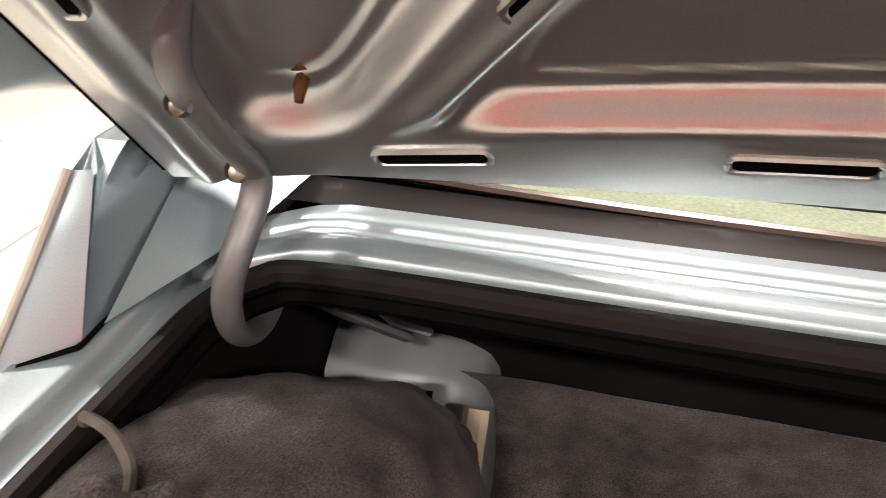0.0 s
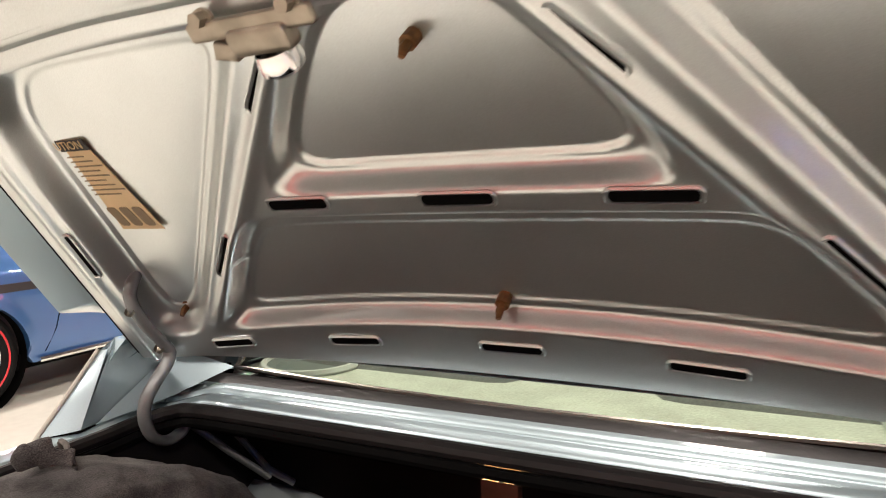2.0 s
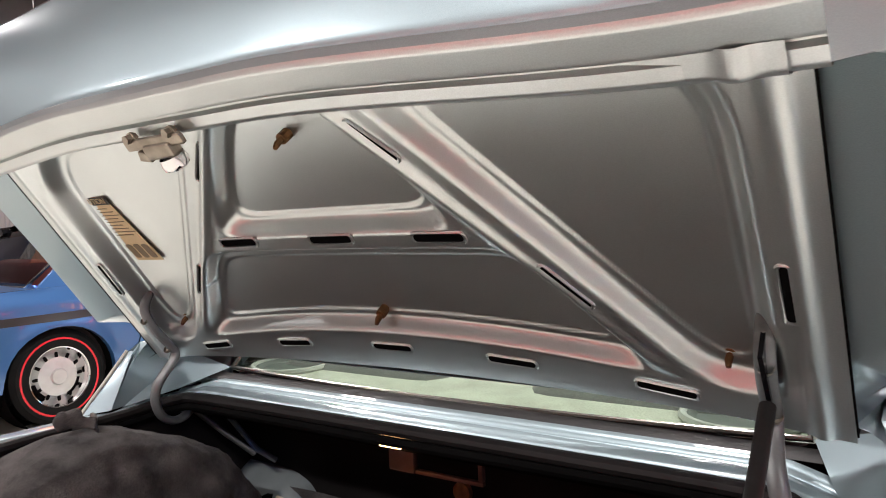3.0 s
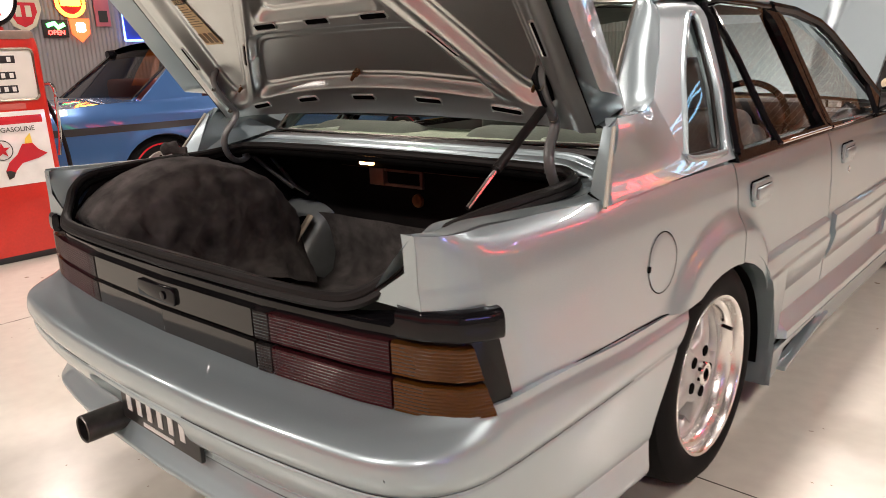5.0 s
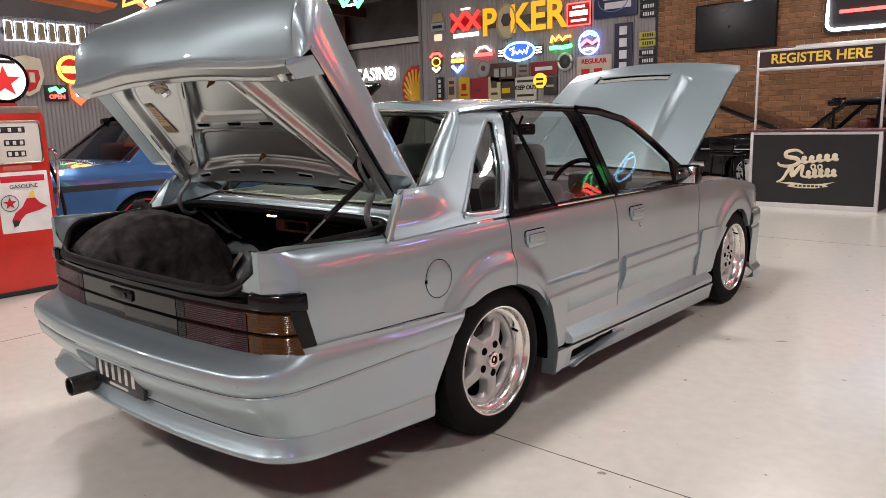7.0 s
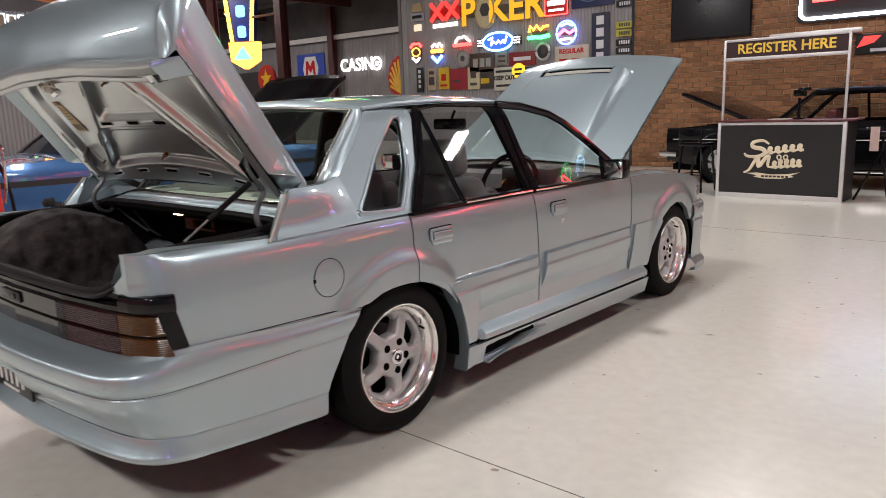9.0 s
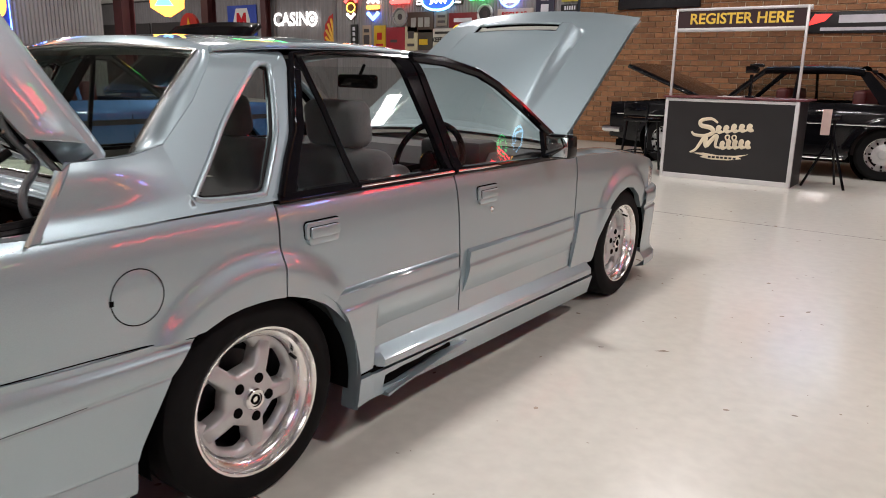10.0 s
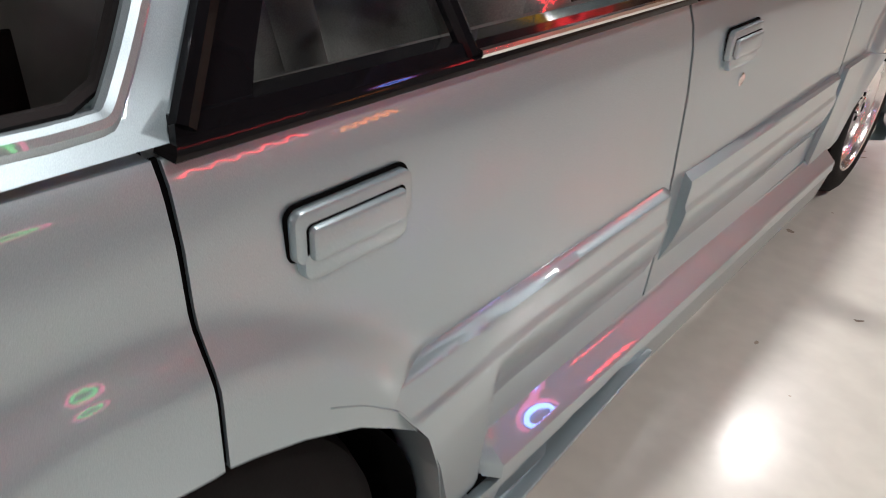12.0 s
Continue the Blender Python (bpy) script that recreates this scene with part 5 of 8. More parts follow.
cushion("cushion", -0.66, 0.66, 0.08, 0.55, 0.28, 0.46, 0.06, SEAT, rs)
for sx in (-0.36, 0.36):
    cushion("backrest_bulge", sx - 0.27, sx + 0.285, -0.10, 0.09, 0.66, 1.015, 0.085, SEAT, rs, 14, (0, 0.02, 0.42))
shelf = part("parcel_shelf", grid(lambda u, v: (0.66 * (2 * u - 1), -0.325 + 0.31 * v + 0.040 * (2 * u - 1) ** 2, 0.967), 14, 5), mat("pale_shelf_carpet", (0.56, 0.58, 0.50), 0.95, vary=0.12, scale=14, fine=0.15, fine_scale=240, bump=0.3), car, "pale grey-green carpeted parcel shelf")
for sx in (-0.54, 0.54):
    spk = part("shelf_speaker", lathe([(0.963, 0.10), (0.972, 0.098), (0.975, 0.085), (0.967, 0.075), (0.969, 0.0)], 32, "z", (sx, -0.195, 0)), mat("speaker_grey", (0.16, 0.18, 0.17), 0.6) if sx < 0 else bpy.data.materials["speaker_grey"], shelf)
    part("speaker_ring", tube([(sx + 0.098 * math.cos(t), -0.195 + 0.098 * math.sin(t), 0.972) for t in (2 * math.pi * k / 28 for k in range(28))], 0.008, 6, closed=True), WHITE_TRIM, spk)
# floor slab coloured near-black for the shade low in the cabin
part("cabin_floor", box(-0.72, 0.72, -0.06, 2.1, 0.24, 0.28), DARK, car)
part("dashboard", prism([(1.62, 0.62), (1.60, 0.82), (1.66, 0.90), (1.80, 0.905), (2.05, 0.89), (2.05, 0.5)], lambda p, q, h: (-0.70 + h, p, q), 1.40, 0.01), mat("dash_black", (0.03, 0.03, 0.032), 0.55, vary=0.2, bump=0.2), car)
part("binnacle", box(0.20, 0.56, 1.58, 1.75, 0.84, 0.955, 0.025), bpy.data.materials["dash_black"], car)
part("dash_vent", box(-0.10, 0.14, 1.585, 1.60, 0.72, 0.80, 0.004), BLACK, car)
swm = Matrix.Translation((0.37, 1.43, 0.86)) @ Matrix.Rotation(radians(68), 4, "X")
sw = part("steering_wheel", tube([swm @ Vector((0.19 * math.cos(t), 0.19 * math.sin(t), 0)) for t in (2 * math.pi * k / 40 for k in range(40))], 0.0145, 8, closed=True, up=(0.1, 1, 0.3)), BLACK, car, "black steering wheel")
for an in (200, 340, 270):
    part("wheel_spoke", tube([swm @ Vector((0, 0, -0.02)), swm @ Vector((0.185 * math.cos(radians(an)), 0.185 * math.sin(radians(an)), 0))], 0.014, 6), BLACK, sw)
part("wheel_hub", lathe([(-0.03, 0.05), (0.0, 0.055), (0.012, 0.04), (0.014, 0)], 20, "z"), BLACK, sw)
bpy.data.objects["wheel_hub"].matrix_basis = swm
part("cabin_mirror", box(-0.12, 0.12, 1.33, 1.37, 1.19, 1.255, 0.015, 3), BLACK, car)
part("mirror_stem", tube([(0, 1.36, 1.24), (0, 1.40, 1.30)], 0.008, 6), BLACK, car)
part("headliner", grid(lambda u, v: (0.57 * (2 * u - 1), 0.10 + 1.30 * v, 1.305 + 0.03 * math.sin(3.14 * u) + 0.02 * math.sin(3.14 * v)), 10, 8), mat("headliner_grey", (0.30, 0.30, 0.29), 0.9), car)
for sg in (1, -1):
    part("door_trim", grid(lambda u, v, sg=sg: (sg * (0.765 - 0.02 * v), (0.44 - 0.28 * sstep(0.55, 0.66, v)) + (1.50 + 0.28 * sstep(0.55, 0.66, v)) * u, 0.32 + 0.58 * v), 10, 5), TRIMG, car)
    part("pillar_trim", tube([(sg * (green_x(1.0, z) - 0.03), 1.0, z) for z in (0.9, 1.1, 1.31)], 0.03, 8), DARK, car)

# ---- the hall ----
FLOOR = mat("epoxy_floor", (0.57, 0.565, 0.50), rough=0.30, coat=0.45, coat_rough=0.17, vary=0.025, scale=0.6, fine=0.05, fine_scale=14, rough_vary=0.012, bump=0.02, bump_scale=8)
GALV = mat("galvanised_sheet", (0.25, 0.24, 0.245), rough=0.5, metal=0.35, vary=0.08, scale=2)
PLASTER = mat("grey_wall", (0.30, 0.29, 0.28), rough=0.8, vary=0.1, scale=1.5)
CEIL = mat("dark_roof_sheet", (0.085, 0.078, 0.082), rough=0.7, vary=0.2, scale=1.5)
BEAM = mat("maroon_steel", (0.075, 0.018, 0.018), rough=0.5, vary=0.2, scale=3)
MORTAR = mat("mortar", (0.55, 0.46, 0.34), rough=0.9, vary=0.15, scale=12, bump=0.4)
BRICK = mat("brown_brick", (0.235, 0.108, 0.046), rough=0.85, vary=0.25, scale=9, fine=0.15, fine_scale=90, bump=0.5, bump_scale=160, per_object=0.28)
WHITE = mat("white_paint", (0.72, 0.71, 0.68), rough=0.5, vary=0.05)
BLK = mat("black_board", (0.010, 0.010, 0.011), rough=0.45, vary=0.2, scale=3)


def structure(ob, label="", category=""):
    return tagged(ob, label, category, "", "structure")


X0, X1, Y0, Y1 = -38.0, 9.0, -9.0, 20.0
structure(part("floor", grid(lambda u, v: (X0 + (X1 - X0) * u, Y0 + (Y1 - Y0) * v, 0), 12, 10), FLOOR), "glossy pale grey epoxy floor", "floor")
JOINT = mat("dark_joint", (0.10, 0.09, 0.075), 0.8, vary=0.4, scale=20)
for k, (a, b, c, d) in enumerate(((X0, X1, -0.017, -0.013), (X0, X1, 5.483, 5.487), (X0, X1, -5.52, -5.516))):
    structure(part("floor_joint", box(a, b, c, d, -0.002, 0.0012), JOINT), "thin saw-cut floor joint", "joint")
structure(part("floor_joint", box(-2.402, -2.398, Y0, Y1, -0.002, 0.0011), JOINT), "thin saw-cut floor joint", "joint")

rng = random.Random(11)
bm = bmesh.new()
for k in range(900):
    x, y = rng.uniform(-3.5, 6.0), rng.uniform(-3.0, 8.0)
    r = 0.003 + 0.012 * rng.random() ** 4
    e = 1 + 2 * rng.random() ** 2
    t0 = rng.uniform(0, 6.28)
    vs = []
    for i in range(7):
        t = 2 * math.pi * i / 7
        rr = r * rng.uniform(0.6, 1.3)
        p, q = rr * e * math.cos(t), rr * math.sin(t)
        vs.append(bm.verts.new((x + p * math.cos(t0) - q * math.sin(t0), y + p * math.sin(t0) + q * math.cos(t0), 0.0012)))
    bm.faces.new(vs)
tagged(part("floor_chips", bm, mat("chip_brown", (0.26, 0.22, 0.17), 0.7, vary=0.5, scale=3)), "small chips and specks in the epoxy floor", "chips", "", "stuff")


def corrugated(name, p0, p1, z0, z1, m, pitch=0.076, amp=0.016):
    """An upright corrugated sheet from p0 to p1 (x, y)."""
    p0, p1 = Vector(p0), Vector(p1)
    L = (p1 - p0).length
    d = (p1 - p0) / L
    nn = Vector((-d.y, d.x))
    n = int(L / pitch) * 4
    def f(u, v):
        s = u * L
        q = p0 + d * s + nn * amp * math.sin(2 * math.pi * s / pitch)
        return (q.x, q.y, z0 + (z1 - z0) * v)
    return part(name, grid(f, n + 1, 2), m, None, "", 80)


structure(corrugated("wall_signs", (-10.45, 11.93), (-4.10, 11.93), 0, 6.2, GALV), "galvanised corrugated wall hung with signs", "wall")
structure(part("wall_end", box(-10.55, -10.46, 11.90, 12.3, 0, 6.2), GALV), "edge of the corrugated wall", "wall")
structure(part("wall_north", box(-4.08, X1, 12.012, 12.25, 0, 6.2), MORTAR), "brown brick wall with pale mortar joints", "wall")
structure(corrugated("wall_far", (X0, 19.9), (-10.0, 19.9), 0, 4.3, GALV, 0.2, 0.03), "pale corrugated far wall", "wall")
structure(corrugated("wall_west", (-12.2, -9.0), (-12.2, 7.0), 0, 3.32, GALV), "galvanised corrugated wall with neon signs", "wall")
structure(part("wall_west_upper", box(-12.35, -12.10, -9.0, 7.0, 3.30, 6.2), CEIL), "dark bulkhead over the sign wall", "wall")
structure(part("wall_far_upper", box(X0, -10.0, 19.86, 20.1, 4.28, 6.2), CEIL), "dark gable over the far wall", "wall")
structure(part("wall_east", box(9.0, 9.2, Y0, 12.2, 0, 6.2), PLASTER), "plain grey wall", "wall")
structure(part("wall_south", box(-12.2, 9.2, Y0 - 0.2, Y0, 0, 6.2), PLASTER), "plain grey wall", "wall")
structure(part("wall_partition", box(-7.0, 6.0, -8.94, -8.88, 0.80, 2.35), mat("red_panel", (0.52, 0.035, 0.030), 0.4, vary=0.15, scale=2)), "red painted panel along the grey wall", "wall panel")
structure(part("wall_far_west", box(X0 - 0.2, X0, 7.0, 20.0, 0, 6.2), PLASTER), "plain grey wall", "wall")
structure(part("wall_far_south", box(X0, -12.2, 6.8, 7.0, 0, 6.2), PLASTER), "plain grey wall", "wall")
structure(part("ceiling", grid(lambda u, v: (X0 + (X1 - X0) * u, Y0 - 0.2 + (Y1 - Y0 + 0.3) * v, 6.2 + 0.04 * math.sin(u * 900)), 300, 2), CEIL, None, "", 80), "dark corrugated roof sheeting", "ceiling")
for k in range(11):
    y = -8.0 + 2.7 * k
    structure(part("roof_purlin", box(X0, X1, y - 0.05, y + 0.05, 6.0, 6.15), mat("purlin_grey", (0.16, 0.15, 0.14), 0.6) if k == 0 else bpy.data.materials["purlin_grey"]), "grey steel roof purlin", "beam")
for x in (-33.0, -27.0, -21.0, -15.5, -9.5, -3.0, 3.5):
    structure(part("roof_beam", box(x - 0.09, x + 0.09, Y0, Y1, 5.6, 5.98), BEAM), "maroon steel roof beam", "beam")
for x, y in ((-15.5, 12.0), (-22.0, 19.6), (-11.9, 7.3), (-27.0, 12.0)):
    bm = box(x - 0.15, x + 0.15, y - 0.14, y - 0.115, 0, 5.7)
    box(x - 0.15, x + 0.15, y + 0.115, y + 0.14, 0, 5.7, bm=bm)
    box(x - 0.012, x + 0.012, y - 0.115, y + 0.115, 0, 5.7, bm=bm)
    structure(part("column", bm, BEAM), "maroon steel column", "column")

# high-bay lamps
LENS = glow("lamp_lens", (1.0, 0.97, 0.92), 9.0)
HOUSING = mat("lamp_housing", (0.55, 0.55, 0.55), 0.4, 0.6)
def bay_lamp(x, y, watts, z=5.35, w=0.60, d=0.30):
    t = tagged(empty("ceiling_lamp", pose(x, y, z)), "lit rectangular high-bay lamp hung from the roof", "lamp", "high-bay lamps")
    part("housing", box(-w / 2 - 0.03, w / 2 + 0.03, -d / 2 - 0.03, d / 2 + 0.03, 0.015, 0.11, 0.015), HOUSING, t)
    part("lens", box(-w / 2, w / 2, -d / 2, d / 2, 0.0, 0.02), LENS, t)
    for s in (-0.2, 0.2):
        part("chain", tube([(s, 0, 0.11), (s, 0, 6.22 - z)], 0.006, 5), HOUSING, t)
    li = bpy.data.lights.new("bay_light", "AREA")
    li.shape, li.size, li.size_y, li.energy, li.color = "RECTANGLE", w, d, watts, (1.0, 0.95, 0.925)
    lo = new("bay_light", li)
    lo.parent = t
    lo.matrix_basis = pose(0, 0, -0.01)
for x in (-9.0, -4.5, -0.1, 4.6):
    for y in (-5.5, 1.3, 7.4):
        bay_lamp(x, y, {-5.5: 178, 1.3: 150, 7.4: 125}[y] * (1.0 if x > -8 else 0.65))
for x in (-31.0, -24.0, -17.5):
    for y in (10.0, 16.0):
        bay_lamp(x, y, 110)

# ---- registration desk and its sign ----
ALU = mat("white_trim_metal", (0.66, 0.66, 0.66), 0.35, 0.5, vary=0.05)
SIGNY = mat("sign_yellow", (0.85, 0.58, 0.08), 0.5)
CREAM = mat("cream_print", (0.75, 0.66, 0.48), 0.5)
desk = tagged(empty("registration_desk", pose(0, 0, 0)), "black panelled registration desk with white edging on the floor", "desk")
part("front_panel", box(-0.80, 0.70, 7.985, 8.01, 0.06, 0.965), BLK, desk)
part("edge_strip", box(-0.835, -0.795, 7.975, 8.02, 0.0, 1.005, 0.004), ALU, desk)
part("edge_strip", box(0.69, 0.735, 7.975, 8.02, 0.0, 1.005, 0.004), ALU, desk)
part("edge_strip", box(-0.795, 0.69, 7.975, 8.02, 0.965, 1.0, 0.004), ALU, desk)
part("kick_strip", box(-0.795, 0.69, 7.975, 8.02, 0.0, 0.065, 0.004), ALU, desk)
part("side_panel", box(-0.83, -0.80, 8.02, 8.55, 0.0, 0.99), BLK, desk)
part("side_panel", box(0.70, 0.73, 8.02, 8.55, 0.0, 0.99), BLK, desk)
part("desk_top", box(-0.86, 0.80, 7.95, 8.62, 1.006, 1.028, 0.006), mat("dark_red_top", (0.10, 0.02, 0.025), 0.3), desk)
# painted emblem: two rows of slanted strokes over a pennant
def stroke(pts, r, bm=None):
    return tube([(x, 7.982, z) for x, z in pts], r, 6, bm, flat=0.25, up=(0, 1, 0))
rng = random.Random(4)
def loop_row(x0, x1, z0, lift, hgt, r, n):
    """A row of slanted looping strokes, thick and thin."""
    bm = bmesh.new()
    w = (x1 - x0) / n
    for k in range(n):
        x, z = x0 + w * k, z0 + lift * (x0 + w * k - x0)
        h = hgt * (0.8 + 0.35 * rng.random())
        pts = spline([(x, 0, z), (x + 0.45 * w, 0, z + 0.35 * h), (x + 0.75 * w, 0, z + 0.95 * h), (x + 0.45 * w, 0, z + h), (x + 0.30 * w, 0, z + 0.45 * h), (x + 0.55 * w, 0, z + 0.02 * h), (x + w, 0, z + 0.25 * h)], 4)
        stroke([(p.x, p.z) for p in pts], [r * (0.55 + 0.6 * abs(math.sin(0.35 * i))) for i in range(len(pts))], bm)
    return bm
def swoop(pts, r):
    pts = spline([(x, 0, z) for x, z in pts], 5)
    return stroke([(p.x, p.z) for p in pts], [r * (0.5 + 0.7 * math.sin(math.pi * i / (len(pts) - 1))) for i in range(len(pts))])
emb = part("emblem", swoop([(-0.16, 0.72), (-0.24, 0.765), (-0.36, 0.74), (-0.36, 0.68), (-0.24, 0.655), (-0.21, 0.60), (-0.30, 0.555), (-0.43, 0.56), (-0.47, 0.60)], 0.023), CREAM, desk, "cream painted emblem of slanted strokes")
part("emblem", loop_row(-0.19, 0.26, 0.60, 0.12, 0.085, 0.017, 5), CREAM, desk)
part("emblem", swoop([(-0.47, 0.34), (-0.40, 0.38), (-0.33, 0.50), (-0.29, 0.55), (-0.28, 0.43), (-0.20, 0.53), (-0.155, 0.56), (-0.165, 0.44), (-0.12, 0.42)], 0.022), CREAM, desk)
part("emblem", loop_row(-0.12, 0.25, 0.41, 0.10, 0.085, 0.017, 5), CREAM, desk)
bm = bmesh.new()
for x in (-0.03, 0.05):
    tube([(x + 0.024 * math.cos(t) * (1 + 0.3 * math.sin(t)), 7.982, 0.548 + 0.032 * math.sin(t)) for t in (2 * math.pi * k / 12 for k in range(12))], 0.010, 5, bm, closed=True, up=(0, 1, 0))
part("emblem", bm, CREAM, desk)
part("emblem", prism([(-0.44, 0.335), (-0.30, 0.345), (-0.12, 0.325), (0.08, 0.335), (0.24, 0.365), (0.13, 0.32), (0.16, 0.300), (0.0, 0.272), (-0.20, 0.268), (-0.34, 0.288), (-0.30, 0.31)], lambda p, q, h: (p, 7.984 - h, q), 0.003), CREAM, desk)
for k in range(7):
    part("emblem_bar", box(-0.24 + 0.05 * k, -0.205 + 0.05 * k, 7.978, 7.981, 0.288, 0.312), BLK, desk)
part("sign_post", box(-0.815, -0.785, 8.03, 8.06, 1.0, 2.075, 0.004), ALU, desk)
part("sign_post", box(0.675, 0.705, 8.03, 8.06, 1.0, 2.075, 0.004), ALU, desk)
hd = part("header_board", box(-0.785, 0.675, 8.035, 8.055, 1.845, 2.045), mat("maroon_board", (0.030, 0.008, 0.010), 0.45), desk)
part("header_frame", box(-0.785, 0.675, 8.03, 8.06, 1.800, 1.845, 0.003), ALU, hd)
part("header_frame", box(-0.785, 0.675, 8.03, 8.06, 2.045, 2.078, 0.003), ALU, hd)
bm = text_mesh("REGISTER HERE", 0.172, 0.004, bold=0.004)
bmesh.ops.transform(bm, matrix=Matrix.Translation((-0.05, 8.033, 1.945)) @ Matrix.Rotation(radians(90), 4, "X"), verts=bm.verts)
part("lettering", bm, SIGNY, hd, "yellow lettering REGISTER HERE")
# camera on its grip, standing on the desk
cam_grip = tagged(part("camera_grip", tube([(0.12, 8.20, 1.03), (0.12, 8.20, 1.22), (0.115, 8.21, 1.30)], [0.022, 0.018, 0.020], 10), BLACK), "black camera on a hand grip standing on the desk", "camera grip")
part("grip_foot", box(0.06, 0.18, 8.14, 8.26, 1.028, 1.05, 0.006), BLACK, cam_grip)
part("camera_body", box(0.05, 0.19, 8.15, 8.26, 1.32, 1.40, 0.012), BLACK, cam_grip)
part("camera_top", box(0.09, 0.25, 8.17, 8.24, 1.39, 1.43, 0.012), BLACK, cam_grip)
tagged(part("papers", box(-0.25, 0.0, 8.15, 8.40, 1.028, 1.036, 0.001), WHITE), "small stack of white papers on the desk", "papers")

def bar_stool(x, y, rz):
    t = tagged(empty("bar_stool", pose(x, y, 0, 0, 0, rz)), "black bar stool with a low padded back", "stool", "bar stools")
    part("seat", box(-0.19, 0.19, -0.18, 0.18, 0.66, 0.715, 0.02, 3), BLACK, t)
    part("backrest", box(-0.19, 0.19, 0.15, 0.20, 0.74, 0.93, 0.03, 3), BLACK, t)
    for sx in (-1, 1):
        part("back_post", tube([(sx * 0.15, 0.165, 0.69), (sx * 0.15, 0.175, 0.80)], 0.012, 8), BLACK, t)
        for sy in (-1, 1):
            part("leg", tube([(sx * 0.15, sy * 0.14, 0.67), (sx * 0.20, sy * 0.19, 0.0)], 0.017, 8), BLACK, t)
    part("foot_ring", tube([(0.18 * a, 0.17 * b, 0.25) for a, b in ((-1, -1), (1, -1), (1, 1), (-1, 1))], 0.010, 6, closed=True), BLACK, t)
    return t
bar_stool(-1.30, 8.45, 170)

tri = tagged(empty("tripod", pose(1.05, 8.45, 0)), "black folding tripod on the floor beside the desk", "tripod")
part("column", tube([(0, 0, 0.45), (0, 0, 0.80)], 0.018, 8), BLACK, tri)
for a in (80, 200, 320):
    part("leg", tube([(0, 0, 0.62), (0.28 * math.cos(radians(a)), 0.28 * math.sin(radians(a)), 0.0)], 0.015, 8), BLACK, tri)
part("head", box(-0.06, 0.06, -0.05, 0.05, 0.80, 0.86, 0.012), BLACK, tri)
part("hanging_card", box(-0.13, -0.03, -0.075, -0.07, 0.62, 0.92), mat("pink_card", (0.55, 0.42, 0.38), 0.6), tri, "pinkish printed card")

# ---- old fuel pump ----
PRED = mat("pump_red", (0.56, 0.022, 0.012), rough=0.28, coat=0.4, vary=0.12, scale=4, fine=0.05, fine_scale=60)
PRED_OLD = mat("pump_top_paint", (0.20, 0.13, 0.10), rough=0.5, vary=0.3, scale=9)
pump = tagged(empty("fuel_pump", pose(-3.93, -0.175, 0)), "tall red antique fuel pump with a lit round globe", "fuel pump")
def pump_prof(z):
    return 1.0 - 0.035 * sstep(0.0, 1.3, z) - 0.05 * sstep(1.36, 1.47, z)
def pump_body(u, v):
    z = 0.03 + 1.40 * v
    k = pump_prof(z)
    o = rounded(0.46, 0.535, 0.05, 6)
    p = o[int(round(u * (len(o)))) % len(o)]
    return (p[0] * k, p[1] * k, z)
part("body", grid(pump_body, 28, 30, wrap_u=True), PRED, pump)
part("plinth", box(-0.24, 0.24, -0.28, 0.28, 0, 0.04, 0.008), BLK, pump)
part("crown", prism(rounded(0.44, 0.50, 0.07), lambda p, q, h: (p, q, 1.425 + h), 0.055, 0.02), PRED_OLD, pump)
F = 0.232
def face(y0, y1, z0, z1, r=0.02):
    return lambda p, q, h: (F - 0.011 * sstep(0.3, 1.3, q) + h - 0.004, p, q)
def plate_on(name, y0, y1, z0, z1, r, m, h, parent, lift=0.0, label=""):
    k = face(y0, y1, z0, z1)
    return part(name, prism(rounded(y1 - y0, z1 - z0, r, 5, (y0 + y1) / 2, (z0 + z1) / 2), lambda p, q, hh: (k(p, q, hh)[0] + lift, p, q), h, 0.002), m, parent, label)
DIAL = mat("dial_white", (0.70, 0.68, 0.62), 0.4, vary=0.05)
dial = plate_on("dial_face", -0.20, 0.195, 1.05, 1.36, 0.03, DIAL, 0.010, pump, 0, "white meter face with black number windows")
part("dial_rim", tube([(F + 0.0, p, q) for p, q in rounded(0.405, 0.32, 0.03, 5, -0.0025, 1.205)], 0.008, 6, closed=True), STEEL, dial)
for z, y0, y1 in ((1.30, -0.13, 0.09), (1.20, -0.07, 0.08), (1.115, -0.06, 0.08)):
    plate_on("number_window", y0, y1, z - 0.024, z + 0.024, 0.004, BLK, 0.004, dial, 0.008)
    for k in range(3):
        yy = y0 + (y1 - y0) * (k + 0.5) / 3
        plate_on("number_bar", yy - 0.012, yy + 0.012, z - 0.015, z + 0.015, 0.002, WHITE, 0.002, dial, 0.0125)
plate_on("tax_plate", -0.10, 0.11, 0.985, 1.025, 0.004, mat("faded_red", (0.50, 0.10, 0.08), 0.5), 0.004, pump)
sgn = plate_on("enamel_sign", -0.16, 0.215, 0.50, 0.985 - 0.01, 0.006, mat("enamel_white", (0.78, 0.77, 0.74), 0.2, coat=0.5), 0.006, pump, 0, "white enamel sign with a red helmet")
RINK = mat("enamel_red", (0.55, 0.02, 0.03), 0.25, coat=0.4)
sg_y = 0.0275
plate_on("title_bar", -0.13, 0.19, 0.895, 0.945, 0.006, RINK, 0.002, sgn, 0.007)
bm = text_mesh("GASOLINE", 0.044, 0.002)
bmesh.ops.transform(bm, matrix=Matrix.Translation((F + 0.006, sg_y, 0.86)) @ Matrix.Rotation(radians(90), 4, "Z") @ Matrix.Rotation(radians(90), 4, "X"), verts=bm.verts)
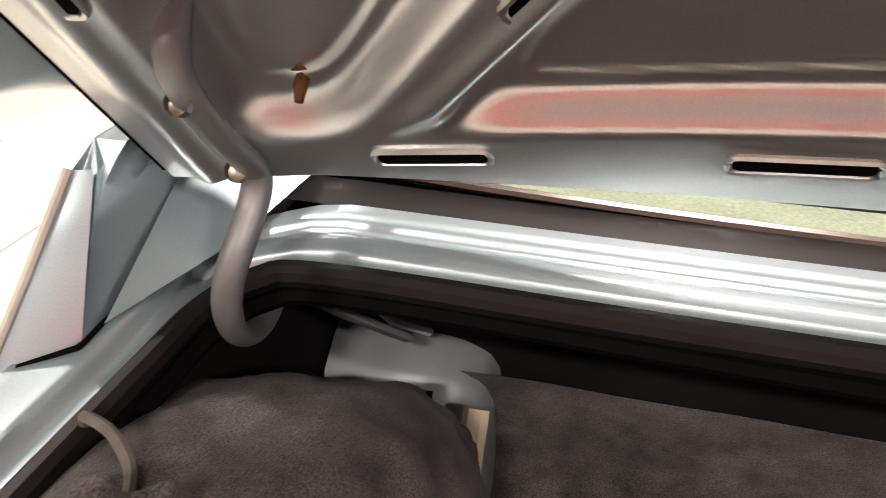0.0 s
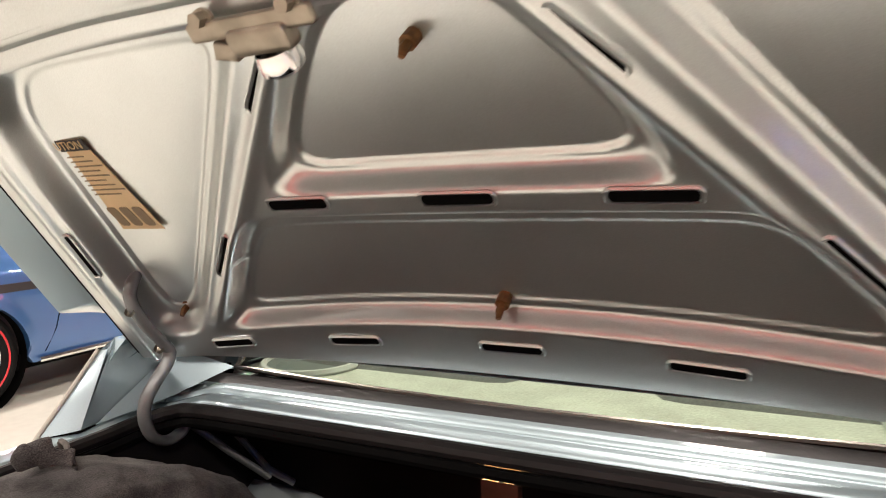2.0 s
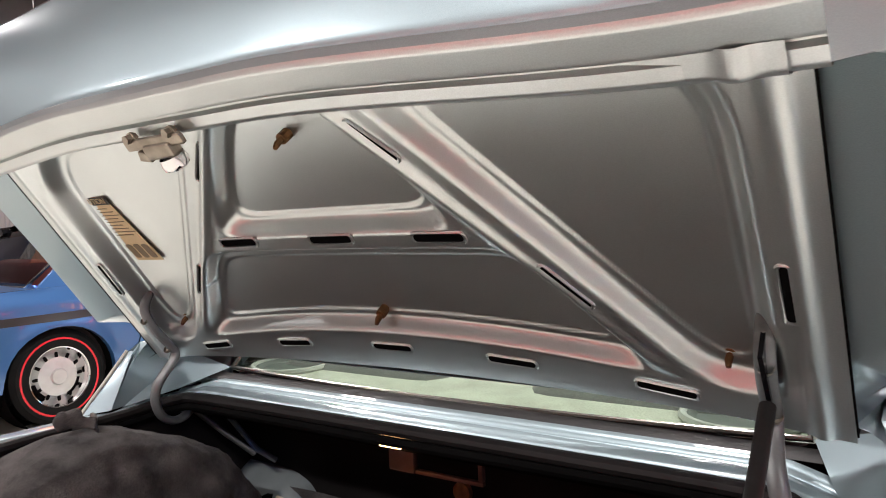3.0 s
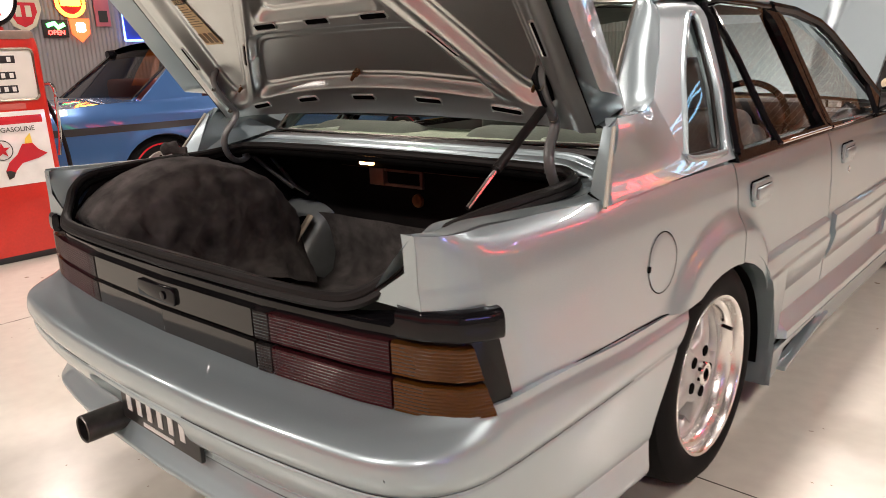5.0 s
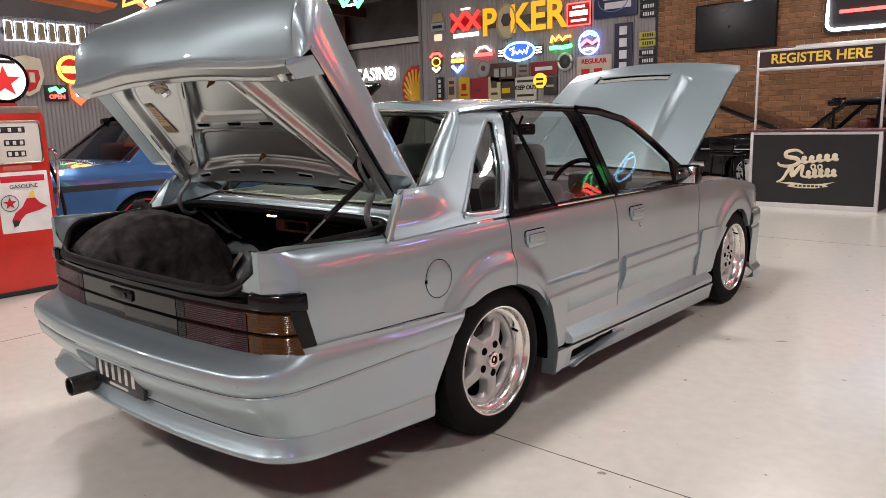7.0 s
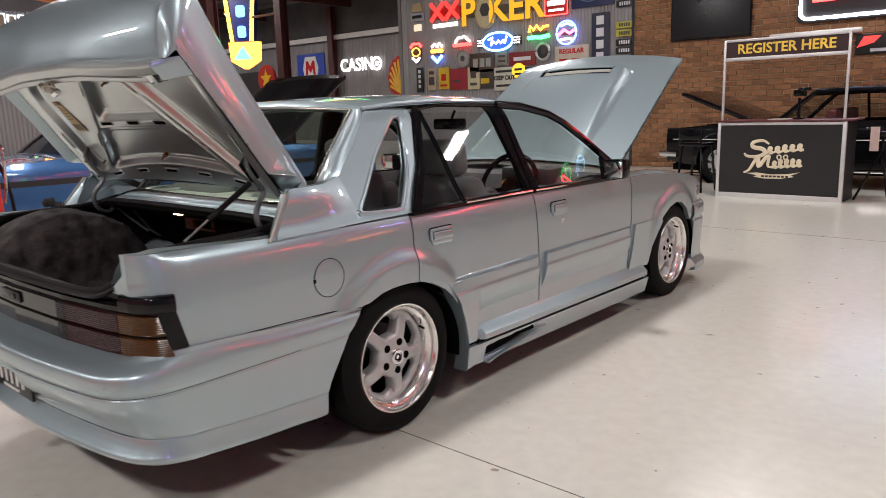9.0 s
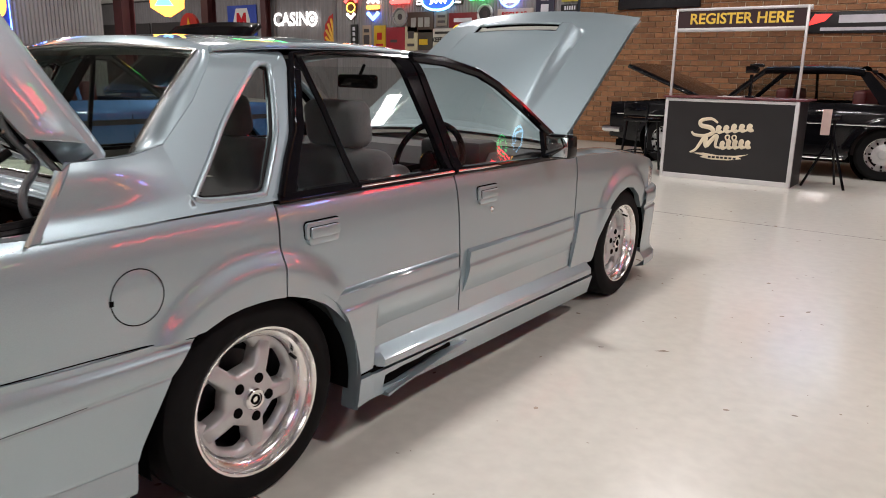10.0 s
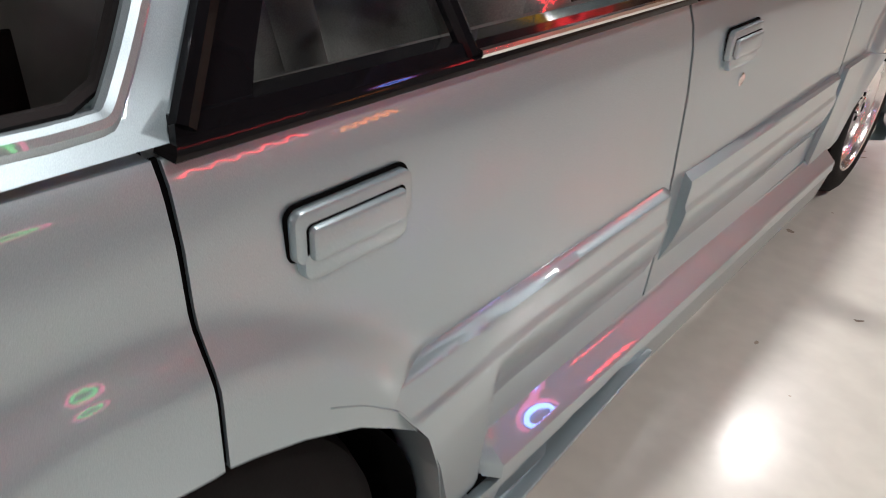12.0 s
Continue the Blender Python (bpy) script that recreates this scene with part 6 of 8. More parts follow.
part("lettering", bm, INK, sgn)
part("emblem_ring", tube([(F + 0.004, -0.085 + 0.062 * math.cos(t), 0.735 + 0.062 * math.sin(t)) for t in (2 * math.pi * k / 24 for k in range(24))], 0.003, 5, closed=True), INK, sgn)
star = [(0.050 * (1 if k % 2 == 0 else 0.4) * math.sin(math.pi * k / 5), 0.050 * (1 if k % 2 == 0 else 0.4) * math.cos(math.pi * k / 5)) for k in range(10)]
part("emblem_star", prism(star, lambda p, q, h: (F + 0.002 + h, -0.085 + p, 0.735 + q), 0.003), RINK, sgn)
part("helmet", prism([(-0.075, 0.545), (-0.085, 0.60), (-0.055, 0.655), (0.0, 0.70), (0.04, 0.765), (0.10, 0.765), (0.135, 0.72), (0.185, 0.69), (0.13, 0.665), (0.02, 0.64), (-0.02, 0.60), (-0.045, 0.555)], lambda p, q, h: (F + 0.002 + h, p, q), 0.003), RINK, sgn)
part("helmet_crest", prism([(0.055, 0.765), (0.065, 0.80), (0.095, 0.83), (0.10, 0.79), (0.10, 0.765)], lambda p, q, h: (F + 0.002 + h, p, q), 0.003), SIGNY, sgn)
part("helmet_shade", prism([(-0.085, 0.60), (-0.075, 0.545), (-0.045, 0.555), (-0.03, 0.585), (-0.055, 0.60)], lambda p, q, h: (F + 0.004 + h, p, q), 0.003), INK, sgn)
globe = part("globe", lathe([(-0.055, 0.0), (-0.055, 0.165), (-0.045, 0.188), (-0.02, 0.195), (0.02, 0.195), (0.045, 0.188), (0.055, 0.165), (0.055, 0.0)], 40, "x", (0.0, 0.045, 1.695)), BLACK, pump)
part("globe_face", lathe([(0.056, 0.0), (0.058, 0.155), (0.052, 0.168)], 40, "x", (0.0, 0.045, 1.695)), glow("globe_white", (1.0, 0.93, 0.85), 0.85), globe)
big = [(0.125 * (1 if k % 2 == 0 else 0.4) * math.sin(math.pi * k / 5), 0.125 * (1 if k % 2 == 0 else 0.4) * math.cos(math.pi * k / 5)) for k in range(10)]
part("globe_star", prism(big, lambda p, q, h: (0.059 + h, 0.045 + p, 1.675 + q), 0.003), glow("globe_red", (0.8, 0.03, 0.03), 0.6), globe)
part("globe_bar", box(0.059, 0.062, -0.05, 0.14, 1.815, 1.84), BLK, globe)
part("globe_neck", lathe([(1.47, 0.10), (1.485, 0.085), (1.51, 0.085)], 24, "z", (0, 0.045, 0)), PRED, pump)
part("hose_holder", tube(spline([(0.14, 0.262, 1.13), (0.19, 0.30, 1.13), (0.20, 0.31, 1.05), (0.19, 0.30, 0.80), (0.18, 0.28, 0.66)], 5), 0.012, 8), CHROME, pump)
part("hose", tube(spline([(0.10, 0.27, 1.05), (0.12, 0.33, 0.85), (0.12, 0.36, 0.60), (0.10, 0.37, 0.35), (0.06, 0.34, 0.20), (0.0, 0.30, 0.25)], 6), 0.015, 8), RUBBER, pump)

# ---- two older sedans ----
def old_sedan(name, label, paint, at, turn, stripe=None, strip=True, wheel_r=0.335, red_line=False, sail=True, rise=0.60, top_paint=None):
    root = tagged(empty(name, pose(*at, 0, 0, turn)), label, "car")
    top_paint = top_paint or paint
    WB, tail_y, nose_y = 2.82, -1.02, 3.72
    def sx(y, z):
        x = lerp_table([(0.15, 0.86), (0.40, 0.915), (0.70, 0.925), (0.86, 0.905), (0.95, 0.86)], z)
        x *= lerp_table([(tail_y, 0.93), (-0.6, 0.985), (0.2, 1.0), (2.4, 1.0), (3.2, 0.985), (nose_y, 0.94)], y)
        for hy in (0, WB):
            r = math.hypot(y - hy, z - 0.33)
            x += 0.02 * (1 - sstep(0.36, 0.47, r)) if z > 0.33 else 0
        return x
    def arch(hy):
        return [(hy + 0.385 * math.cos(radians(a)), 0.33 + 0.36 * math.sin(radians(a))) for a in range(186, -7, -12)]
    top = [(tail_y, 0.915), (-0.4, 0.955), (0.3, 0.965), (1.6, 0.955), (2.4, 0.94), (nose_y, 0.87)]
    bot = [(tail_y, 0.42), (-0.6, 0.33)] + arch(0) + [(0.42, 0.24), (2.38, 0.24)] + arch(WB) + [(3.4, 0.30), (nose_y, 0.36)]
    body = None
    for sgx in (1, -1):
        b = part("body_side", skin(bot, top, sx, sgx, 90, 16, 0.05), paint, root)
        body = body or b
        for hy in (0, WB):
            part("wheel_arch", lathe([(0.66, 0.0), (0.66, 0.385), (0.89, 0.378)], 40, "x", (0, hy, 0.33)) if sgx == 1 else lathe([(-0.66, 0.0), (-0.66, 0.385), (-0.89, 0.378)], 40, "x", (0, hy, 0.33)), DARK, root)
        if stripe:
            part("stripe", skin([(tail_y + 0.02, 0.735), (3.4, 0.715)], [(tail_y + 0.02, 0.79), (3.4, 0.765)], lambda y, z: sx(y, z) + 0.003, sgx, 40, 3, 0.004), stripe, root)
        if strip:
            part("side_strip", tube([(sgx * (sx(y, 0.70) + 0.006), y, 0.70) for y in (tail_y + 0.05, 0.0, 1.4, 2.8, 3.6)], 0.012, 6), CHROME, root)
        part("sill_strip", tube([(sgx * 0.905, 0.45, 0.255), (sgx * 0.905, 2.35, 0.255)], 0.018, 6), CHROME, root)
        part("door_gap", tube([(sgx * (sx(0.62, z) + 0.001), 0.62 - 0.12 * sstep(0.55, 0.3, z), z) for z in (0.96, 0.8, 0.6, 0.45, 0.3)], 0.004, 5), DARK, root)
        part("door_gap", tube([(sgx * (sx(1.60, z) + 0.001), 1.60, z) for z in (0.955, 0.8, 0.6, 0.45, 0.27)], 0.004, 5), DARK, root)
        part("door_handle", box(sgx * 0.925 - 0.012, sgx * 0.925 + 0.012, 0.70, 0.83, 0.845, 0.870, 0.006), CHROME, root)
        part("tail_lamp", box(sgx * 0.60 - 0.17, sgx * 0.60 + 0.17, tail_y - 0.012, tail_y + 0.02, 0.66, 0.80, 0.01), mat("old_tail_red", (0.30, 0.01, 0.01), 0.15) if "old_tail_red" not in bpy.data.materials else bpy.data.materials["old_tail_red"], root)
        def gx(z):
            return 0.84 - 0.42 * (z - 0.95)
        if sail:
            part("roof_pillar", skin([(-0.10, 0.955), (0.45, 0.962)], [(0.42, 1.36), (0.66, 1.38)], lambda y, z: gx(z), sgx, 10, 10, 0.03), paint, root)
        else:
            part("roof_pillar", skin([(-0.10, 0.955), (0.12, 0.96)], [(0.30, 1.36), (0.46, 1.38)], lambda y, z: gx(z), sgx, 10, 10, 0.03), paint, root)
        y0 = 0.47 if sail else 0.14
        part("side_window", skin([(y0, 0.965), (1.95, 0.95)], [(y0 + 0.24, 1.365), (1.55, 1.36)], lambda y, z: gx(z) - 0.012, sgx, 10, 6, 0.003), GLASS, root).visible_shadow = False
        part("window_pillar", tube([(sgx * gx(z), 1.14, z) for z in (0.96, 1.16, 1.37)], 0.022, 6), paint, root)
        part("roof_rail", tube(spline([(sgx * 0.668, 0.36, 1.350), (sgx * 0.668, 0.6, 1.372), (sgx * 0.668, 1.0, 1.380), (sgx * 0.668, 1.56, 1.366)], 4), 0.046, 8), top_paint, root)
        part("screen_pillar", tube([(sgx * gx(z), y, z) for y, z in ((2.02, 0.95), (1.80, 1.16), (1.56, 1.37))], 0.036, 8), top_paint, root)
    part("boot_top", grid(lambda u, v: ((sx(tail_y + 1.0 * v, 0.93) - 0.005) * (2 * u - 1), tail_y + 1.0 * v, 0.915 + 0.045 * v + 0.03 * math.sin(math.pi * u)), 16, 8), paint, root)
    part("scuttle", grid(lambda u, v: (0.82 * (2 * u - 1), 1.95 + 0.35 * v, 0.952 - 0.005 * v), 8, 4), paint, root)
    part("tail_panel", grid(lambda u, v: (0.86 * (2 * u - 1), tail_y + 0.01 - 0.03 * math.sin(3.14 * v), 0.40 + 0.52 * v), 10, 6), paint, root)
    part("rear_bumper", tube([(-0.90, tail_y + 0.15, 0.48), (-0.86, tail_y - 0.06, 0.48), (0.86, tail_y - 0.06, 0.48), (0.90, tail_y + 0.15, 0.48)], 0.05, 8), CHROME, root)
    part("nose_panel", grid(lambda u, v: (0.85 * (2 * u - 1), nose_y - 0.02 + 0.03 * math.sin(3.14 * v), 0.34 + 0.52 * v), 10, 6), DARK, root)
    part("front_bumper", tube([(-0.90, nose_y - 0.2, 0.46), (-0.86, nose_y + 0.08, 0.46), (0.86, nose_y + 0.08, 0.46), (0.90, nose_y - 0.2, 0.46)], 0.05, 8), CHROME, root)
    # near-black block painted as the shade under the raised bonnet
    part("engine_bay", box(-0.78, 0.78, 2.3, 3.6, 0.3, 0.80), DARK, root)
    part("underbody", box(-0.82, 0.82, tail_y + 0.1, nose_y - 0.1, 0.20, 0.30), DARK, root)
    part("roof", grid(lambda u, v: (0.665 * (2 * u - 1), 0.42 + 1.16 * v, 1.385 + 0.060 * math.sin(math.pi * u) ** 0.6 + 0.025 * math.sin(math.pi * v)), 20, 12), top_paint, root)
    part("screen_trim", tube([((0.74 - 0.10 * v) * s + 0.0, -0.125 + 0.56 * v, 0.968 + 0.42 * v) for s, v in ((-1, 1), (-1, 0.5), (-1, 0), (1, 0), (1, 0.5), (1, 1))], 0.012, 6), CHROME, root)
    part("rear_window", grid(lambda u, v: ((0.74 - 0.10 * v) * (2 * u - 1), -0.12 + 0.56 * v - 0.05 * math.sin(3.14 * u), 0.962 + 0.42 * v), 12, 8), GLASS_OLD, root).visible_shadow = False
    part("windscreen", grid(lambda u, v: ((0.76 - 0.10 * v) * (2 * u - 1), 2.02 - 0.46 * v + 0.05 * math.sin(3.14 * u), 0.955 + 0.42 * v), 12, 8), GLASS, root).visible_shadow = False
    part("cabin", box(-0.80, 0.80, 0.0, 2.0, 0.3, 0.90), mat("old_cabin", (0.03, 0.02, 0.02), 0.8) if "old_cabin" not in bpy.data.materials else bpy.data.materials["old_cabin"], root)
    for y in (0.30, 1.25):
        part("seat_back", box(-0.68, 0.68, y, y + 0.16, 0.85, 1.13, 0.05, 3), bpy.data.materials["seat_red"] if "seat_red" in bpy.data.materials else mat("seat_red", (0.10, 0.018, 0.018), 0.5), root)
    bon = part("bonnet", grid(lambda u, v: (lambda s, t: (0.80 * s, 2.30 + 1.30 * t * math.sqrt(1 - rise * rise), 0.95 + 1.30 * t * rise + 0.03 * (1 - s * s)))(2 * u - 1, v), 16, 14), top_paint, root, "raised bonnet")
    bon.modifiers.new("thick", "SOLIDIFY").thickness = 0.05
    for sgx in (1, -1):
        for hy in (0, WB):
            w = empty("wheel")
            w.parent = root
            w["label"] = "bright spoked wheel with a red-lined tyre" if red_line else "chromed wheel with a black tyre"
            part("tyre", lathe([(0.70, 0.20), (0.70, 0.30), (0.72, wheel_r), (0.86, wheel_r), (0.885, 0.30), (0.885, 0.215), (0.87, 0.20)], 40), TYRE, w)
            if red_line:
                part("red_line", lathe([(0.886, 0.262), (0.888, 0.264), (0.888, 0.274), (0.886, 0.276)], 40), RINK, w)
            part("rim", lathe([(0.80, 0.15), (0.84, 0.19), (0.882, 0.205), (0.886, 0.212), (0.87, 0.218)], 40), CHROME, w)
            part("wheel_disc", lathe([(0.80, 0.16), (0.845, 0.135), (0.86, 0.06), (0.875, 0.05), (0.878, 0.0)], 40), ALLOY, w)
            for k in range(12):
                a = 2 * math.pi * k / 12
                part("slot", prism(rounded(0.022, 0.045, 0.009, 3), lambda p, q, h, a=a: (0.838 + h, (0.150 + q) * math.cos(a) - p * math.sin(a), (0.150 + q) * math.sin(a) + p * math.cos(a)), 0.006), DARK, w)
            w.matrix_basis = Matrix.Translation((0, hy, wheel_r)) @ (Matrix.Rotation(math.pi, 4, "Z") if sgx < 0 else Matrix())
    return root
BLUE = mat("blue_paint", (0.035, 0.12, 0.30), rough=0.3, metal=0.4, coat=1.0, coat_rough=0.03, vary=0.04, scale=3, fine=0.06, fine_scale=800)
BCAR = mat("black_car_paint", (0.004, 0.004, 0.005), rough=0.12, spec=0.3, coat=0.3, coat_rough=0.02, vary=0.1)
old_sedan("blue_sedan", "blue sixties sedan with a black side stripe and raised bonnet", BLUE, (-5.13, 1.10, 0), 0, BLK, False, red_line=True, top_paint=BCAR)
old_sedan("black_sedan", "glossy black sixties sedan with raised bonnet by the brick wall", BCAR, (1.50, 10.35, 0), 90, None, True, sail=False, rise=0.37)

# ---- signs on the walls ----
def north(x, z, y=11.905):
    return lambda p, q, h: (x + p, y - h, z + q)
def west(y, z, x=-12.17):
    return lambda p, q, h: (x + h, y + p, z + q)
def far(x, z, y=19.85):
    return lambda p, q, h: (x + p, y - h, z + q)
def east(y, z, x=8.995):
    return lambda p, q, h: (x - h, y - p, z + q)
def ellipse(a, b, n=28, cx=0, cy=0):
    return [(cx + a * math.cos(2 * math.pi * k / n), cy + b * math.sin(2 * math.pi * k / n)) for k in range(n)]
def words_on(words, size, pl, cx, cy, h, bold=0.0, shear=0.0):
    bm = text_mesh(words, size, 0.012, bold=bold, shear=shear)
    for v in bm.verts:
        v.co = pl(cx + v.co.x, cy + v.co.y, h + v.co.z)
    return bm
def line(pl, pts, r, h=0.06, closed=False):
    return tube([pl(p, q, h) for p, q in pts], r, 6, closed=closed)
GL = {}
def lit(name, col, power):
    if name not in GL:
        GL[name] = glow(name, col, power)
    return GL[name]
NR, NB, NW = lit("neon_red", (1.0, 0.06, 0.05), 6), lit("neon_blue", (0.12, 0.25, 1.0), 7), lit("neon_white", (1.0, 0.95, 0.92), 5)
NG, NO, NY = lit("neon_green", (0.08, 1.0, 0.25), 5), lit("neon_orange", (1.0, 0.30, 0.04), 6), lit("neon_yellow", (1.0, 0.62, 0.08), 4)
NP, NC = lit("neon_pink", (1.0, 0.15, 0.35), 5), lit("neon_cyan", (0.25, 0.65, 1.0), 5)
def board(pl, w, h, m, name, label, cat="sign", depth=0.03, r=0.01):
    return tagged(part(name, prism(rounded(w, h, r, 3), pl, depth, 0.004), m), label, cat, "wall signs")
def flat(name, col, rough=0.45):
    return bpy.data.materials.get(name) or mat(name, col, rough, vary=0.1, scale=5)
def bars(owner, pl, rows, m, h=0.034):
    for cx, cy, w, hh in rows:
        part("bar", prism([(cx - w / 2, cy - hh / 2), (cx + w / 2, cy - hh / 2), (cx + w / 2, cy + hh / 2), (cx - w / 2, cy + hh / 2)], lambda p, q, k: pl(p, q, h + k), 0.004), m, owner)

# corrugated wall
pl = north(-9.87, 3.55)
s = board(pl, 0.42, 0.20, flat("pale_blue_board", (0.35, 0.38, 0.45)), "neon_sign", "pale glass sign with a gold crest, on corrugated wall")
part("crest", prism([(-0.20, 0.12), (0.20, 0.12), (0.12, 0.32), (-0.12, 0.32)], pl, 0.03), flat("gold_print", (0.45, 0.33, 0.18)), s)
part("lower_plate", prism(rounded(0.24, 0.16, 0.02, 3, 0, -0.26), pl, 0.03), lit("soft_white", (1, 0.85, 0.6), 0.8), s)
bars(s, pl, [(0, 0.0, 0.32, 0.07)], BLK)
pl = north(-8.95, 3.55)
s = board(pl, 0.95, 0.24, flat("sign_red", (0.42, 0.01, 0.012)), "neon_sign", "red lit crossed-bar sign, on corrugated wall")
for cx in (-0.23, 0.23):
    for a, b in (((-0.2, -0.16), (0.2, 0.24)), ((-0.2, 0.24), (0.2, -0.16))):
        part("cross_bar", line(pl, [(cx + a[0], a[1]), (cx + b[0], b[1])], 0.05), lit("xx_red", (1.0, 0.05, 0.04), 1.6), s)
bars(s, pl, [(0, -0.28, 0.80, 0.10), (0.0, 0.33, 0.30, 0.05)], lit("bar_white", (1, 0.95, 0.9), 1.6))
pl = north(-7.33, 3.46)
s = board(pl, 2.12, 0.20, flat("dark_tin", (0.06, 0.05, 0.05)), "letter_sign", "large yellow POKER letters on corrugated wall")
YL = lit("poker_yellow", (1.0, 0.50, 0.02), 0.85)
part("letter", words_on("P", 0.86, pl, -0.88, 0.0, 0.08, 0.02), YL, s)
part("letters", words_on("KER", 0.86, pl, 0.46, 0.0, 0.08, 0.02), YL, s)
chip = part("chip", prism(ellipse(0.27, 0.38, 28, -0.38, 0.0), pl, 0.08, 0.01), flat("chip_cream", (0.55, 0.47, 0.30)), s)
part("chip_ring", line(pl, ellipse(0.265, 0.375, 28, -0.38, 0.0), 0.022, 0.085, True), flat("gold_print", (0.45, 0.33, 0.18)), chip)
part("chip_mark", prism(ellipse(0.15, 0.16, 6, -0.38, 0.03), lambda p, q, h: pl(p, q, 0.083 + h), 0.006), flat("dark_tin", (0.06, 0.05, 0.05)), chip)
pl = north(-5.83, 3.42)
s = board(pl, 0.56, 0.46, flat("sign_red", (0.42, 0.01, 0.012)), "beer_sign", "red framed sign with white stripe, on corrugated wall")
part("frame", line(pl, rounded(0.56, 0.46, 0.02, 3), 0.015, 0.035, True), NR, s)
bars(s, pl, [(0, 0.02, 0.44, 0.11), (0, -0.13, 0.38, 0.05), (0, 0.15, 0.3, 0.05)], lit("bar_white", (1, 0.95, 0.9), 1.6))
pl = north(-4.97, 3.60)
s = board(pl, 0.98, 0.66, flat("navy_board", (0.012, 0.020, 0.075)), "beer_sign", "navy board with pale slanted bars, on corrugated wall")
bars(s, pl, [(-0.02, 0.08, 0.50, 0.13), (0.06, -0.10, 0.60, 0.13)], flat("pale_print", (0.62, 0.62, 0.66)))
part("oval", line(pl, ellipse(0.34, 0.22, 24, -0.05, 0.0), 0.012, 0.034, True), flat("steel_blue_print", (0.12, 0.18, 0.35)), s)
pl = north(-7.37, 2.76)
s = board(pl, 1.24, 0.20, flat("dark_tin", (0.06, 0.05, 0.05)), "neon_sign", "glowing blue oval sign with white rim, on corrugated wall")
part("oval", prism(ellipse(0.42, 0.20), lambda p, q, h: pl(p, q, 0.03 + h), 0.03, 0.006), lit("oval_blue", (0.03, 0.10, 0.85), 1.6), s)
part("oval_rim", line(pl, ellipse(0.42, 0.20), 0.026, 0.065, True), NC, s)
part("script", line(pl, [(-0.26, 0.05), (-0.15, 0.10), (-0.18, -0.08), (-0.10, 0.0), (-0.04, -0.05), (0.02, 0.02), (0.10, -0.05), (0.15, 0.02), (0.20, -0.06), (0.26, 0.10)], 0.022, 0.07), NW, s)
for sx2 in (-1, 1):
    bars(s, pl, [(sx2 * 0.52, 0.06, 0.16, 0.025), (sx2 * 0.52, 0.0, 0.16, 0.025), (sx2 * 0.52, -0.06, 0.16, 0.025)], NW, 0.035)
pl = north(-9.92, 2.70)
s = board(pl, 0.30, 0.10, flat("dark_tin", (0.06, 0.05, 0.05)), "neon_sign", "red and white neon badge on corrugated wall")
part("badge", prism(ellipse(0.16, 0.27), lambda p, q, h: pl(p, q, 0.02 + h), 0.02), flat("badge_dark", (0.10, 0.05, 0.04)), s)
part("tube_top", line(pl, [(-0.18, 0.12), (-0.10, 0.20), (0.10, 0.20), (0.18, 0.12)], 0.035, 0.06), NR, s)
part("tube_low", line(pl, [(-0.12, -0.14), (0.0, -0.24), (0.12, -0.14)], 0.03, 0.06), NW, s)
part("tube_mid", line(pl, ellipse(0.13, 0.10), 0.014, 0.06, True), NY, s)
pl = north(-9.22, 2.64)
s = board(pl, 0.30, 0.10, flat("dark_tin", (0.06, 0.05, 0.05)), "neon_sign", "blue orange and white neon badge on corrugated wall")
part("tube_top", line(pl, [(-0.17, 0.14), (-0.08, 0.21), (0.0, 0.15), (0.08, 0.21), (0.17, 0.14)], 0.03, 0.06), NW, s)
part("tube_mid", line(pl, [(-0.17, 0.04), (0.17, 0.04)], 0.05, 0.06), NO, s)
part("tube_low", line(pl, [(-0.16, -0.08), (0.0, -0.22), (0.16, -0.08)], 0.045, 0.06), NB, s)
pl = north(-8.42, 2.85)
s = board(pl, 0.34, 0.08, flat("dark_tin", (0.06, 0.05, 0.05)), "neon_sign", "small red and white car-shaped neon on corrugated wall")
part("tube_top", line(pl, [(-0.22, -0.02), (-0.12, 0.08), (0.08, 0.10), (0.18, 0.02), (0.24, -0.02)], 0.028, 0.06), NW, s)
part("tube_low", line(pl, [(-0.26, -0.08), (0.26, -0.08)], 0.045, 0.06), NR, s)
pl = north(-6.27, 2.86)
s = board(pl, 0.36, 0.08, flat("dark_tin", (0.06, 0.05, 0.05)), "neon_sign", "red and green neon script on corrugated wall")
part("tube_top", line(pl, [(-0.24, 0.02), (-0.20, 0.15), (-0.12, 0.06), (-0.04, 0.15), (0.06, 0.05), (0.14, 0.12), (0.26, 0.12)], 0.030, 0.06), NO, s)
part("tube_low", line(pl, [(-0.26, -0.10), (-0.1, -0.09), (0.05, -0.11), (0.28, -0.08)], 0.045, 0.06), NG, s)
pl = north(-5.56, 2.80)
s = board(pl, 0.30, 0.10, flat("dark_tin", (0.06, 0.05, 0.05)), "neon_sign", "round blue neon with red and white centre on corrugated wall")
part("ring", line(pl, ellipse(0.24, 0.24), 0.022, 0.06, True), NB, s)
part("tube_mid", line(pl, [(-0.20, -0.04), (-0.05, 0.06), (0.08, -0.02), (0.22, 0.05)], 0.035, 0.065), NP, s)
part("tube_top", line(pl, [(-0.14, 0.14), (0.02, 0.19), (0.16, 0.13)], 0.025, 0.065), NC, s)
part("tube_low", line(pl, [(-0.16, -0.15), (0.0, -0.12), (0.16, -0.15)], 0.028, 0.065), NW, s)
pl = north(-4.775, 2.52)
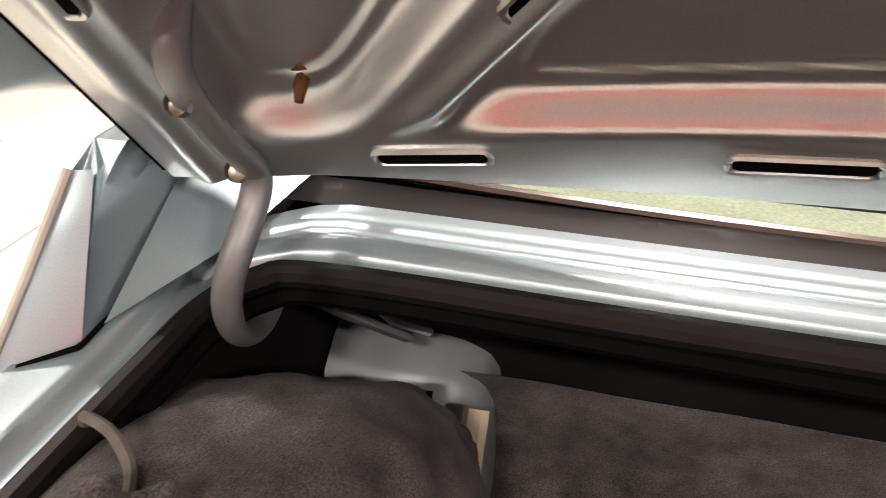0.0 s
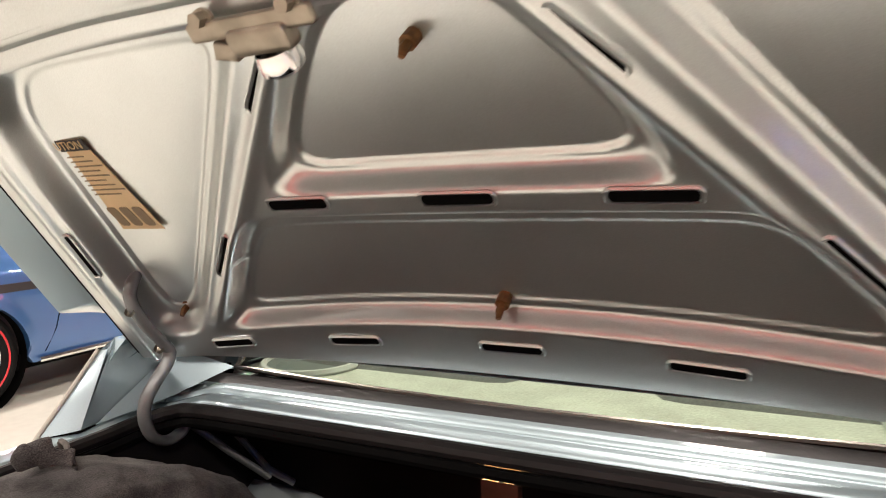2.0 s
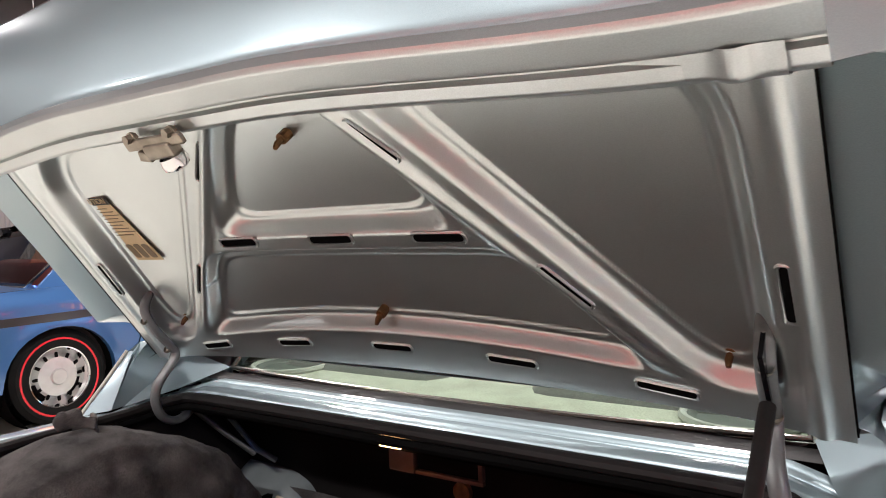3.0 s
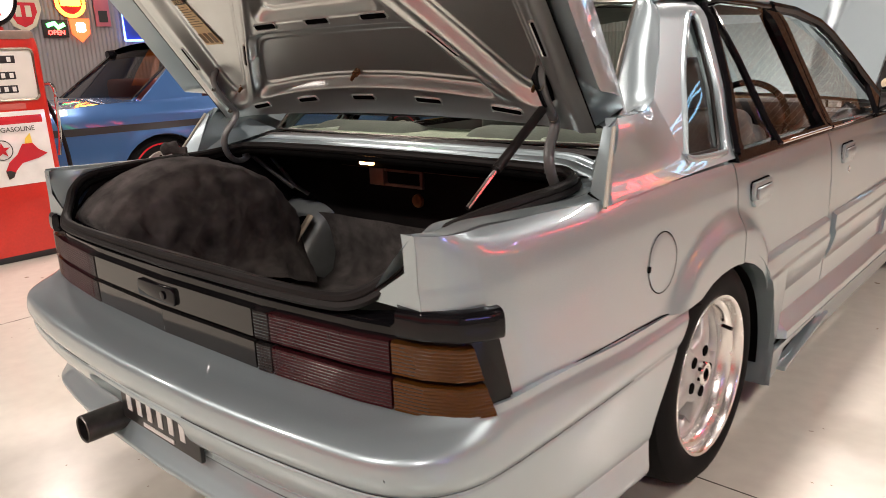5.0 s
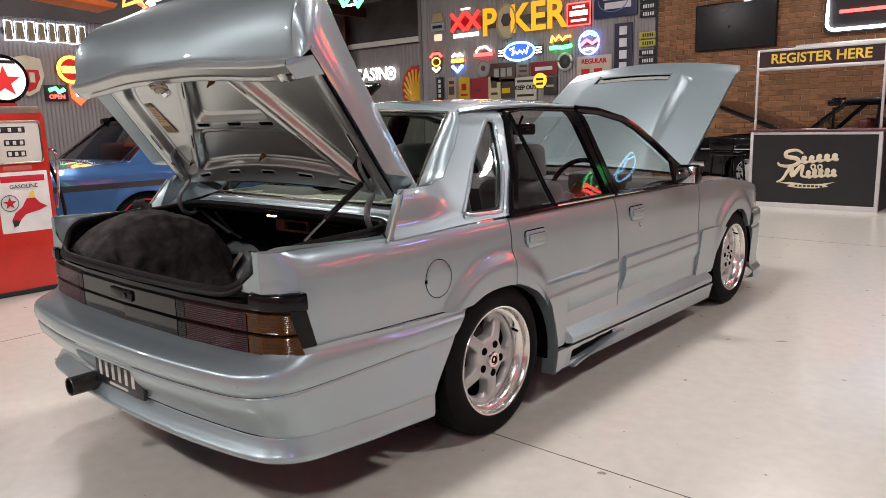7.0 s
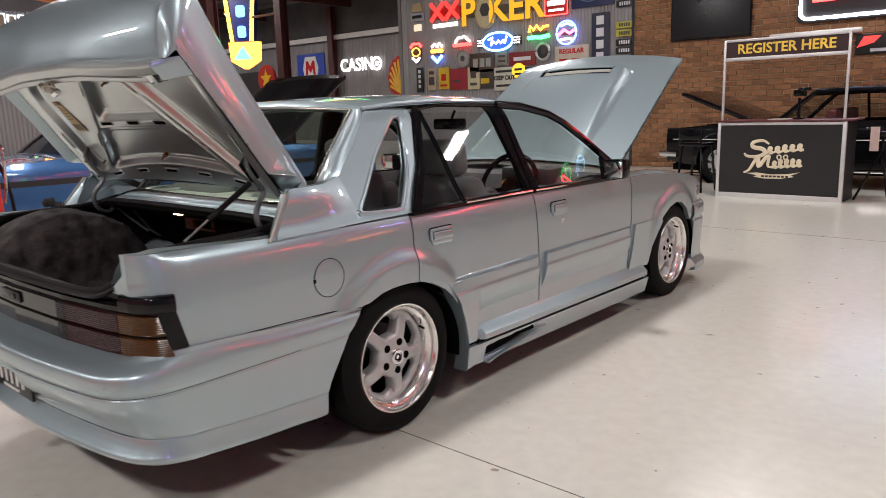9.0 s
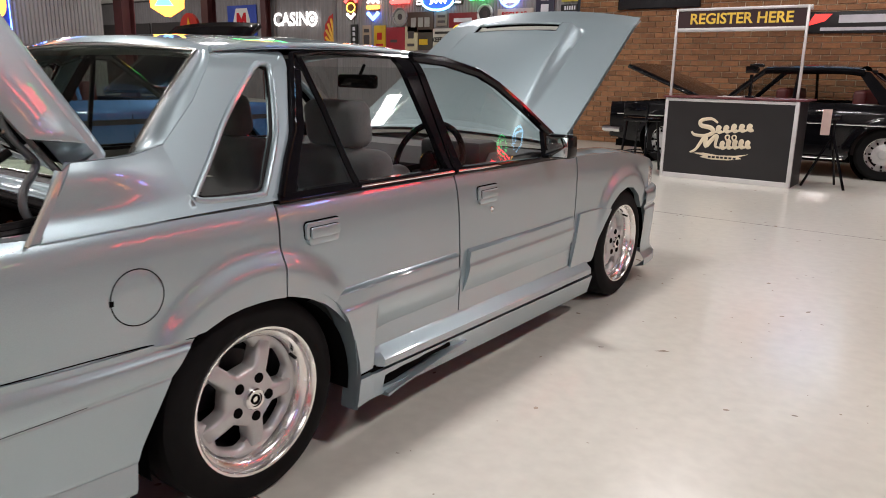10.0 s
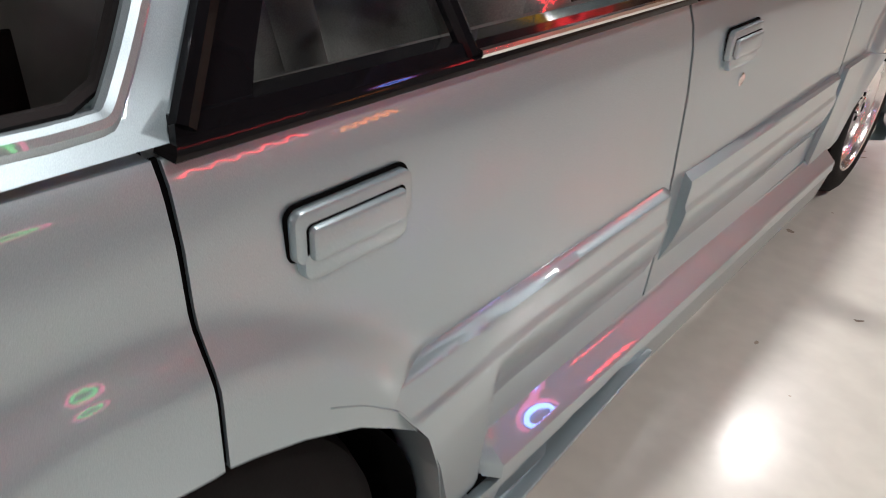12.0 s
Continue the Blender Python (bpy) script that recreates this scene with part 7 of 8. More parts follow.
s = board(pl, 0.40, 1.22, flat("indigo_board", (0.020, 0.018, 0.045)), "vertical_sign", "tall dark enamel sign with pale blocks, on corrugated wall")
bars(s, pl, [(0, 0.46, 0.17, 0.17), (0, 0.22, 0.17, 0.17), (0, -0.02, 0.17, 0.17), (0, -0.26, 0.17, 0.17)], flat("pale_print", (0.62, 0.62, 0.66)))
for k, (z, m, mb) in enumerate(((3.70, BLK, "pale_print"), (3.55, BLK, "pale_print"), (3.40, BLK, "pale_print"), (3.25, BLK, "pale_print"), (2.84, "plate_yellow", "plate_dark"), (2.68, "plate_yellow", "plate_dark"), (2.50, BLK, "pale_print"), (2.34, BLK, "pale_print"))):
    pl = north(-4.25, z)
    m = flat("plate_yellow", (0.42, 0.38, 0.05)) if m == "plate_yellow" else m
    s = board(pl, 0.34, 0.13, m, "old_plate", "small old number plate with bars, on the wall")
    bars(s, pl, [(-0.08 + 0.05 * j, 0, 0.03, 0.07) for j in range(5)], flat("plate_dark", (0.02, 0.02, 0.02)) if mb == "plate_dark" else flat("pale_print", (0.62, 0.62, 0.66)))
def round_sign(x, z, r, rim, facem, lab):
    pl = north(x, z)
    s = tagged(part("round_sign", prism(ellipse(r, r), pl, 0.04, 0.006), facem), lab, "sign", "wall signs")
    part("rim", line(pl, ellipse(r, r), 0.03, 0.04, True), rim, s)
    part("centre", prism(ellipse(r * 0.35, r * 0.35), lambda p, q, h: pl(p, q, 0.042 + h), 0.006), flat("dark_tin", (0.06, 0.05, 0.05)), s)
round_sign(-8.43, 2.45, 0.19, GALV, flat("dial_grey", (0.30, 0.29, 0.27)), "round grey gauge sign on corrugated wall")
round_sign(-6.16, 2.45, 0.17, ALLOY, flat("gauge_black", (0.03, 0.03, 0.03)), "round dark wheel-like sign on corrugated wall")
for x, z, w, h, nm, col, lab, rows, mk in (
        (-7.87, 2.32, 0.72, 0.44, "brown_box_sign", (0.07, 0.045, 0.035), "dark brown framed panel with dials, on corrugated wall", [(-0.18, 0, 0.14, 0.2), (0.02, 0, 0.14, 0.2), (0.2, 0, 0.14, 0.2)], "dial_grey"),
        (-7.28, 2.38, 0.30, 0.30, "tin_grey_sign", (0.22, 0.19, 0.16), "small weathered tin sign on corrugated wall", [(0, 0.05, 0.2, 0.05), (0, -0.06, 0.2, 0.05)], "dark_tin"),
        (-6.72, 2.34, 0.72, 0.30, "maroon_sign", (0.20, 0.015, 0.02), "maroon board with a pale bar, on corrugated wall", [(0, 0, 0.46, 0.08)], "pale_print"),
        (-8.57, 1.98, 0.56, 0.50, "dull_red_sign", (0.28, 0.02, 0.03), "plain dull red sign on corrugated wall", [(-0.05, -0.05, 0.2, 0.06)], "dark_tin"),
        (-8.12, 1.98, 0.36, 0.52, "cream_sign", (0.50, 0.44, 0.28), "cream sign with dark round mark, on corrugated wall", [(0, 0.08, 0.16, 0.16), (0, -0.14, 0.2, 0.06)], "dark_tin"),
        (-9.05, 2.02, 0.34, 0.52, "mustard_sign", (0.55, 0.36, 0.02), "yellow sign with a red shell-like mark, on corrugated wall", [(0, 0.02, 0.15, 0.16), (0, -0.17, 0.22, 0.05)], "sign_red"),
        (-9.45, 2.02, 0.26, 0.54, "tan_sign", (0.40, 0.30, 0.20), "narrow tan sign with dark print, on corrugated wall", [(0, 0.15, 0.16, 0.08), (0, -0.05, 0.18, 0.2)], "dark_tin"),
        (-9.85, 2.02, 0.22, 0.60, "black_sign", (0.015, 0.015, 0.015), "narrow black upright sign on corrugated wall", [(0, 0.2, 0.08, 0.08), (0, 0.08, 0.08, 0.08), (0, -0.04, 0.08, 0.08), (0, -0.16, 0.08, 0.08)], "pale_print"),
        (-7.72, 1.95, 0.40, 0.44, "dark_lamp_sign", (0.05, 0.04, 0.03), "dark sign with lit yellow marks, on corrugated wall", [(-0.05, -0.05, 0.24, 0.12)], "mustard_sign"),
        (-6.55, 1.95, 0.34, 0.40, "small_dark_sign", (0.03, 0.03, 0.03), "small dark sign on corrugated wall", [(0, 0, 0.2, 0.05)], "tan_sign")):
    pl = north(x, z)
    s = board(pl, w, h, flat(nm, col), "wall_sign", lab)
    bars(s, pl, rows, flat(mk, {"dial_grey": (0.30, 0.29, 0.27), "mustard_sign": (0.55, 0.36, 0.02), "tan_sign": (0.4, 0.3, 0.2)}.get(mk, (0.1, 0.1, 0.1))))
pl = north(-7.22, 1.92)
s = board(pl, 0.58, 0.52, flat("keep_white", (0.50, 0.48, 0.42)), "keep_out_sign", "white KEEP OUT sign with black letters, on corrugated wall")
part("lettering", words_on("KEEP OUT", 0.135, pl, 0, 0.02, 0.036, 0.004), INK, s)
bars(s, pl, [(0, 0.17, 0.46, 0.05), (0, -0.15, 0.46, 0.05)], INK)
pl = north(-6.82, 2.08)
s = tagged(part("neon_sign", prism(ellipse(0.18, 0.17), pl, 0.04, 0.006), lit("yellow_face", (1.0, 0.72, 0.05), 0.9)), "round lit yellow sign on corrugated wall", "sign", "wall signs")
bars(s, pl, [(0, 0.03, 0.2, 0.05), (0, -0.07, 0.18, 0.05)], INK, 0.045)
pl = north(-5.45, 2.22)
s = board(pl, 0.82, 0.62, flat("aged_cream", (0.50, 0.42, 0.34)), "price_sign", "aged cream REGULAR price sign, on corrugated wall")
part("lettering", words_on("REGULAR", 0.14, pl, 0, 0.19, 0.036, 0.003), RINK, s)
bars(s, pl, [(-0.2, -0.10, 0.2, 0.28), (0.1, -0.10, 0.2, 0.28)], RINK)
pl = north(-8.3, 4.75)
s = board(pl, 2.3, 0.5, flat("old_yellow_board", (0.32, 0.20, 0.03)), "painted_board", "old yellow painted board high on corrugated wall")
bars(s, pl, [(-0.4, 0.0, 1.0, 0.22)], flat("dark_tin", (0.06, 0.05, 0.05)))

# brick wall
tv = board(north(-2.53, 2.86, 11.99), 1.50, 0.86, BLACK, "television", "large black wall-mounted television on the brick wall", "television", 0.06)
part("screen", prism(rounded(1.46, 0.82, 0.01, 3), north(-2.53, 2.86, 11.928), 0.002), mat("dark_screen", (0.012, 0.012, 0.014), 0.15), tv)
pl = north(0.05, 3.30, 11.99)
s = board(pl, 2.10, 1.50, flat("neon_back", (0.012, 0.012, 0.014)), "neon_sign", "large black sign with white neon border and blue strokes", depth=0.08, r=0.08)
part("border", line(pl, rounded(1.98, 1.38, 0.12, 6), 0.030, 0.12, True), lit("border_white", (0.92, 0.96, 1.0), 9), s)
for pts in ([(-0.80, 0.10), (-0.62, -0.18), (-0.28, 0.12)], [(-0.25, -0.16), (-0.18, 0.12)], [(-0.10, -0.16), (-0.03, 0.10), (0.20, 0.10), (0.16, -0.02), (-0.06, -0.02)], [(0.28, -0.14), (0.62, -0.14)], [(0.30, 0.0), (0.58, 0.0)], [(0.34, 0.12), (0.66, 0.12)], [(0.72, -0.15), (0.78, 0.12), (0.90, 0.10)]):
    part("stroke", line(pl, pts, 0.050, 0.12), lit("viper_blue", (0.25, 0.62, 1.0), 7), s)
part("strip", line(pl, [(-0.8, -0.40), (0.8, -0.40)], 0.03, 0.12), NR, s)
tagged(part("screen_roll", tube([(-1.42, 11.90, 2.365), (0.02, 11.90, 2.365)], 0.045, 12), WHITE), "white rolled projector screen on the brick wall", "projector screen")
pl = north(0.80, 2.13, 11.99)
s = board(pl, 1.75, 0.33, BLK, "banner", "black banner with red mark and pale bars, on the brick wall")
bars(s, pl, [(0.15, 0.05, 1.1, 0.12), (0.05, -0.10, 1.4, 0.05)], flat("pale_print", (0.62, 0.62, 0.66)))
part("red_mark", prism([(-0.85, -0.05), (-0.6, 0.02), (-0.5, 0.13), (-0.75, 0.13)], lambda p, q, h: pl(p, q, 0.034 + h), 0.01), lit("mark_red", (1, 0.06, 0.05), 1.2), s)

# far hall
pl = far(-20.4, 3.20)
s = board(pl, 2.0, 0.12, flat("dark_tin", (0.06, 0.05, 0.05)), "letter_sign", "glowing white CASINO letters on the far wall")
part("letters", words_on("CASIN", 0.72, pl, -0.30, 0.0, 0.08, 0.015), lit("casino_white", (1.0, 0.96, 0.92), 2.6), s)
part("wheel", line(pl, ellipse(0.24, 0.24, 20, 0.95, 0.0), 0.05, 0.09, True), lit("casino_white", (1, 1, 1), 2.6), s)
part("wheel_hub", prism(ellipse(0.10, 0.10, 8, 0.95, 0), lambda p, q, h: pl(p, q, 0.06 + h), 0.04), lit("casino_white", (1, 1, 1), 2.6), s)
pl = far(-23.8, 3.25)
s = board(pl, 1.9, 1.25, flat("logo_blue", (0.02, 0.06, 0.40)), "oil_sign", "blue square sign with a white-edged red mark, on the far wall")
part("hexagon", prism([(-0.42, -0.5), (0.42, -0.5), (0.55, 0.0), (0.36, 0.5), (-0.36, 0.5), (-0.55, 0.0)], lambda p, q, h: pl(p, q, 0.035 + h), 0.01), WHITE, s)
part("mark", prism([(-0.34, -0.3), (-0.18, -0.3), (-0.18, 0.0), (0.0, -0.22), (0.18, 0.0), (0.18, -0.3), (0.34, -0.3), (0.30, 0.32), (0.16, 0.32), (0.0, 0.08), (-0.16, 0.32), (-0.30, 0.32)], lambda p, q, h: pl(p, q, 0.05 + h), 0.01), RINK, s)
pl = far(-18.1, 2.70)
s = tagged(part("shell_sign", prism([(0.75 * math.cos(radians(a)) * (1 if k % 2 else 0.94), -0.2 + 0.95 * math.sin(radians(a)) * (1 if k % 2 else 0.95)) for k, a in enumerate(range(-30, 211, 12))] + [(-0.3, -0.85), (0.3, -0.85)], pl, 0.08), flat("shell_red", (0.45, 0.02, 0.01))), "large red and yellow fluted sign on the far wall", "sign")
for a in range(-20, 201, 20):
    part("flute", line(pl, [(0, -0.75), (0.62 * math.cos(radians(a)), -0.2 + 0.78 * math.sin(radians(a)))], 0.06, 0.08), flat("shell_yellow", (0.75, 0.42, 0.02)), s)
for k in range(3):
    structure(part("roller_door", box(-36.5 + 3 * k, -33.7 + 3 * k, 19.80, 19.86, 0, 3.3), flat("door_dark", (0.05, 0.045, 0.045))), "dark roller door in the far wall", "door")
structure(part("far_beam", box(-38, -10.6, 19.70, 19.84, 4.35, 4.55), WHITE), "pale beam along the far wall", "beam")
# tall hanging arrow sign by the column
pl = lambda p, q, h: (-17.3 + p * 0.8, 12.0 - h + p * 0.5, 4.25 + q)
s = tagged(part("arrow_sign", prism([(-0.62, 2.0), (0.62, 2.0), (0.34, -0.7), (-0.34, -0.7)], pl, 0.15), flat("arrow_blue", (0.01, 0.02, 0.20))), "tall tapering blue sign edged in orange neon, fixed to a column", "sign")
part("edge_neon", line(pl, [(-0.62, 2.0), (-0.34, -0.7)], 0.06, 0.2), NY, s)
part("edge_neon", line(pl, [(0.62, 2.0), (0.34, -0.7)], 0.06, 0.2), NY, s)
for k in range(4):
    part("letter_block", prism(rounded(0.36 - 0.03 * k, 0.36, 0.08, 3, 0, 1.45 - 0.62 * k), lambda p, q, h: pl(p, q, 0.16 + h), 0.03), lit("ford_cyan", (0.15, 0.45, 1.0), 3), s)
part("foot", prism([(-0.5, -0.72), (0.5, -0.72), (0.45, -1.3), (0, -1.55), (-0.45, -1.3)], pl, 0.18), NO, s)
part("foot_core", prism([(-0.3, -1.25), (0.3, -1.25), (0, -0.85)], lambda p, q, h: pl(p, q, 0.19 + h), 0.02), NG, s)
part("bracket", tube([pl(0, 0, 0.0), (-15.6, 12.0, 4.25)], 0.04, 6), BEAM, s)
pl = lambda p, q, h: (-16.2 + p, 11.9 - h, 2.35 + q)
s = tagged(part("star_sign", prism(ellipse(0.42, 0.42), pl, 0.08), flat("shell_red", (0.45, 0.02, 0.01))), "round red sign with a pale star, beside a column", "sign")
part("star", prism([(p * 2.4, q * 2.4) for p, q in big], lambda p, q, h: pl(p, q, 0.085 + h), 0.01), flat("shell_yellow", (0.75, 0.42, 0.02)), s)
part("bracket", tube([pl(0.3, 0, 0.0), (-15.6, 12.0, 2.35)], 0.03, 6), BEAM, s)
part("pole", tube([pl(0, -0.4, -0.03), pl(0, -2.35, -0.03)], 0.03, 6), BEAM, s)
# green neon hung under the roof
pl = lambda p, q, h: (-8.3 + p, 8.0 - h, 3.78 + q)
s = tagged(part("hanging_neon", line(pl, [(-0.9, 0.25), (-0.6, -0.2), (-0.35, 0.0), (-0.2, -0.25), (0.15, 0.05), (0.5, -0.15), (0.85, 0.25)], 0.05), NG), "green zigzag neon hung from the roof", "neon sign")
part("tube_top", line(pl, [(-0.5, 0.2), (-0.1, 0.12), (0.4, 0.22)], 0.06), NY, s)
for p in (-0.6, 0.6):
    part("hanger", tube([pl(p, 0.0, 0.06), pl(p, 2.46, 0.06)], 0.008, 5), HOUSING, s)

# west wall
pl = west(3.44, 3.06)
s = board(pl, 1.5, 0.10, flat("dark_tin", (0.06, 0.05, 0.05)), "letter_sign", "back-lit row of dark letter shapes with white glow, on corrugated wall")
BRONZE = flat("bronze_letter", (0.20, 0.16, 0.10))
HALO = lit("halo_white", (0.9, 0.95, 1.0), 5)
for k in range(8):
    w, hh = (0.10, 0.13, 0.12, 0.11)[k % 4], (0.30, 0.27, 0.31, 0.28)[(k * 3) % 4]
    cx = -0.64 + 0.183 * k
    part("letter_glow", line(pl, [(cx + p * (w + 0.045), q * (hh + 0.045)) for p, q in ((-0.5, -0.5), (0.5, -0.5), (0.38, 0.5), (-0.38, 0.5))], 0.014, 0.03, True), HALO, s)
    part("letter_shape", prism([(cx + p * w, q * hh) for p, q in ((-0.5, -0.5), (-0.12, -0.5), (0.0, -0.15), (0.12, -0.5), (0.5, -0.5), (0.38, 0.5), (-0.38, 0.5))], lambda p, q, h: pl(p, q, 0.05 + h), 0.03), BRONZE, s)
pl = west(3.02, 2.28)
s = tagged(part("shield_sign", prism([(-0.26, 0.30), (0.0, 0.36), (0.26, 0.30), (0.30, 0.0), (0.18, -0.28), (0, -0.38), (-0.18, -0.28), (-0.30, 0.0)], pl, 0.03), flat("shield_cream", (0.60, 0.55, 0.42))), "cream road-shield sign with red numerals block, on corrugated wall", "sign", "wall signs")
part("inner", prism([(-0.20, 0.10), (0.20, 0.10), (0.22, -0.05), (0.12, -0.24), (0, -0.30), (-0.12, -0.24), (-0.22, -0.05)], lambda p, q, h: pl(p, q, 0.032 + h), 0.006), RINK, s)
bars(s, pl, [(-0.08, -0.04, 0.09, 0.18), (0.08, -0.04, 0.09, 0.18)], flat("shield_cream", (0.6, 0.55, 0.42)), 0.04)
pl = west(3.80, 2.40)
s = tagged(part("neon_sign", prism(ellipse(0.26, 0.26), pl, 0.05), flat("sign_red", (0.42, 0.01, 0.012))), "round lit orange sign on corrugated wall", "sign", "wall signs")
part("ring", line(pl, ellipse(0.23, 0.23), 0.035, 0.06, True), NO, s)
part("band", prism(rounded(0.34, 0.13, 0.03, 3), lambda p, q, h: pl(p, q, 0.055 + h), 0.02), NY, s)
pl = west(3.50, 1.96)
s = board(pl, 0.42, 0.30, BLK, "open_sign", "small black lit OPEN sign on corrugated wall")
part("lettering", words_on("OPEN", 0.11, pl, 0, -0.07, 0.045, 0.003), NR, s)
part("leaves", line(pl, [(-0.14, 0.05), (-0.02, 0.09), (0.04, 0.02), (0.14, 0.07)], 0.04, 0.05), NG, s)
pl = west(3.92, 1.95)
s = tagged(part("neon_sign", prism([(-0.17, 0.18), (0.17, 0.18), (0.15, -0.08), (0, -0.22), (-0.15, -0.08)], pl, 0.05), lit("shield_orange", (1.0, 0.16, 0.05), 1.6)), "small lit orange shield on corrugated wall", "sign", "wall signs")
part("mark", prism(rounded(0.16, 0.16, 0.03, 3, 0, 0.03), lambda p, q, h: pl(p, q, 0.052 + h), 0.01), NW, s)
pl = west(4.35, 2.45)
s = board(pl, 0.26, 0.9, flat("pink_panel", (0.45, 0.12, 0.16)), "toy_rack", "upright strip of small pink and black shapes on corrugated wall")
bars(s, pl, [(0, 0.25, 0.16, 0.2), (0, -0.28, 0.16, 0.2)], BLK)
pl = west(4.95, 2.35)
s = board(pl, 0.5, 1.2, flat("logo_blue", (0.02, 0.06, 0.40)), "neon_sign", "blue edged panel with red disc on corrugated wall")
part("edge", line(pl, rounded(0.5, 1.2, 0.02, 3), 0.02, 0.04, True), NB, s)
part("disc", prism(ellipse(0.2, 0.3), lambda p, q, h: pl(p, q, 0.035 + h), 0.02), NO, s)
# orange model wings and neon bird hung below the roof
pl = lambda p, q, h: (-8.0 + h, 2.0 + p, 3.0 + q)
s = tagged(part("hanging_wing", prism([(-0.7, 0.0), (0.55, -0.12), (0.62, -0.05), (-0.6, 0.12)], pl, 0.5, 0.01), flat("wing_orange", (0.55, 0.12, 0.01))), "orange model aeroplane wing hung from the roof", "model aeroplane")
part("wing", prism([(-0.5, 0.14), (0.7, 0.06), (0.72, 0.12), (-0.45, 0.22)], lambda p, q, h: pl(p, q, h - 0.3), 0.4, 0.01), flat("wing_orange", (0.55, 0.12, 0.01)), s)
for p in (-0.4, 0.4):
    part("wire", tube([pl(p, 0, 0.2), pl(p, 3.24, 0.2)], 0.004, 4), HOUSING, s)
pl = lambda p, q, h: (-8.0 + h, 3.25 + p, 3.2 + q)
s = tagged(part("hanging_neon", line(pl, [(-0.5, 0.2), (-0.3, 0.0), (-0.35, -0.2), (-0.1, -0.1), (0.0, -0.25)], 0.03), NO), "neon bird in orange white and blue hung from the roof", "neon sign")
part("tube_body", line(pl, [(-0.2, 0.2), (0.0, 0.0), (0.15, -0.2), (0.35, -0.15)], 0.035), NW, s)
part("tube_wing", line(pl, [(0.05, 0.1), (0.3, 0.2), (0.5, 0.1), (0.25, 0.02)], 0.03), NB, s)
part("tube_head", line(pl, [(-0.35, 0.3), (-0.1, 0.4), (0.1, 0.25)], 0.035), NP, s)
for p in (-0.3, 0.3):
    part("hanger", tube([pl(p, 0.1, 0.06), pl(p, 3.04, 0.06)], 0.006, 4), HOUSING, s)
part("tube_crest", line(pl, ellipse(0.10, 0.08, 14, -0.32, 0.36), 0.03, 0.06, True), NY, s)
part("tube_tail", line(pl, [(0.10, -0.10), (0.30, -0.02), (0.55, 0.0), (0.62, 0.10), (0.50, 0.22), (0.30, 0.12)], 0.022), NC, s)
part("tube_foot", line(pl, [(0.0, -0.12), (0.22, -0.22), (0.45, -0.16), (0.28, -0.30), (0.05, -0.28)], 0.025), NW, s)
part("tube_breast", line(pl, [(-0.15, 0.12), (-0.02, -0.06), (-0.12, -0.14), (0.04, -0.22)], 0.03), NR, s)
# neon seen in the paintwork and the glass
ER, EB = lit("bright_red_neon", (1.0, 0.05, 0.06), 15), lit("bright_blue_neon", (0.15, 0.3, 1.0), 30)
for y, z, w, h, m, kind in ((8.8, 5.0, 1.0, 0.7, EB, 0), (10.9, 4.5, 1.7, 0.5, ER, 1), (5.2, 3.4, 2.2, 0.5, ER, 1), (2.0, 3.0, 0.9, 0.6, NG, 0), (-1.0, 3.2, 1.4, 0.6, ER, 1), (7.4, 2.6, 1.2, 0.4, NO, 1), (-4.0, 3.0, 1.2, 0.7, EB, 0)):
    pl = east(y, z)
    s = board(pl, w * 0.9, 0.12, flat("dark_tin", (0.06, 0.05, 0.05)), "neon_sign", "neon tube sign on the plain grey wall")
    if kind:
        part("tubes", line(pl, [(-w / 2 + w * k / 10, h / 2 * (1 if k % 2 else -1)) for k in range(11)], 0.045), m, s)
    else:
        part("ring", line(pl, ellipse(w / 2, h / 2), 0.04, 0.06, True), NP, s)
        part("tubes", line(pl, ellipse(w / 3, h / 3.4), 0.05, 0.06, True), m, s)
pl = north(6.6, 5.05, 11.99)
s = board(pl, 2.2, 0.12, flat("dark_tin", (0.06, 0.05, 0.05)), "neon_sign", "red script-like neon high on the brick wall")
for k in range(5):
    x = -1.0 + 0.42 * k
    part("tubes", line(pl, [(x, -0.2), (x + 0.12, 0.25), (x + 0.24, 0.2), (x + 0.14, -0.1), (x + 0.36, -0.18)], 0.035), ER, s)

def neon_group(x, z, w, label, strokes):
    pl = north(x, z, 11.99)
    sgn_b = board(pl, w, 0.10, flat("dark_tin", (0.06, 0.05, 0.05)), "neon_sign", label)
    for pts, m, closed in strokes:
        part("tubes", line(pl, pts, 0.022, 0.06, closed), m, sgn_b)
neon_group(6.25, 4.95, 1.0, "red script-like neon beside a yellow outline on brick", [([(-0.5, -0.3), (-0.35, 0.2), (-0.2, -0.15), (-0.05, 0.3), (0.1, -0.1), (0.3, 0.35)], NR, False), ([(-0.6, -0.45), (-0.3, -0.2), (0.0, -0.4), (0.3, -0.1)], NR, False)])
neon_group(5.55, 5.20, 0.6, "green oval neon on the brick wall", [(ellipse(0.30, 0.16), NG, True), ([(-0.2, 0.0), (-0.05, 0.08), (0.1, -0.04), (0.2, 0.06)], NG, False)])
neon_group(5.65, 4.62, 0.7, "yellow rectangular neon outline on the brick wall", [(rounded(0.5, 0.34, 0.05), NY, True), ([(-0.15, 0.0), (0.15, 0.0)], NY, False)])
neon_group(4.75, 4.75, 0.7, "cyan swoosh neon on the brick wall", [([(-0.35, -0.05), (-0.1, 0.10), (0.15, 0.04), (0.38, 0.14)], NC, False), (ellipse(0.40, 0.15), NC, True)])
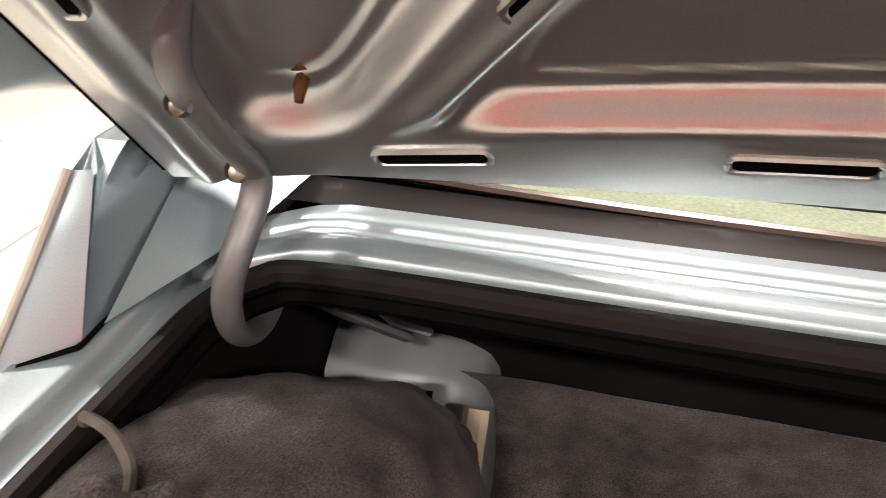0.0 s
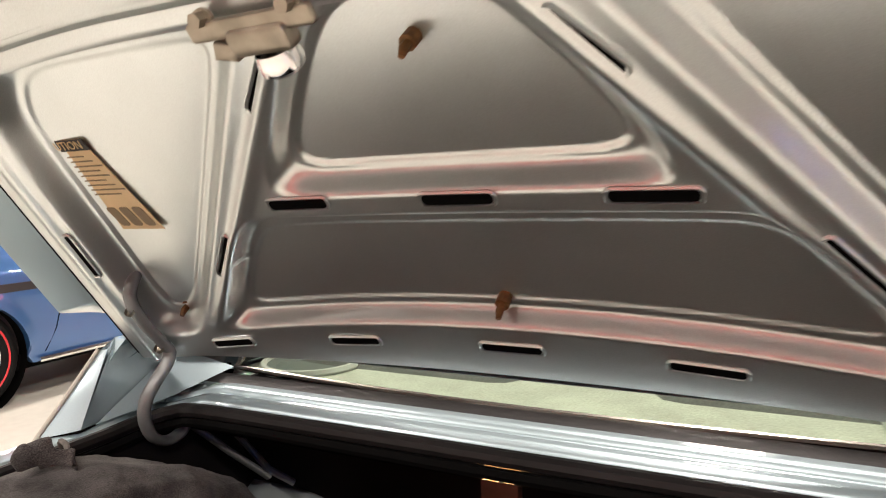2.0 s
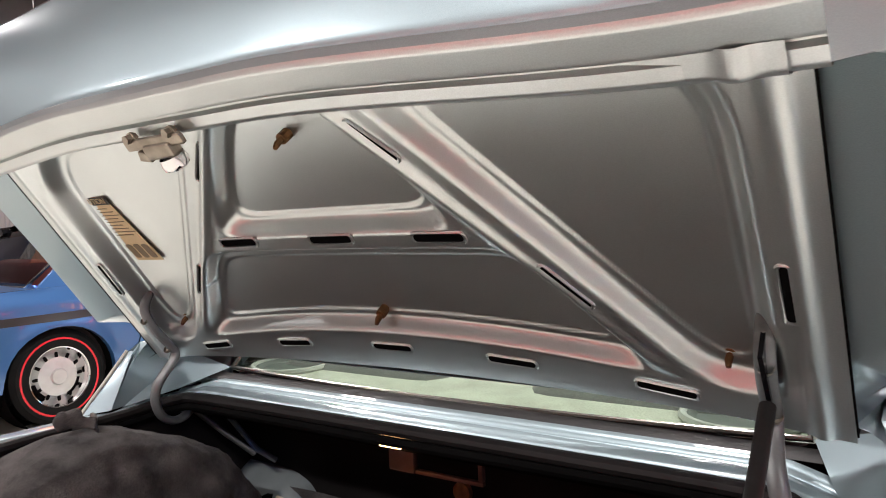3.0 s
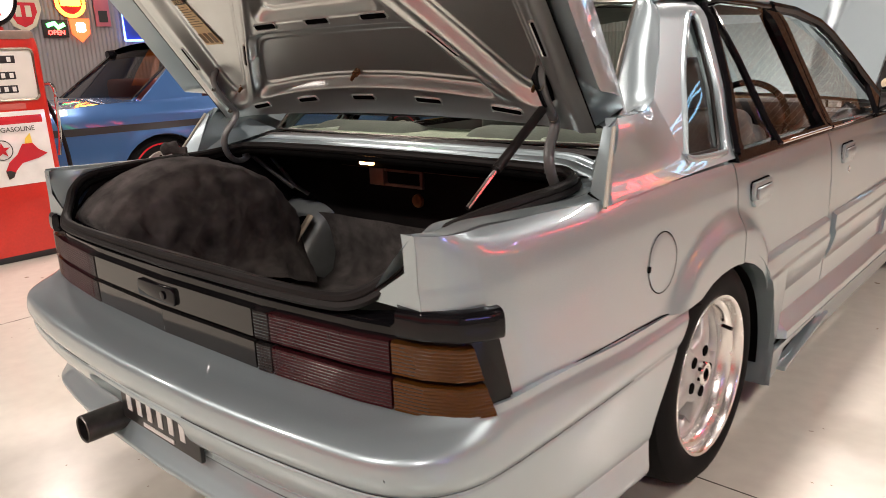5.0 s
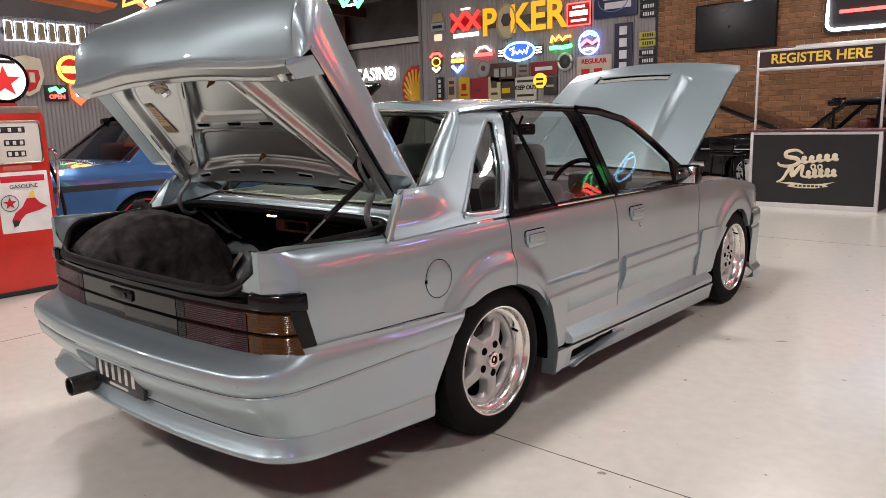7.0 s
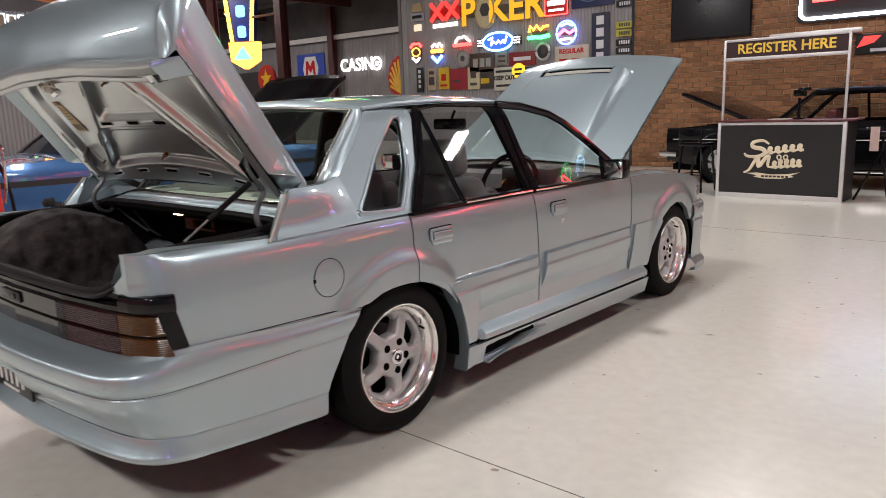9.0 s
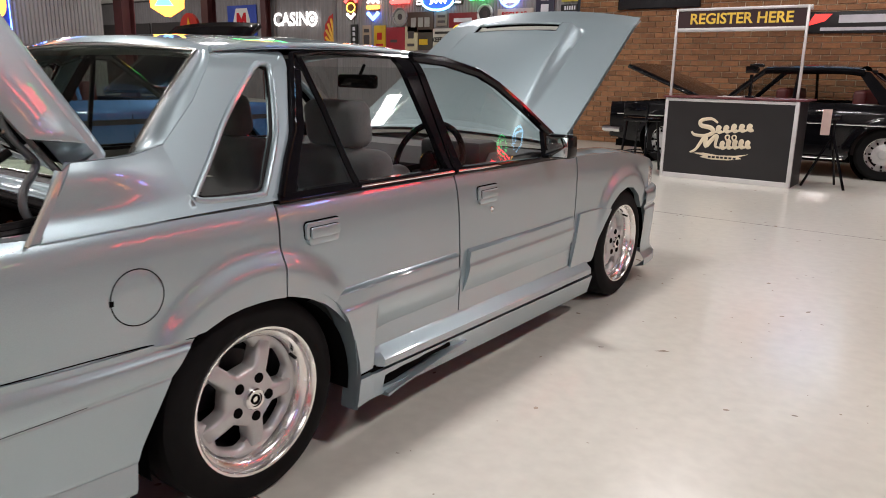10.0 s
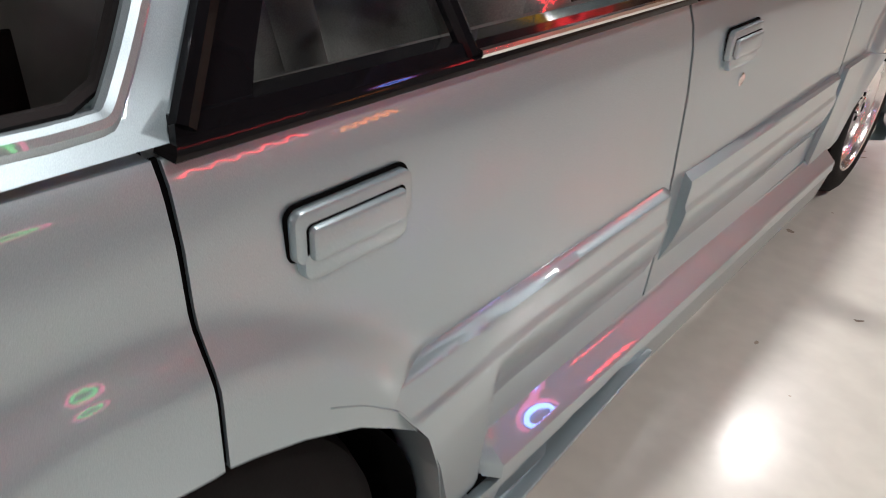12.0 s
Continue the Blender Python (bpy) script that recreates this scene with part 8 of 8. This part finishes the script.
neon_group(7.1, 5.35, 0.9, "red and orange neon outline on the brick wall", [(rounded(0.8, 0.26, 0.1), NR, True), ([(-0.3, 0.0), (0.0, 0.05), (0.3, -0.02)], NO, False)])

# ---- bricks of the north wall ----
BW, BH, GAP = 0.262, 0.082, 0.014
def brick_mesh(w):
    bm = box(0, w, -0.022, 0.0, 0, BH)
    bmesh.ops.bevel(bm, geom=[e for e in bm.edges if e.verts[0].co.y < -0.01 and e.verts[1].co.y < -0.01], offset=0.004, segments=1, affect="EDGES")
    me = bpy.data.meshes.new("brick")
    bm.to_mesh(me)
    bm.free()
    me.materials.append(BRICK)
    return me
full, half = brick_mesh(BW), brick_mesh(BW / 2 - GAP / 2)
north_wall = bpy.data.objects["wall_north"]
rest, count = [], 0
for row in range(64):
    z = 0.01 + row * (BH + GAP)
    x = -4.07 - (0.0 if row % 2 else (BW + GAP) / 2)
    while x < 5.6:
        if x < -4.08:
            me, x0 = half, -4.07
        else:
            me, x0 = full, x
        near = -1.75 < x0 < 0.85 and 1.05 < z < 2.30 and count < 300
        if near:
            ob = bpy.data.objects.new("brick", me)
            scene.collection.objects.link(ob)
            ob.parent = north_wall
            ob.location = (x0, 12.012 + 0.003 * math.sin(row * 7.3 + x0 * 31), z)
            count += 1
        else:
            rest.append((me, x0, z, row))
        x += BW + GAP
verts, faces = [], []
for me, x0, z, row in rest:
    n = len(verts)
    dy = 0.003 * math.sin(row * 7.3 + x0 * 31)
    verts += [(v.co.x + x0, v.co.y + 12.012 + dy, v.co.z + z) for v in me.vertices]
    faces += [tuple(n + i for i in p.vertices) for p in me.polygons]
me = bpy.data.meshes.new("brickwork")
me.from_pydata(verts, [], faces)
BRICK2 = BRICK.copy()
BRICK2.name = "brown_brick_joined"
for nd in list(BRICK2.node_tree.nodes):
    if nd.type == "OBJECT_INFO":
        g = BRICK2.node_tree.nodes.new("ShaderNodeNewGeometry")
        for lk in list(nd.outputs["Random"].links):
            BRICK2.node_tree.links.new(g.outputs["Random Per Island"], lk.to_socket)
me.materials.append(BRICK2)
ob = new("brickwork", me)
ob.parent = north_wall
ob["kind"] = "stuff"
